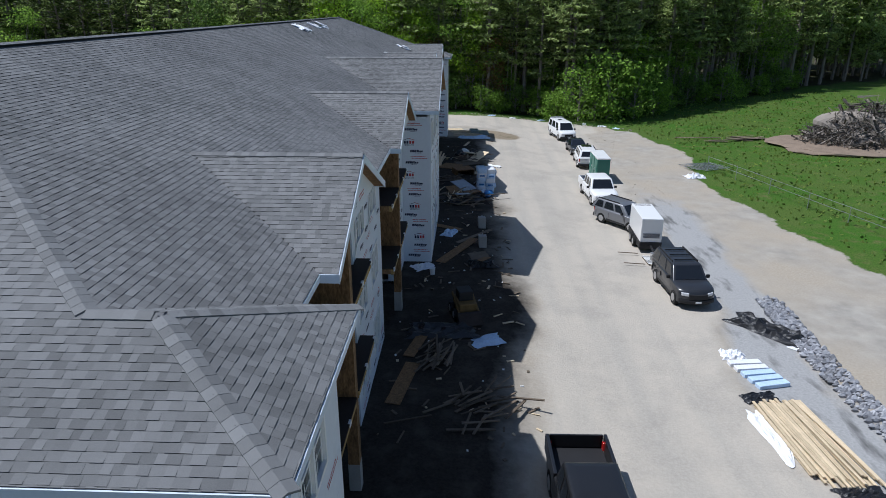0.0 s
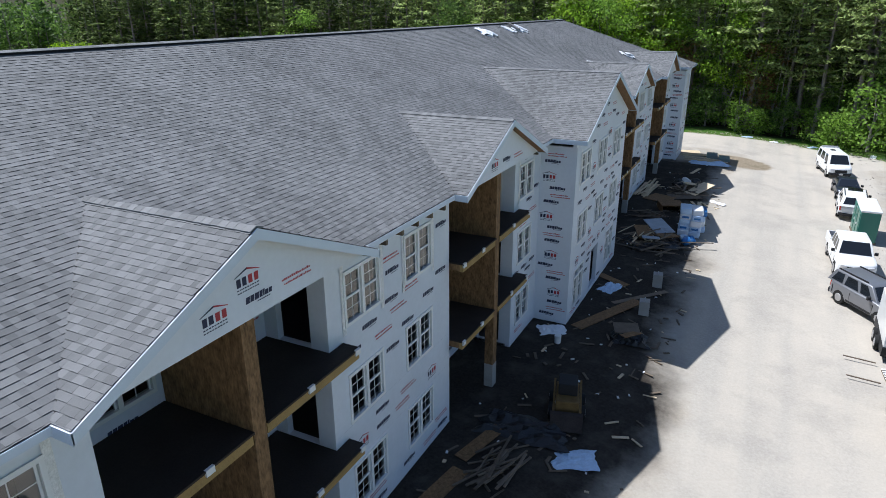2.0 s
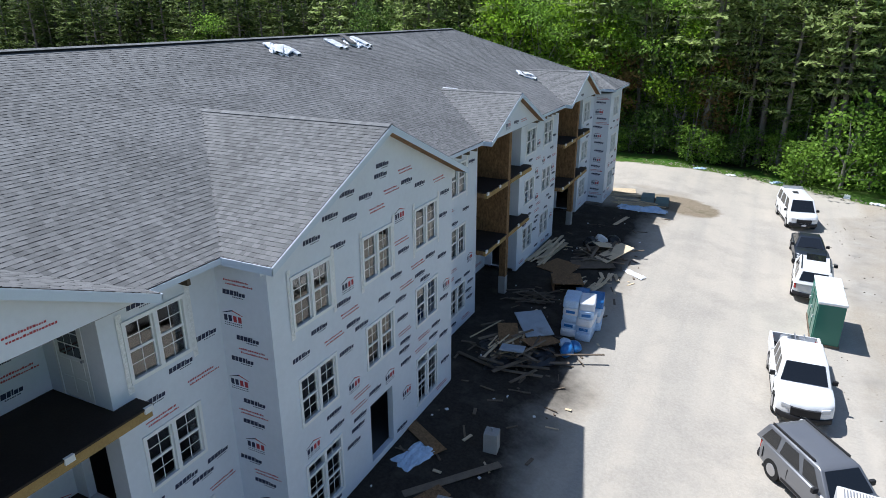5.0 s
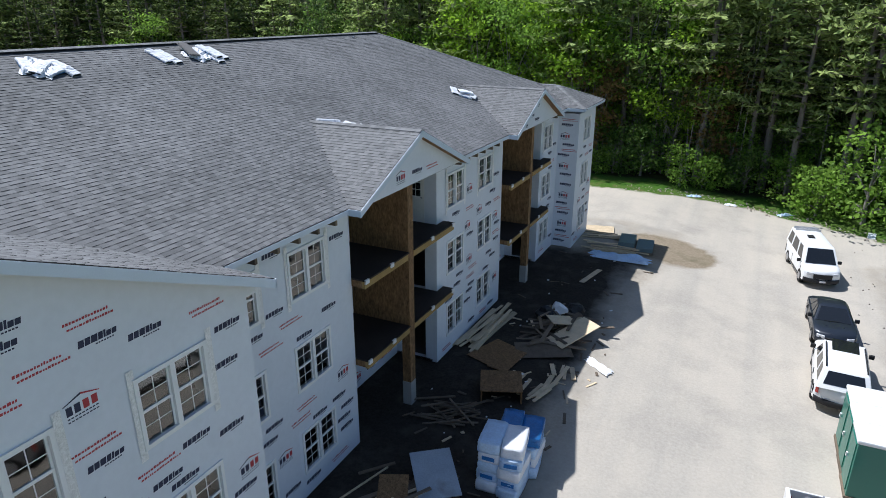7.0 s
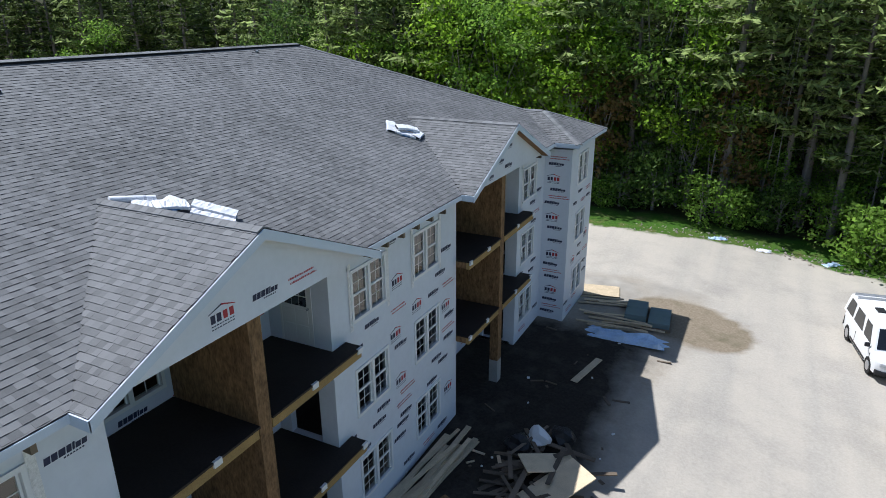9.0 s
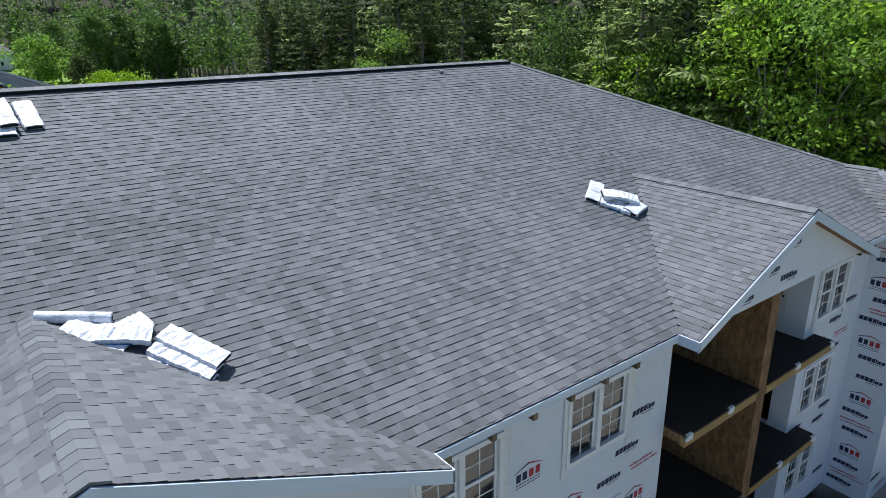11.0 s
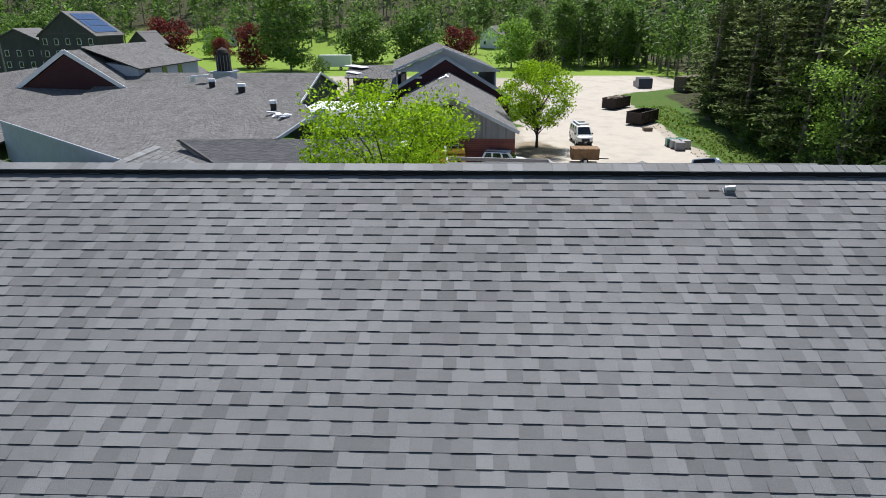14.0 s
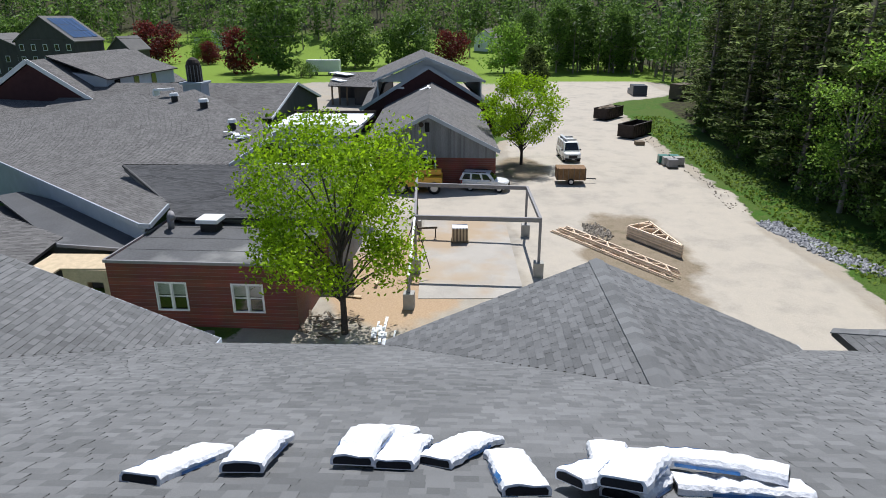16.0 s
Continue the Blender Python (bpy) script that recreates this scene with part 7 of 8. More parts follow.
def brick_material():
    m, n, l, p = nodes_of("brick_wall")
    tc, mp, br = n.new("ShaderNodeTexCoord"), n.new("ShaderNodeMapping"), n.new("ShaderNodeTexBrick")
    mp.inputs["Rotation"].default_value = (radians(90), 0, radians(90))
    l.new(tc.outputs["Object"], mp.inputs["Vector"])
    l.new(mp.outputs[0], br.inputs["Vector"])
    br.inputs["Scale"].default_value = 1.0
    br.inputs["Brick Width"].default_value, br.inputs["Row Height"].default_value, br.inputs["Mortar Size"].default_value = 0.215, 0.075, 0.008
    br.inputs["Color1"].default_value, br.inputs["Color2"].default_value, br.inputs["Mortar"].default_value = (0.20, 0.060, 0.042, 1), (0.13, 0.042, 0.034, 1), (0.20, 0.15, 0.13, 1)
    ns, mx = n.new("ShaderNodeTexNoise"), n.new("ShaderNodeMix")
    ns.inputs["Scale"].default_value, ns.inputs["Detail"].default_value = 0.7, 6
    l.new(tc.outputs["Object"], ns.inputs["Vector"])
    mx.data_type, mx.blend_type = "RGBA", "MULTIPLY"
    mx.inputs["Factor"].default_value = 0.6
    l.new(br.outputs["Color"], mx.inputs["A"])
    l.new(ns.outputs["Color"], mx.inputs["B"])
    gain = n.new("ShaderNodeMix")
    gain.data_type, gain.blend_type = "RGBA", "MULTIPLY"
    gain.inputs["Factor"].default_value, gain.inputs["B"].default_value = 1.0, (1.5, 1.5, 1.5, 1)
    l.new(mx.outputs["Result"], gain.inputs["A"])
    l.new(gain.outputs["Result"], p.inputs["Base Color"])
    p.inputs["Roughness"].default_value = 0.9
    return m


BRICKWALL = brick_material()
wr = random.Random(12)


def plain_roof(pts, parent, label="", mat=SHINGLE_OLD, row=0.2):
    p = [Vector(q) for q in pts]
    if (p[1] - p[0]).cross(p[2] - p[0]).z < 0:
        p = [p[1], p[0]] + p[:1:-1]
    nrm = (p[1] - p[0]).cross(p[2] - p[0])
    for q in p[3:]:
        q.z = p[0].z - ((q.x - p[0].x) * nrm.x + (q.y - p[0].y) * nrm.y) / nrm.z
    return roof_slope(p, wr, parent, label, None, mat, 1.0, row, (0.25, 0.7))


school = thing("school_wing", "low brick wing with a flat black roof", "building")
BX, BY0, BY1, BT = -41.3, 41.6, 52.35, 2.65
SILL_Z = -0.2
win_ys = ((44.3, 46.1), (48.68, 50.48))
wall("x", BX, BY0, BY1, YARD - 0.4, BT, [(a, b, SILL_Z, SILL_Z + 1.72) for a, b in win_ys], 0.3, 1, BRICKWALL, school, "red-brown brick wall")
wall("y", BY1, BX - 8.0, BX - 0.3, YARD - 0.4, BT, (), 0.3, 1, BRICKWALL, school)
wall("y", BY0, BX - 8.0, BX - 0.3, YARD - 0.4, BT, (), 0.3, -1, BRICKWALL, school)
part("flat_roof", Shape().box(BX - 8.0, BY0 + 0.1, BT - 0.1, BX - 0.05, BY1 - 0.1, BT + 0.06), RUBBER_ROOF, school, "black rubber flat roof with pale stains")
part("roof_edge", Shape().box(BX - 0.02, BY0 - 0.05, BT - 0.02, BX + 0.1, BY1 + 0.05, BT + 0.14).box(BX - 8.0, BY1, BT - 0.02, BX - 0.02, BY1 + 0.1, BT + 0.14).box(BX - 8.0, BY0 - 0.1, BT - 0.02, BX - 0.02, BY0, BT + 0.14), STEEL_GREY, school)
seam = Shape()
for k in range(3):
    seam.box(BX - 2.0 - k * 2.1, BY0 + 0.15, BT + 0.06, BX - 1.94 - k * 2.1, BY1 - 0.15, BT + 0.068)
part("roof_seam", seam, TRIM_BLACK, school)
part("dark_inside", Shape().box(BX - 4, BY0 + 0.4, YARD, BX - 3.8, BY1 - 0.4, BT - 0.2), INSIDE, school)
SCHOOL_WIN = window_meshes(1.78, 1.72, 2, (1, 2))
for a, b in win_ys:
    w = part("window", SCHOOL_WIN[0], VINYL, school)
    w.matrix_basis = pose(BX, (a + b) / 2, SILL_Z)
    part("sash", SCHOOL_WIN[1], VINYL, w)
    p = part("pane", SCHOOL_WIN[3], PANE, w)
    p.visible_shadow = False
    part("blind", Shape().box(-0.2, -0.84, 0.9, -0.17, 0.84, 1.66), TAPE_WHITE, w, "half-drawn white blind")
    part("brick_sill", Shape().box(0.0, -0.98, -0.1, 0.06, 0.98, -0.03), BRICKWALL, w)
v = part("roof_hood", Shape().box(-47.6, 44.8, BT + 0.06, -46.6, 45.8, BT + 0.62), TRIM_BLACK, school)
part("hood_cap", Shape().box(-47.8, 44.6, BT + 0.62, -46.4, 46.0, BT + 0.9), TRIM_WHITE, v, bevel=0.05)
goose = Shape().tube((-47.2, 42.6, BT), (-47.2, 42.6, BT + 0.85), 0.2).tube((-47.2, 42.6, BT + 0.85), (-46.9, 42.85, BT + 1.15), 0.2).tube((-46.9, 42.85, BT + 1.15), (-46.55, 43.1, BT + 0.9), 0.2)
part("gooseneck_vent", goose, STEEL_GREY, school, smooth=True)
# low link roof and plywood porch beside the wing
link = thing("school_link", "low flat link roof with a bare plywood porch", "building")
part("flat_roof", Shape().prism([(-46.0, 35.6), (-45.3, 41.4), (-49.3, 41.4), (-58.5, 24.0), (-57.0, 22.8)], "z", 1.72, 1.86), RUBBER_ROOF, link, "dark rubber roof in shade")
part("roof_edge", Shape().beam((-45.9, 35.6, 1.86), (-45.2, 41.45, 1.86), 0.14, 0.2), STEEL_GREY, link)
part("porch_deck", Shape().prism([(-41.3, 36.1), (-45.1, 35.8), (-45.25, 39.5), (-42.9, 41.2), (-42.7, 37.8), (-40.6, 38.0)], "z", 1.5, 1.6), LUMBER, link, "bare plywood porch roof")
wall("x", -42.75, 37.9, 41.5, YARD - 0.3, 1.5, [(39.3, 40.3, YARD + 0.2, 0.75)], 0.12, 1, LUMBER, link, "tan plywood porch wall")
wall("y", 37.9, -45.0, -42.87, YARD - 0.3, 1.5, (), 0.12, -1, LUMBER, link)
wall("x", -46.3, 24.0, 41.5, YARD - 0.3, 1.7, (), 0.15, 1, SIDING_DARK, link)

# sloping roofs behind
hall = thing("school_hall", "large old grey shingle roofs of a low school", "building")
E1, E2 = Vector((-46.27, 41.11, 3.2)), Vector((-46.04, 41.89, 3.25))
LEFT, R3 = Vector((-74.0, 4.4, 3.45)), Vector((-84.45, 27.79, 7.4))
R6, R7 = Vector((-62.42, 44.51, 5.9)), Vector((-66.23, 42.78, 6.27))
NOTCH, R1 = Vector((-80.99, 24.24, 6.53)), Vector((-87.3, 18.4, 6.86))
VALLEY, UPPER, CORNER = Vector((-49.17, 41.64, 3.68)), Vector((-58.82, 32.93, 4.19)), Vector((-56.19, 43.13, 4.85))
plain_roof([R1, LEFT, E1, E2, VALLEY, UPPER, CORNER, R6, R7, R3, NOTCH], hall, "broad grey shingle roof of the hall")
fe = Shape()
for p, q in ((LEFT, E1), (E1, E2), (E2, VALLEY), (CORNER, R6), (R6, R7)):
    fe.beam(p + Vector((0.12, 0.0, -0.02)), q + Vector((0.12, 0.0, -0.02)), 0.1, 0.3)
part("fascia", fe, SIDING_BLUE, hall, "pale grey fascia along the eave")
caps(R1, LEFT, hall, 0.2, droop=0.2, step=0.3, mat=SHINGLE_OLD)
caps(R7, R3, hall, 0.2, droop=0.2, step=0.3, mat=SHINGLE_OLD)
sl = Shape()
for p, q in ((LEFT, E1),):
    sl.face(p + Vector((-0.25, 0.1, -0.16)), q + Vector((-0.25, 0.1, -0.16)), (q.x - 0.25, q.y + 0.1, -1.5), (p.x - 0.25, p.y + 0.1, -1.5))
    sl.face(p + Vector((-0.45, 0.2, -0.16)), q + Vector((-0.45, 0.2, -0.16)), (q.x - 0.45, q.y + 0.2, -1.5), (p.x - 0.45, p.y + 0.2, -1.5))
part("wall", arrays_mixed("wall", sl, SIDING_BLUE), SIDING_BLUE, hall, "pale blue-grey wall under the eave")
# darker level-ridged slope between the hall and the brick wing
plain_roof([(-47.96, 42.23, 3.19), (-48.43, 54.7, 3.21), (-56.78, 53.16, 4.85), (-55.94, 34.69, 4.85), (-49.65, 41.38, 3.54)], hall, "dark grey shingle slope behind the brick wing", SHINGLE_DARK, 0.16)
# filler added below the slope's edge to close the gap between roofs
part("valley_curb", Shape().beam((-49.7, 41.45, 3.28), (-55.95, 34.85, 4.56), 0.06, 0.52), SHINGLE_OLD, hall, "filler beam closing the gap along the valley, in shingle colour")
part("wall", Shape().box(-56.4, 42.6, YARD - 0.3, -48.6, 53.0, 2.95), SIDING, hall)
part("white_roof", Shape().box(-62.7, 41.6, 3.45, -60.6, 53.6, 3.6), WHITE_ROOF, hall, "white membrane roof edge")
# low roof in front of the hall
plain_roof([(-42.3, 12.0, 1.3), (-42.3, 35.2, 1.3), (-47.2, 35.1, 1.95), (-57.5, 14.5, 3.3), (-57.5, 12.0, 3.3)], hall, "dark grey low roof in front of the hall")
part("wall", Shape().box(-56.5, 12.4, YARD, -42.8, 34.8, 1.2), SIDING_DARK, hall)
drum = part("roof_fan", Shape().tube((-49.6, 27.3, 2.0), (-49.6, 27.3, 2.9), 0.5, 0.5, 18), STEEL, hall, "round steel roof fan")
part("fan_cap", Shape().tube((-49.6, 27.3, 2.9), (-49.6, 27.3, 3.2), 0.72, 0.6, 18), STEEL, drum)
# long roof with a gable end and the cupola
for e in (-1, 1):
    plain_roof([(-104.6 - e * 12.5, 1.0, 2.9), (-104.6 - e * 12.5, 34.2, 2.9), (-104.6, 34.2, 6.2), (-104.6, 1.0, 6.2)], hall, "grey shingle roof with a gable end")
part("gable_wall", Shape().prism([(-116.6, 2.8), (-92.6, 2.8), (-104.6, 6.0)], "y", 33.6, 33.9).box(-116, 2, YARD, -93, 33.9, 2.8), SIDING_DARK, hall, "dark timber gable end")
part("rake_board", Shape().beam((-92.0, 34.25, 2.85), (-104.6, 34.25, 6.2), 0.08, 0.35).beam((-117.2, 34.25, 2.85), (-104.6, 34.25, 6.2), 0.08, 0.35), TRIM_WHITE, hall)
# roof fans and the cupola
for x, y, z, r in ((-79.1, 28.0, 6.65, 0.5), (-74.8, 33.2, 6.55, 0.55), (-65.7, 39.75, 5.9, 0.42)):
    t = part("roof_fan", Shape().tube((x, y, z - 0.5), (x, y, z + 0.65), r * 0.7, r * 0.7, 14), TRIM_BLACK, hall)
    part("fan_cap", Shape().tube((x, y, z + 0.65), (x, y, z + 0.95), r, r * 0.85, 14), TRIM_WHITE, t)
duct = Shape().box(-83.3, 24.0, 6.9, -82.0, 24.25, 7.5).beam((-82.6, 24.1, 7.55), (-81.6, 26.6, 7.75), 0.7, 0.25)
part("roof_duct", duct, TRIM_WHITE, hall, "white bent duct on the roof")
scr = Shape()
for k in range(12):
    q = Vector((-63.3 - wr.uniform(-0.9, 1.3), 41.6 + wr.uniform(-1.2, 1.0), 0))
    q.z = 5.72 + (-63.3 - q.x) * 0.1 + 0.1 * k / 12
    scr.beam(q, q + Vector((wr.uniform(-0.9, 0.9), wr.uniform(-0.9, 0.9), 0.15)), 0.5, 0.06)
part("membrane_scrap", scr, WHITE_ROOF, hall, "scraps of white roofing on the slope")
cup = part("cupola", Shape().box(-99.8, 20.3, 4.6, -97.2, 22.9, 7.0), SIDING_BLUE, hall, "pale blue cupola base", bevel=0.05)
part("cupola_skirt", Shape().box(-100.1, 20.0, 6.7, -96.9, 23.2, 7.0), SIDING_BLUE, cup, bevel=0.05)
dome = Shape()
prof = [(0.95, 7.0), (1.0, 9.0), (0.92, 9.5), (0.7, 9.9), (0.38, 10.15), (0.05, 10.25)]
for (r0, z0), (r1, z1) in zip(prof, prof[1:]):
    dome.tube((-98.5, 21.6, z0), (-98.5, 21.6, z1), r0, r1, 14, caps=False)
part("dome", dome, RUST_STEEL, cup, "dark slatted dome")
ribs = Shape()
for k in range(14):
    a = k * 2 * math.pi / 14
    ribs.tube((-98.5 + 1.02 * math.cos(a), 21.6 + 1.02 * math.sin(a), 7.0), (-98.5 + 1.02 * math.cos(a), 21.6 + 1.02 * math.sin(a), 9.2), 0.05, 0.05, 4)
part("dome_rib", ribs, STEEL_GREY, cup, kind="stuff")
# flat link roofs between the wings
part("flat_roof", Shape().box(-99.5, 35.2, 2.3, -88.0, 46.4, 2.6), WHITE_ROOF, hall, "white flat link roof")
part("roof_seam", Shape().box(-96.0, 35.4, 2.6, -95.9, 46.2, 2.615).box(-92.0, 35.4, 2.6, -91.9, 46.2, 2.615).box(-99.3, 39.5, 2.6, -88.1, 39.6, 2.615), STEEL, hall)
part("parapet", Shape().box(-99.7, 35.0, 2.3, -99.5, 46.6, 2.95).box(-88.0, 36.6, 2.0, -87.7, 47.4, 2.85), RUST_STEEL, hall)
part("flat_roof", Shape().box(-87.7, 36.8, 2.55, -79.8, 47.2, 2.9), SIDING, hall, "grey flat link roof")
part("roof_hatch", Shape().box(-84.0, 41.8, 2.9, -83.2, 43.0, 3.15), RUST_STEEL, hall)
part("wall", Shape().box(-87.5, 37.0, YARD, -80.2, 47.0, 2.5), SIDING_DARK, hall)
# glazed court wall and its raised edge
part("court_edge", Shape().beam((-66.6, 41.9, 4.75), (-72.6, 42.9, 4.75), 0.5, 0.9).beam((-72.4, 41.6, 3.5), (-72.4, 48.2, 3.5), 0.3, 0.7), SIDING_BLUE, hall)
for k in range(8):
    y = 41.9 + k * 0.75
    g = part("glazing_bar", Shape().box(-71.9, y - 0.05, 1.2, -71.78, y + 0.05, 3.2), TRIM_WHITE, hall)
part("glazing_rail", Shape().box(-71.9, 41.8, 3.1, -71.78, 47.4, 3.24).box(-71.9, 41.8, 2.15, -71.78, 47.4, 2.25), TRIM_WHITE, hall)
part("pane", Shape().box(-72.05, 41.8, 0.6, -71.95, 47.4, 3.1), CAR_GLASS, hall)
part("wall", Shape().box(-79.5, 41.5, YARD, -72.2, 48.0, 2.4), SIDING_DARK, hall)

# gabled classroom block with board siding over brick
block = thing("classroom_block", "gabled school block, grey boards over red brick", "building")
GX, GC, GH, GTOP, GEAVE = -73.9, 56.6, 7.15, 6.2, 2.65
TC, TH, TX = 53.4, 10.4, -107.0
for e in (-1, 1):
    plain_roof([(GX + 0.55, GC + e * GH, GEAVE), (TX, TC + e * GH + 0.4, GEAVE), (TX, TC + 0.5, GTOP), (GX + 0.55, GC, GTOP)], block, "grey shingle roof of the gabled block")
caps((GX + 0.55, GC, GTOP), (TX, TC + 0.5, GTOP), block, 0.2, droop=0.45, step=0.3, mat=SHINGLE_OLD)
part("wall", Shape().prism([(GX - 0.02, GC - GH + 0.4), (GX - 0.02, GC + GH - 0.4), (TX, TC + GH - 0.3), (TX, TC - GH + 0.5)], "z", YARD - 0.5, 1.85), BRICKWALL, block, "red brick base wall")
bd = Shape()
n_boards = int((2 * GH - 0.8) / 0.2)
for k in range(n_boards):
    y = GC - GH + 0.4 + k * 0.2
    top_z = GTOP - 0.15 - abs(y + 0.1 - GC) * (GTOP - GEAVE) / GH
    bd.box(GX - 0.06, y + 0.008, 1.85, GX + 0.03 + 0.012 * (k % 2), y + 0.192, top_z)
part("siding", bd, SIDING, block, "weathered grey vertical boards", kind="stuff")
part("gable_backing", Shape().prism([(GC - GH + 0.4, 1.85), (GC + GH - 0.4, 1.85), (GC + GH - 0.4, GEAVE), (GC, GTOP - 0.1), (GC - GH + 0.4, GEAVE)], "x", GX - 0.3, GX - 0.05), SIDING, block)
part("rake_board", Shape().beam((GX + 0.57, GC - GH, GEAVE - 0.05), (GX + 0.57, GC, GTOP - 0.05), 0.08, 0.36).beam((GX + 0.57, GC + GH, GEAVE - 0.05), (GX + 0.57, GC, GTOP - 0.05), 0.08, 0.36), SIDING_BLUE, block)
part("louvre", Shape().box(GX + 0.03, GC - 0.42, 4.45, GX + 0.08, GC + 0.05, 5.4), DARK, block, "black gable louvre")
part("siren", Shape().tube((GX + 0.05, GC - 0.75, 5.2), (GX + 0.3, GC - 0.75, 5.2), 0.2, 0.25, 12), RUST_STEEL, block)
w = part("window", SCHOOL_WIN[0], VINYL, block)
w.matrix_basis = pose(GX + 0.05, GC - 0.25, 0.2)
part("pane", SCHOOL_WIN[3], PANE, w)
part("sash", SCHOOL_WIN[1], VINYL, w)
flash_at = Vector((-99.5, GC - 2.6, GTOP + 0.08))
part("star_flash", Shape().beam(flash_at + Vector((1.6, -0.9, -0.3)), flash_at, 0.35, 0.05).beam(flash_at + Vector((1.6, 0.9, -0.3)), flash_at, 0.35, 0.05).beam(flash_at + Vector((-1.6, -0.1, 0.05)), flash_at, 0.3, 0.05), WHITE_ROOF, block)
# taller hall behind it
tall = thing("assembly_hall", "taller gabled hall with a clerestory and maroon gables", "building")
for e in (-1, 1):
    plain_roof([(TX + 0.8, TC + e * 8.35, 6.4), (-130, TC + e * 8.35 - 3.2, 6.4), (-130, TC - 3.4, 9.7), (TX + 0.8, TC - 0.3, 9.7)], tall, "grey shingle roof of the taller hall")
    plain_roof([(TX + 0.4, TC + e * TH, 2.2), (-130, TC + e * TH - 3.2, 2.2), (-130, TC + e * 7.0 - 3.2, 4.3), (TX + 0.4, TC + e * 7.0, 4.3)], tall)
    part("clerestory", Shape().prism([(TX, TC + e * 7.7 - 0.1), (TX, TC + e * 7.7 + 0.1), (-129.5, TC + e * 7.7 - 3.0), (-129.5, TC + e * 7.7 - 3.2)], "z", 3.4, 6.35), SIDING_BLUE, tall, "pale blue clerestory wall")
    part("rake_board", Shape().beam((TX + 0.85, TC + e * 8.4, 6.3), (TX + 0.85, TC - 0.3, 9.65), 0.1, 0.32).beam((TX + 0.45, TC + e * (TH + 0.1), 2.1), (TX + 0.45, TC, 8.35), 0.12, 0.5), SIDING_BLUE, tall)
part("gable_wall", Shape().prism([(TC - TH, 2.0), (TC + TH, 2.0), (TC, 8.2)], "x", TX - 0.1, TX + 0.2).prism([(TX - 0.1, TC - TH + 0.4), (TX - 0.1, TC + TH - 0.4), (-129, TC + TH - 3.6), (-129, TC - TH - 2.8)], "z", YARD, 2.1), MAROON, tall, "dark maroon gable wall")
part("upper_gable", Shape().prism([(TC - 7.9, 6.2), (TC + 7.9, 6.2), (TC - 0.3, 9.4)], "x", TX - 0.4, TX - 0.1), SIDING_BLUE, tall)
part("sign_board", Shape().box(TX + 0.2, TC - 5.0, 5.2, TX + 0.26, TC - 3.7, 5.5), TRIM_WHITE, tall)
# far wing to the south with a maroon gable
south = thing("assembly_hall", "far gabled wing with maroon gable and white rakes", "building")
SX, SC = -98.5, -2.4
for e in (-1, 1):
    plain_roof([(SX, SC + e * 8.6, 4.4), (-128, SC + e * 8.6, 4.4), (-128, SC, 9.8), (SX, SC, 9.8)], south, "grey shingle roof of the far wing")
    part("rake_board", Shape().beam((SX + 0.2, SC + e * 8.8, 4.2), (SX + 0.2, SC, 9.75), 0.1, 0.6), TRIM_WHITE, south)
part("gable_wall", Shape().prism([(SC - 8.2, 4.2), (SC + 8.2, 4.2), (SC, 9.4)], "x", SX - 0.6, SX - 0.3).box(-127, SC - 8, YARD, SX - 0.6, SC + 8, 4.3), MAROON, south, "dark maroon gable wall")
dorm = part("dormer", Shape().prism([(SC + 1.6, 8.0), (SC + 8.4, 4.5), (SC + 8.4, 7.1)], "x", -124, -103), SIDING_BLUE, south, "pale blue dormer side")
for k in range(3):
    part("dormer_window", Shape().box(-106.5 - k * 5.5, SC + 8.4, 5.0, -105.0 - k * 5.5, SC + 8.47, 6.6), CAR_GLASS, dorm)
plain_roof([(-124.5, SC + 9.0, 6.9), (-102.5, SC + 9.0, 6.9), (-102.5, SC, 10.2), (-124.5, SC, 10.2)], south, "grey shingle dormer roof")
plain_roof([(-100.46, 4.04, 4.2), (-114.2, -15.4, 6.6), (-87.2, -33.0, 3.85), (-64.0, -14.0, 1.0), (-71.0, 4.2, 1.6)], south, "grey shingle roof in front of the far wing")
# low shed with a patched roof
shed = thing("open_shed", "low dark shed with a patched grey and white roof", "shed")
plain_roof([(-137.0, 30.5, 2.6), (-133.5, 41.5, 2.6), (-150.0, 41.5, 4.3), (-151.0, 28.6, 4.3)], shed)
part("roof_patch", Shape().beam((-148.6, 28.9, 4.25), (-145.5, 33.4, 3.95), 2.6, 0.1).beam((-142.5, 30.3, 3.4), (-140.2, 33.0, 3.15), 1.8, 0.1), WHITE_ROOF, shed, "white patches on the shed roof")
part("back_wall", Shape().box(-150, 29.5, YARD, -149.6, 41.5, 4.0), SIDING_DARK, shed)
part("side_wall", Shape().prism([(-138.0, 35.5), (-134.4, 41.3), (-149.6, 41.3), (-149.6, 35.5)], "z", YARD, 2.5), SIDING_DARK, shed)
for k in range(3):
    part("post", Shape().box(-138.0 + k * 0.5, 30.9 + k * 1.6, YARD, -137.7 + k * 0.5, 31.2 + k * 1.6, 2.55), LUMBER_OLD, shed)

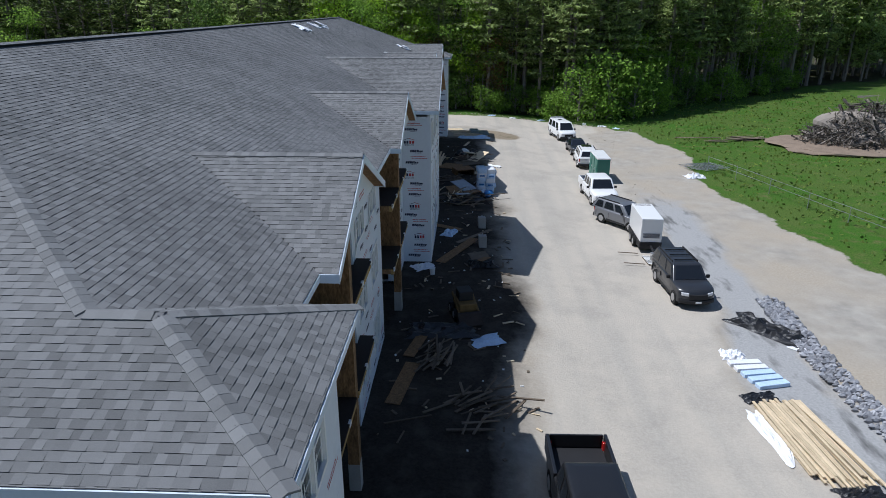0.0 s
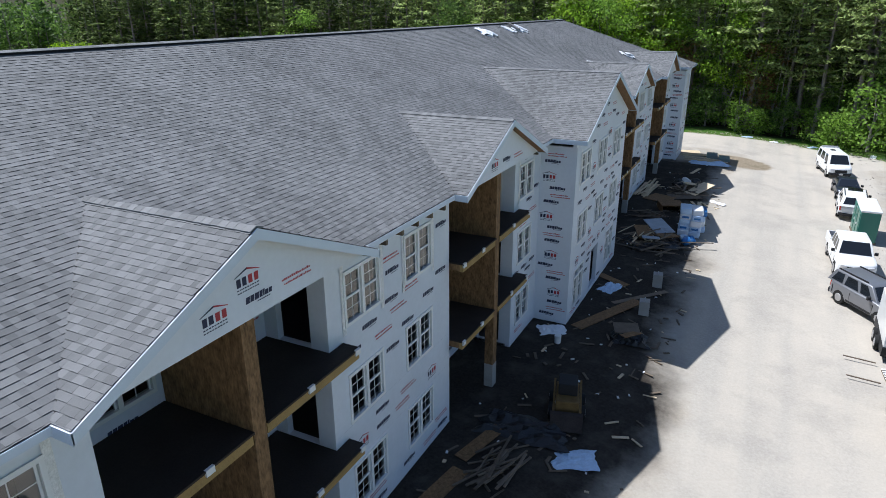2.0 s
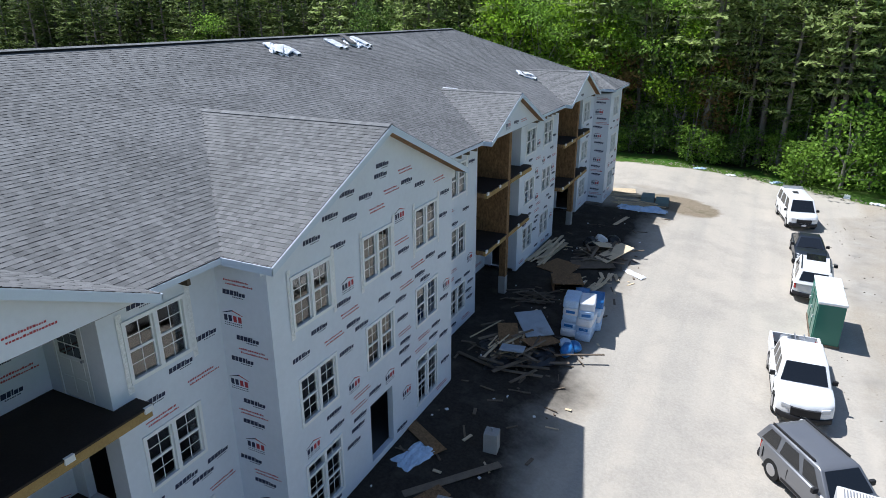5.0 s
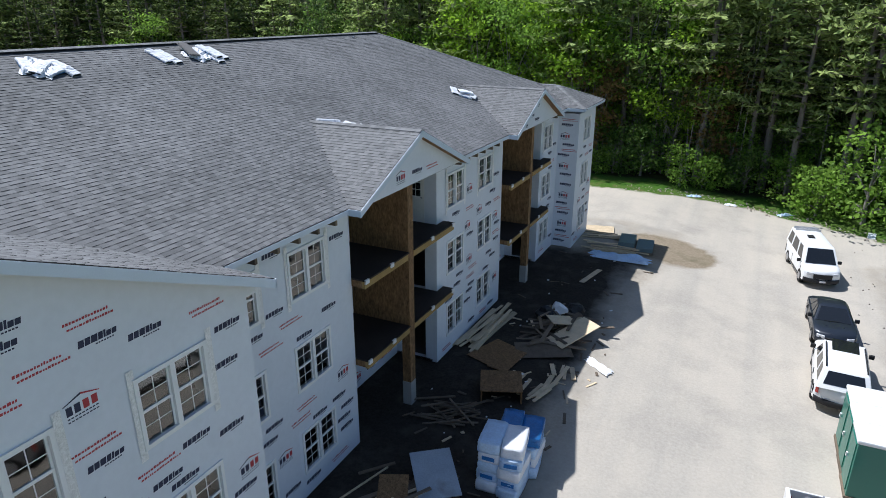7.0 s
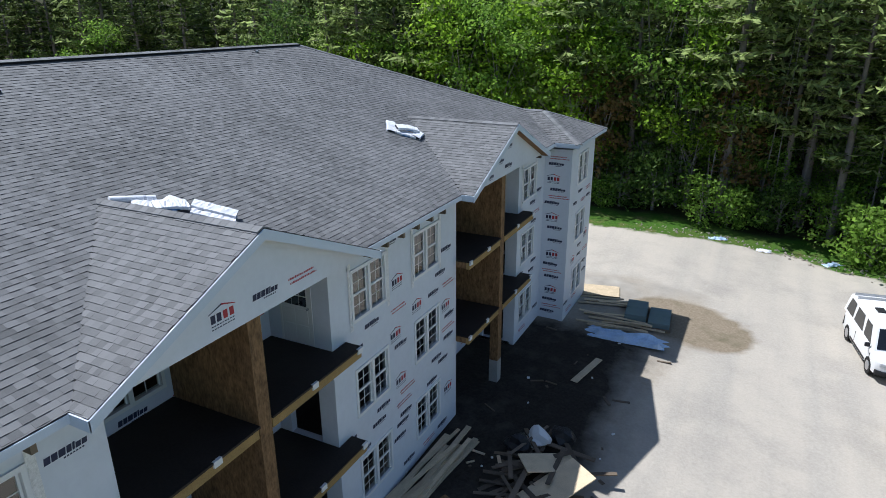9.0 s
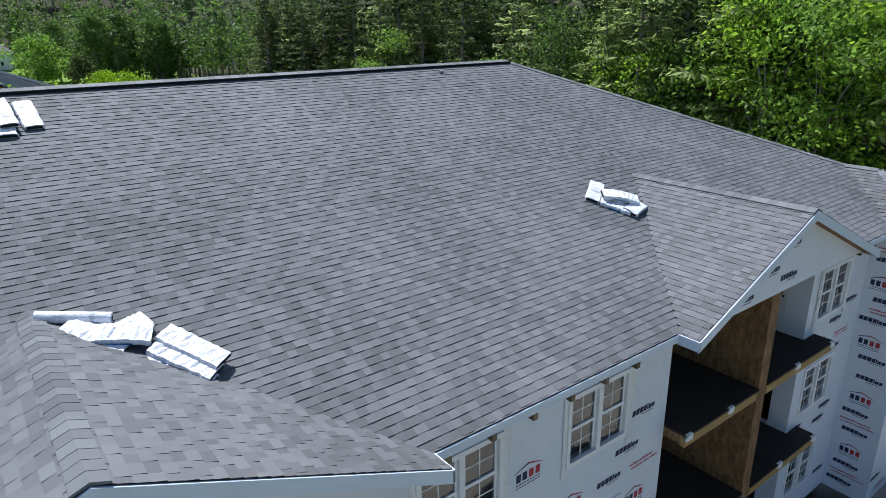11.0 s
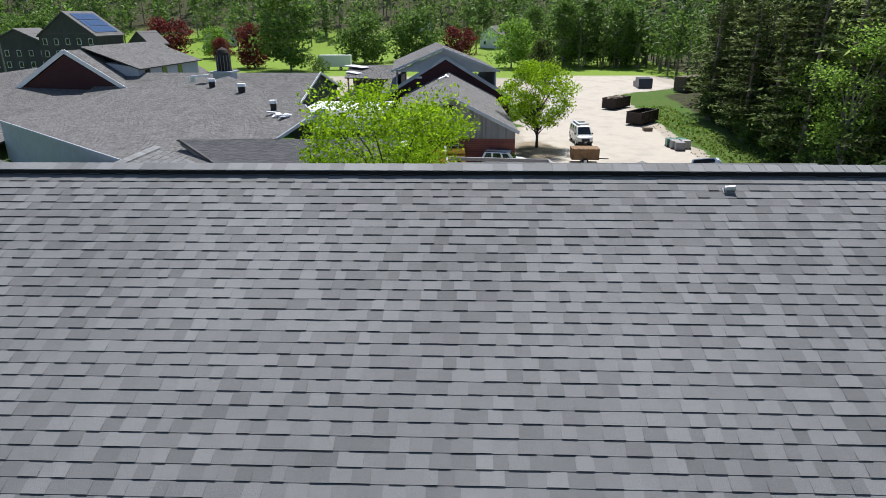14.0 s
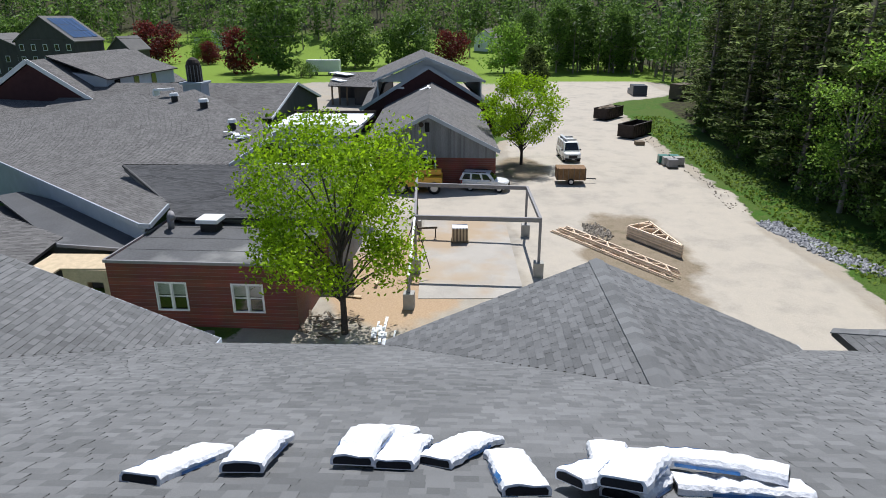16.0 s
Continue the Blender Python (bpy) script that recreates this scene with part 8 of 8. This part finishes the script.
# steel frame on concrete piers over a new slab
tagged(new("concrete_slab", Shape().prism([(-46.0, 59.9), (-46.2, 66.6), (-62.6, 66.2), (-62.2, 59.3)], "z", YARD - 0.2, YARD + 0.035).mesh("concrete_slab", CONCRETE_NEW)), "pale new concrete floor slab under the steel frame", "slab", kind="structure")
steel = thing("steel_canopy_frame", "grey steel canopy frame on concrete piers", "frame")
TOPZ = 2.75
cols = [(-44.65, 58.16, 0.9), (-50.4, 57.9, TOPZ), (-59.2, 57.0, TOPZ), (-50.25, 66.25, TOPZ), (-58.6, 65.75, TOPZ)]
for x, y, z in cols:
    c = part("column", Shape().box(x - 0.09, y - 0.09, YARD + 0.8, x + 0.09, y + 0.09, z), STEEL_GREY, steel)
    part("pier", Shape().box(x - 0.33, y - 0.33, YARD - 0.3, x + 0.33, y + 0.33, YARD + 1.0), CONCRETE, c, bevel=0.02)
for a, b in (((-50.4, 57.9), (-50.25, 66.25)), ((-59.2, 57.0), (-58.6, 65.75)), ((-50.25, 66.25), (-58.6, 65.75)), ((-50.4, 57.9), (-64.0, 56.5))):
    part("beam", Shape().beam((*a, TOPZ), (*b, TOPZ), 0.18, 0.3), STEEL_GREY, steel)
part("brace", Shape().beam((-44.65, 58.16, 0.85), (-50.4, 57.9, TOPZ), 0.14, 0.16), TRIM_WHITE, steel, "primed steel raker")
for dx, dy in ((0.9, -0.9), (0.9, 0.9)):
    part("chain", Shape().tube((-50.4, 57.9, TOPZ - 0.1), (-50.4 + dx * 1.2, 57.9 + dy * 1.2, YARD + 0.7), 0.035, 0.035, 5), RUST_STEEL, steel)
cr = thing("block_crate", "crate of tan bricks on the sandy ground", "crate", at=on_ground(-56.9, 60.6, 6, 0.04))
part("crate_body", Shape().box(-0.5, -0.6, 0.15, 0.5, 0.6, 1.15), LUMBER, cr, bevel=0.03)
for k in range(5):
    part("crate_slat", Shape().box(0.5, -0.55 + k * 0.25, 0.12, 0.54, -0.45 + k * 0.25, 1.2), LUMBER_OLD, cr)
part("crate_lid", Shape().box(-0.5, -0.6, 1.15, 0.5, 0.6, 1.22), FOIL, cr)
part("pallet", Shape().box(-0.55, -0.65, 0, 0.55, 0.65, 0.15), LUMBER_OLD, cr)
# roof trusses
tr = thing("truss_stack", "neat pile of triangular timber roof trusses lying flat", "trusses", at=on_ground(-56.5, 75.3, 33.0 + 180))
for k in range(11):
    z, o = 0.06 + k * 0.088, 0.02 * math.sin(k * 2.3)
    t = Shape()
    for p, q, w in (((-2.75, 0), (2.75, 0), 0.14), ((-2.75, 0), (2.75, -2.3), 0.12), ((2.75, 0), (2.75, -2.3), 0.12), ((-1.2, 0), (-0.5, -0.95), 0.09), ((-0.5, -0.95), (0.3, 0), 0.09), ((0.3, 0), (0.9, -1.5), 0.09), ((0.9, -1.5), (1.7, 0), 0.09), ((1.7, 0), (2.1, -2.0), 0.09), ((2.1, -2.0), (2.75, -1.0), 0.09)):
        t.beam((p[0] + o, p[1] + o, z), (q[0] + o, q[1] + o, z), w, 0.08)
    part("truss", t, NEW_TIMBER, tr)
tr = thing("truss_stack", "low pile of long timber floor trusses lying flat on soil", "trusses", at=on_ground(-55.2, 72.1, 35.5))
for k in range(5):
    z, o, e = 0.06 + k * 0.09, (-0.42, -0.36, -0.05, 0.0, 0.03)[k], 0.15 * k
    t = Shape().beam((-6.2 + e, o - 0.36, z), (6.2 - e, o - 0.36, z), 0.1, 0.085).beam((-6.2 + e, o + 0.36, z), (6.2 - e, o + 0.36, z), 0.1, 0.085)
    for j in range(12):
        y = o + (0.33 if j % 2 else -0.33)
        t.beam((-5.7 + j * 0.93, y, z), (-4.77 + j * 0.93, 2 * o - y, z), 0.09, 0.07)
    part("truss", t, NEW_TIMBER, tr)
stone_bed("rubble_heap", "low heap of stones and soil by the trusses", ((-61.5, 71.4), (-58.6, 71.9)), 0.9, 260, 21, (0.05, 0.16), RUBBLE)
boards("lumber_pile", "short pale boards lying by a pier", -49.2, 68.4, 10, 2.6, (0.5, 0.3), 40, LUMBER, 71, jitter=20, heap=0.2)
boards("lumber_pile", "white trim boards lying by the eave", -41.2, 57.2, 9, 2.4, (0.5, 0.3), 4, TRIM_WHITE, 72, jitter=4, heap=0.1)
boards("debris_heap", "heap of broken concrete, brush and boards under a tree", -42.0, 53.7, 22, 1.4, (0.9, 0.8), 40, LUMBER_OLD, 73, jitter=60, heap=0.5)
for x, y, t_, l in ((-52.5, 54.6, 95, 3.4), (-48.0, 55.6, 5, 1.6), (-46.0, 54.2, 80, 2.0)):
    boards("plank", "pale plank lying on the sandy ground", x, y, 1, l, (0.02, 0.02), t_, LUMBER, int(abs(x * 10)), w=(0.2, 0.22), jitter=2)
saw = thing("saw_horse", "timber saw horse on the sandy ground", "trestle", at=on_ground(-57.4, 58.0, 10))
part("rail", Shape().box(-0.08, -0.8, 0.85, 0.08, 0.8, 0.97), LUMBER_OLD, saw)
for sx in (-1, 1):
    for sy in (-0.65, 0.65):
        part("leg", Shape().beam((0, sy, 0.9), (sx * 0.4, sy, 0.0), 0.06, 0.09), LUMBER_OLD, saw)
for k, (x, y, r) in enumerate(((-39.9, 46.2, 0.5), (-39.9, 47.6, 0.4))):
    b = thing("shrub_bag", "grey tarpaulin bundle by the brick wall", "bag", "wall bundles", at=on_ground(x, y, 20 * k))
    part("bag", Shape().lump((0, 0, r * 0.6), (r * 0.8, r, r * 0.6), 0.4, 90 + k), STEEL_GREY, b, smooth=True)
# machines and vehicles in the yard
vehicle("suv", "white sport utility vehicle with a roof rack in the yard", "car", on_ground(-73.0, 62.3, 172), 5.0, 2.0, 1.9, PAINT_WHITE, 1.15, 1.18, 1.35, 0.6, 0.3, rails=True)
wv = vehicle("van", "white work van with ladder racks facing the yard", "van", on_ground(-88.7, 72.3, 96), 5.6, 2.05, 2.3, PAINT_WHITE, 1.2, 1.3, 0.9, 0.65, 0.12, side=0.1)
part("ladder_rack", Shape().box(-0.8, -0.5, 2.3, 0.8, -0.44, 2.5).box(-0.8, 1.6, 2.3, 0.8, 1.66, 2.5).beam((-0.5, -1, 2.52), (-0.5, 2.4, 2.52), 0.3, 0.06), STEEL, wv)
wt = thing("wooden_trailer", "small utility trailer with plywood sides", "trailer", at=on_ground(-76.4, 71.2, 0))
part("bed", Shape().box(-1.0, -1.5, 0.5, 1.0, 1.5, 1.7), OSB, wt)
for k in range(6):
    part("slat", Shape().box(1.0, -1.45 + k * 0.56, 0.5, 1.04, -1.36 + k * 0.56, 1.8), LUMBER_OLD, wt)
part("hitch", Shape().beam((0, 1.5, 0.5), (0, 2.7, 0.45), 0.1, 0.1), TRIM_BLACK, wt)
for x in (-1.05, 1.05):
    wheel(wt, x, 0, 0.34, 0.2)
tele = thing("telehandler", "yellow telescopic handler beside the brick wall", "machine", at=on_ground(-71.9, 55.7, 2))
part("chassis", Shape().box(-1.1, -2.4, 0.7, 1.1, 2.4, 1.7), PAINT_YELLOW, tele, bevel=0.08)
part("boom", Shape().beam((0.2, 2.3, 2.1), (0.2, -4.2, 1.9), 0.5, 0.55), PAINT_YELLOW, tele, bevel=0.04)
part("cab", Shape().box(-1.1, -0.7, 1.6, -0.2, 0.8, 2.7), CAR_GLASS, tele, bevel=0.05)
for x in (-1.0, 1.0):
    for y in (-1.6, 1.6):
        wheel(tele, x, y, 0.62, 0.42)
for x, y, t, lab in ((-122.2, 82.6, 25, "black steel dumpster full of scrap"), (-105.2, 83.6, 25, "empty black steel dumpster")):
    d = thing("dumpster", lab, "dumpster", "dumpsters", at=on_ground(x, y, t + 28))
    part("bin", Shape().box(-1.15, -2.9, 0.2, 1.15, 2.9, 0.32).box(-1.2, -3, 0.2, -1.1, 3, 1.9).box(1.1, -3, 0.2, 1.2, 3, 1.9).box(-1.1, -3, 0.2, 1.1, -2.9, 1.9).box(-1.1, 2.9, 0.2, 1.1, 3, 1.9), RUST_STEEL, d)
    if "full" in lab:
        part("scrap", Shape().lump((0, -0.3, 1.5), (0.95, 2.5, 0.7), 0.6, 4, 3), LUMBER_OLD, d, "wood and board scrap")
    rib = Shape()
    for k in range(8):
        rib.box(1.2, -2.8 + k * 0.78, 0.25, 1.28, -2.7 + k * 0.78, 1.85)
    rib.box(-1.25, -3.05, 1.85, -1.05, 3.05, 1.97).box(1.05, -3.05, 1.85, 1.28, 3.05, 1.97)
    part("rim", rib, RUST_STEEL, d)
for k in range(5):
    p = thing("block_pallet", "pallet of grey-green concrete blocks", "pallet", "block pallets", at=on_ground(-86.6 + (k % 3) * 1.2, 83.2 + (k // 3) * 1.25 + (k % 3) * 0.25))
    part("block_stack", Shape().box(-0.5, -0.55, 0.12, 0.5, 0.55, 1.0), (GREEN_PLASTIC, CONCRETE, STEEL_GREY)[k % 3], p, bevel=0.03)
    part("pallet", Shape().box(-0.55, -0.6, 0, 0.55, 0.6, 0.12), LUMBER_OLD, p)
t = thing("pallet", "grey pallet stack beside the dumpster", "pallet", at=on_ground(-98.2, 82.9))
part("stack", Shape().box(-0.6, -0.6, 0, 0.6, 0.6, 0.5), LUMBER_OLD, t, bevel=0.02)
c = thing("steel_container", "dark navy steel skip container", "container", at=on_ground(-157.5, 94.6, 90))
part("box", Shape().box(-1.5, -3, 0.1, 1.5, 1.0, 2.2).box(-1.5, 1.0, 0.1, 1.5, 3.2, 1.2), NAVY_STEEL, c, bevel=0.04)
c = thing("tank_trailer", "rusty brown tank on the yard's edge", "container", at=on_ground(-150, 103.2, 40))
part("box", Shape().box(-1.5, -4, 0.2, 1.5, 4, 3.2), LUMBER_OLD, c, bevel=0.05)
stone_bed("riprap_bank", "bank of loose grey riprap along the yard road", ((-63, 86.2), (-59.5, 87.2), (-56, 88.0), (-52.3, 89.4)), 1.0, 1150, 8, (0.08, 0.21))
stone_bed("pebble_verge", "scattered stones and clods along the yard road", ((-108, 85.0), (-90, 85.4), (-76, 85.6), (-66, 85.4)), 0.9, 140, 9, (0.04, 0.13), RUBBLE)

# trees of the yard and the village behind
BARK_DARK = material("dark_maple_bark", (0.055, 0.047, 0.042), 0.95, var=0.35, scale=2, fine=14, bump=0.05)
BIG = broadleaf_meshes(70, 11.4, 5.9, LEAF_YELLOW, 21000, 0.22, 0.34, 13, BARK_DARK, spread=0.66)
MID = broadleaf_meshes(71, 10.2, 4.9, LEAF_YELLOW, 11000, 0.28, 0.28, 12, BARK_DARK, spread=0.64)
DEEP = broadleaf_meshes(72, 17, 7.0, LEAF_DEEP, 5200, 0.8, 0.12, 12)
DEEP2 = broadleaf_meshes(73, 12, 7.4, LEAF_DEEP, 5200, 0.75, 0.10, 12)
REDS = broadleaf_meshes(74, 11, 6.2, LEAF_MAROON, 4200, 0.7, 0.12, 11)
LIGHT = broadleaf_meshes(75, 10, 5.6, LEAF, 4200, 0.6, 0.15, 11)
tree("maple_tree", BIG, -41.0, 55.0, "bright lime-green maple beside the brick wing")
tree("maple_tree", MID, -84.9, 66.4, "round bright green tree beside the gabled block", turn=80)


def village(x, y, meshes, label, size=1.0, name="broadleaf_tree"):
    tree(name, meshes, x, y, label, group="village trees", turn=(x * 7.3 + y * 3.1) % 360, size=size)


village(-203, -1, DEEP, "tall dense dark green tree by the school", 1.38)
village(-252, -63, REDS, "wide dark red copper-leaved tree", 1.3, "red_maple")
village(-262, -50, LIGHT, "yellow-green tree with reddish leaves", 1.1)
village(-250, -42, REDS, "small dark red copper-leaved tree", 0.7, "red_maple")
village(-213, -16, REDS, "dark red copper-leaved tree", 1.15, "red_maple")
village(-235, 15.5, DEEP2, "wide dark green tree by the shed", 1.3)
village(-246, 32.5, DEEP2, "wide dark green tree by the shed", 1.4)
village(-252, 47.5, REDS, "dark red copper-leaved tree", 1.0, "red_maple")
village(-213, 66, LIGHT, "round light green tree by the drive", 1.35)
CEDAR = broadleaf_meshes(76, 8.5, 2.9, PINE_DARK, 3200, 0.6, 0.03, 10)
village(-169.5, 72.5, CEDAR, "dense dark cedar by the drive", 1.15, "cedar_tree")
village(-196, -78, DEEP2, "wide dark green tree by the old house", 1.3)
village(-197, 7.6, SHRUBS[1], "low clipped green hedge shrub", 1.1, "shrub")
village(-196, 10.5, SHRUBS[1], "low clipped green hedge shrub", 0.9, "shrub")
TALL = broadleaf_meshes(77, 18, 5.4, LEAF_DEEP, 5200, 0.7, 0.1, 12)
for px, py, k in ((-216, 82, 1.1), (-222, 90, 1.15), (-214, 99, 1.0), (-232, 86, 1.2), (-226, 101, 1.1), (-240, 74, 1.0)):
    village(px, py, TALL, "tall green broadleaved tree behind the yard", k)
hill = random.Random(5)
backs = []
for k in range(640):
    a = hill.random()
    px = -312 - 190 * hill.random() ** 1.4
    py = -330 + 520 * a + hill.uniform(-10, 10)
    if hill.random() < 0.10:
        px = hill.uniform(-312, -275)
    backs.append((px, py, hill.uniform(0, 360), hill.uniform(0.9, 1.4), 0.15 + hill.random() * 0.8))
for k in range(90):
    backs.append((hill.uniform(-260, -182), hill.uniform(106, 150), hill.uniform(0, 360), hill.uniform(0.9, 1.2), hill.random()))
for k in range(40):
    backs.append((hill.uniform(-255, -210), hill.uniform(84, 108), hill.uniform(0, 360), hill.uniform(0.8, 1.1), 0.15 + hill.random() * 0.8))
joined_woods("village_woods", backs, "mixed green woods on the rise behind the village", 0.04, 3.4, PINES + LEAFY + LEAFY, LEAF_DEEP)


def old_house(name, label, x, y, w, d, h, rise, turn, mat, wins=4, solar=False):
    b = thing(name, label, "house", at=on_ground(x, y, turn))
    part("wall", Shape().box(-d / 2, -w / 2, -2, d / 2, w / 2, h).prism([(-w / 2, h), (w / 2, h), (0, h + rise)], "x", -d / 2, d / 2), mat, b)
    for s in (-1, 1):
        r = part("roof_slope", slab([(-d / 2 - 0.4, s * (w / 2 + 0.4), h - 0.1), (d / 2 + 0.4, s * (w / 2 + 0.4), h - 0.1), (d / 2 + 0.4, 0, h + rise + 0.15), (-d / 2 - 0.4, 0, h + rise + 0.15)], 0.25), SHINGLE_OLD, b)
        if solar and s > 0:
            for i in range(5):
                for j in range(3):
                    lo, hi = 0.12 + j * 0.26, 0.36 + j * 0.26
                    a0, a1 = -d / 2 + 1 + i * (d - 2) / 5, -d / 2 + 0.8 + (i + 1) * (d - 2) / 5
                    q = lambda u, f: (u, (w / 2 + 0.4) * (1 - f), h + 0.06 + f * (rise + 0.25))
                    part("solar_panel", Shape().face(q(a0, lo), q(a1, lo), q(a1, hi), q(a0, hi)), SOLAR, r)
    for f in range(max(1, int(h // 2.8))):
        for k in range(wins):
            y0 = -w / 2 + (k + 0.5) * w / wins
            win = part("window", Shape().box(d / 2, y0 - 0.55, f * 2.8 + 0.9, d / 2 + 0.06, y0 + 0.55, f * 2.8 + 2.4), TRIM_WHITE, b)
            part("pane", Shape().box(d / 2 + 0.06, y0 - 0.42, f * 2.8 + 1.02, d / 2 + 0.075, y0 + 0.42, f * 2.8 + 2.28), CAR_GLASS, win)
    return b


old_house("old_barn_house", "large weathered grey barn house with blue solar panels", -166, -42.3, 14.5, 12, 11.5, 5.4, 0, SIDING_DARK, 5, True)
old_house("old_barn_house", "low weathered grey wing of the barn house", -168, -58, 16, 9, 9.5, 3.5, 0, SIDING_DARK, 5)
old_house("old_barn_house", "small grey outbuilding with a shingle roof", -170, -27.5, 5.5, 9, 9.2, 3.0, 0, SIDING_DARK, 2)
old_house("village_house", "small blue-grey village house among trees", -300, -62, 14, 8, 4.5, 3.0, 20, SIDING_BLUE, 3)
old_house("village_house", "small grey village house among trees", -330, -42, 14, 8, 4.0, 3.0, -10, SIDING, 3)
old_house("village_house", "small pale village house among trees", -330, 24, 9, 8, 5.5, 3.5, 30, TRIM_WHITE, 2)
old_house("village_house", "small pale village house among trees", -300, 60, 9, 9, 5.0, 3.5, -20, TRIM_WHITE, 2)
tl = thing("white_trailer", "long white trailer parked behind the school", "trailer", at=on_ground(-206, 12.0, 0))
part("box", Shape().box(-1.3, -5, 1.0, 1.3, 5, 4.4), TRIM_WHITE, tl, bevel=0.1)
for y in (-2, 2):
    wheel(tl, 1.2, y, 0.5, 0.3)
pole = thing("utility_pole", "wooden utility pole with wires by the barn house", "pole", at=on_ground(-142, -46, 0))
part("post", Shape().tube((0, 0, 0), (0, 0, 13), 0.2, 0.14, 8), BARK_GREY, pole)
part("crossarm", Shape().beam((0, -1.2, 12.2), (0, 1.2, 12.2), 0.12, 0.15), LUMBER_OLD, pole)
for dy in (-1.0, 1.0):
    part("wire", Shape().tube((0, dy, 12.3), (-30, dy + 60, 12.0), 0.03, 0.03, 4), TRIM_BLACK, pole)

# weeds on the verge between the yard road and the woods
weed = np.random.default_rng(83)
vx = weed.uniform(-124, -50, 3600)
vy = np.interp(vx, *NORTH) + 0.9 + 5.5 * weed.random(3600) ** 1.2
vz = np.array([float(q) for q in ground_z(vx, vy)])
wv2, wf2 = leaf_cards(np.stack([vx, vy, vz + 0.12], 1), 0.16 + 0.34 * weed.random(len(vx)) ** 2, weed, droop=-0.8, long=1.0, flat=0.5, wide=0.36)
verge = thing("verge_weeds", "bright green weeds on the verge beside the yard road", "grass", kind="stuff")
part("weeds", arrays("weeds", wv2, wf2, VERGE_GREEN), VERGE_GREEN, verge, kind="stuff")


# ---- single shingles next to the ridge ----
patch = random.Random(9)
up, along, nrm = Vector((-1, 0, S)).normalized(), Vector((0, 1, 0)), Vector((S, 0, 1)).normalized()
PIECES = []
for w in (0.12, 0.14, 0.15, 0.17, 0.19, 0.20, 0.22, 0.24):
    for h in (0.0185, 0.0115):
        s = Shape()
        c = [(0, 0, 0), (w, 0, 0), (0, 0, h), (w, 0, h), (0, E_ROW * 1.12, 0.006), (w, E_ROW * 1.12, 0.006), (0, E_ROW * 1.12, 0), (w, E_ROW * 1.12, 0)]
        s.v, s.f = c, [(0, 1, 3, 2), (2, 3, 5, 4), (0, 2, 4, 6), (1, 7, 5, 3)]
        me = arrays_mixed("shingle", s, SHINGLE_PIECE)
        me.materials.append(SHINGLE_EDGE)
        me.polygons[0].material_index = 1
        PIECES.append((w, me))
east_slope = next(o for o in building.children if o.name.startswith("roof_slope"))
turn_m = Matrix((along, up, nrm)).transposed().to_4x4()
rows_up = int(math.hypot(RUN, RUN * S) / E_ROW)
for k in range(rows_up - 14, rows_up + 1):
    v = k * E_ROW + ROW_0
    foot = Vector((XE, 0, EAVE)) + up * v
    if not (-12.5 < foot.x < -11.02 and foot.z > 11.9):
        continue
    y = 60.5 - patch.random() * 0.1
    while y < 64.95:
        w, me = PIECES[patch.randrange(len(PIECES))]
        ob = part("shingle", me, SHINGLE_PIECE, east_slope)
        m = turn_m.copy()
        m.translation = foot + along * y + nrm * 0.0025
        ob.matrix_basis = m
        y += w
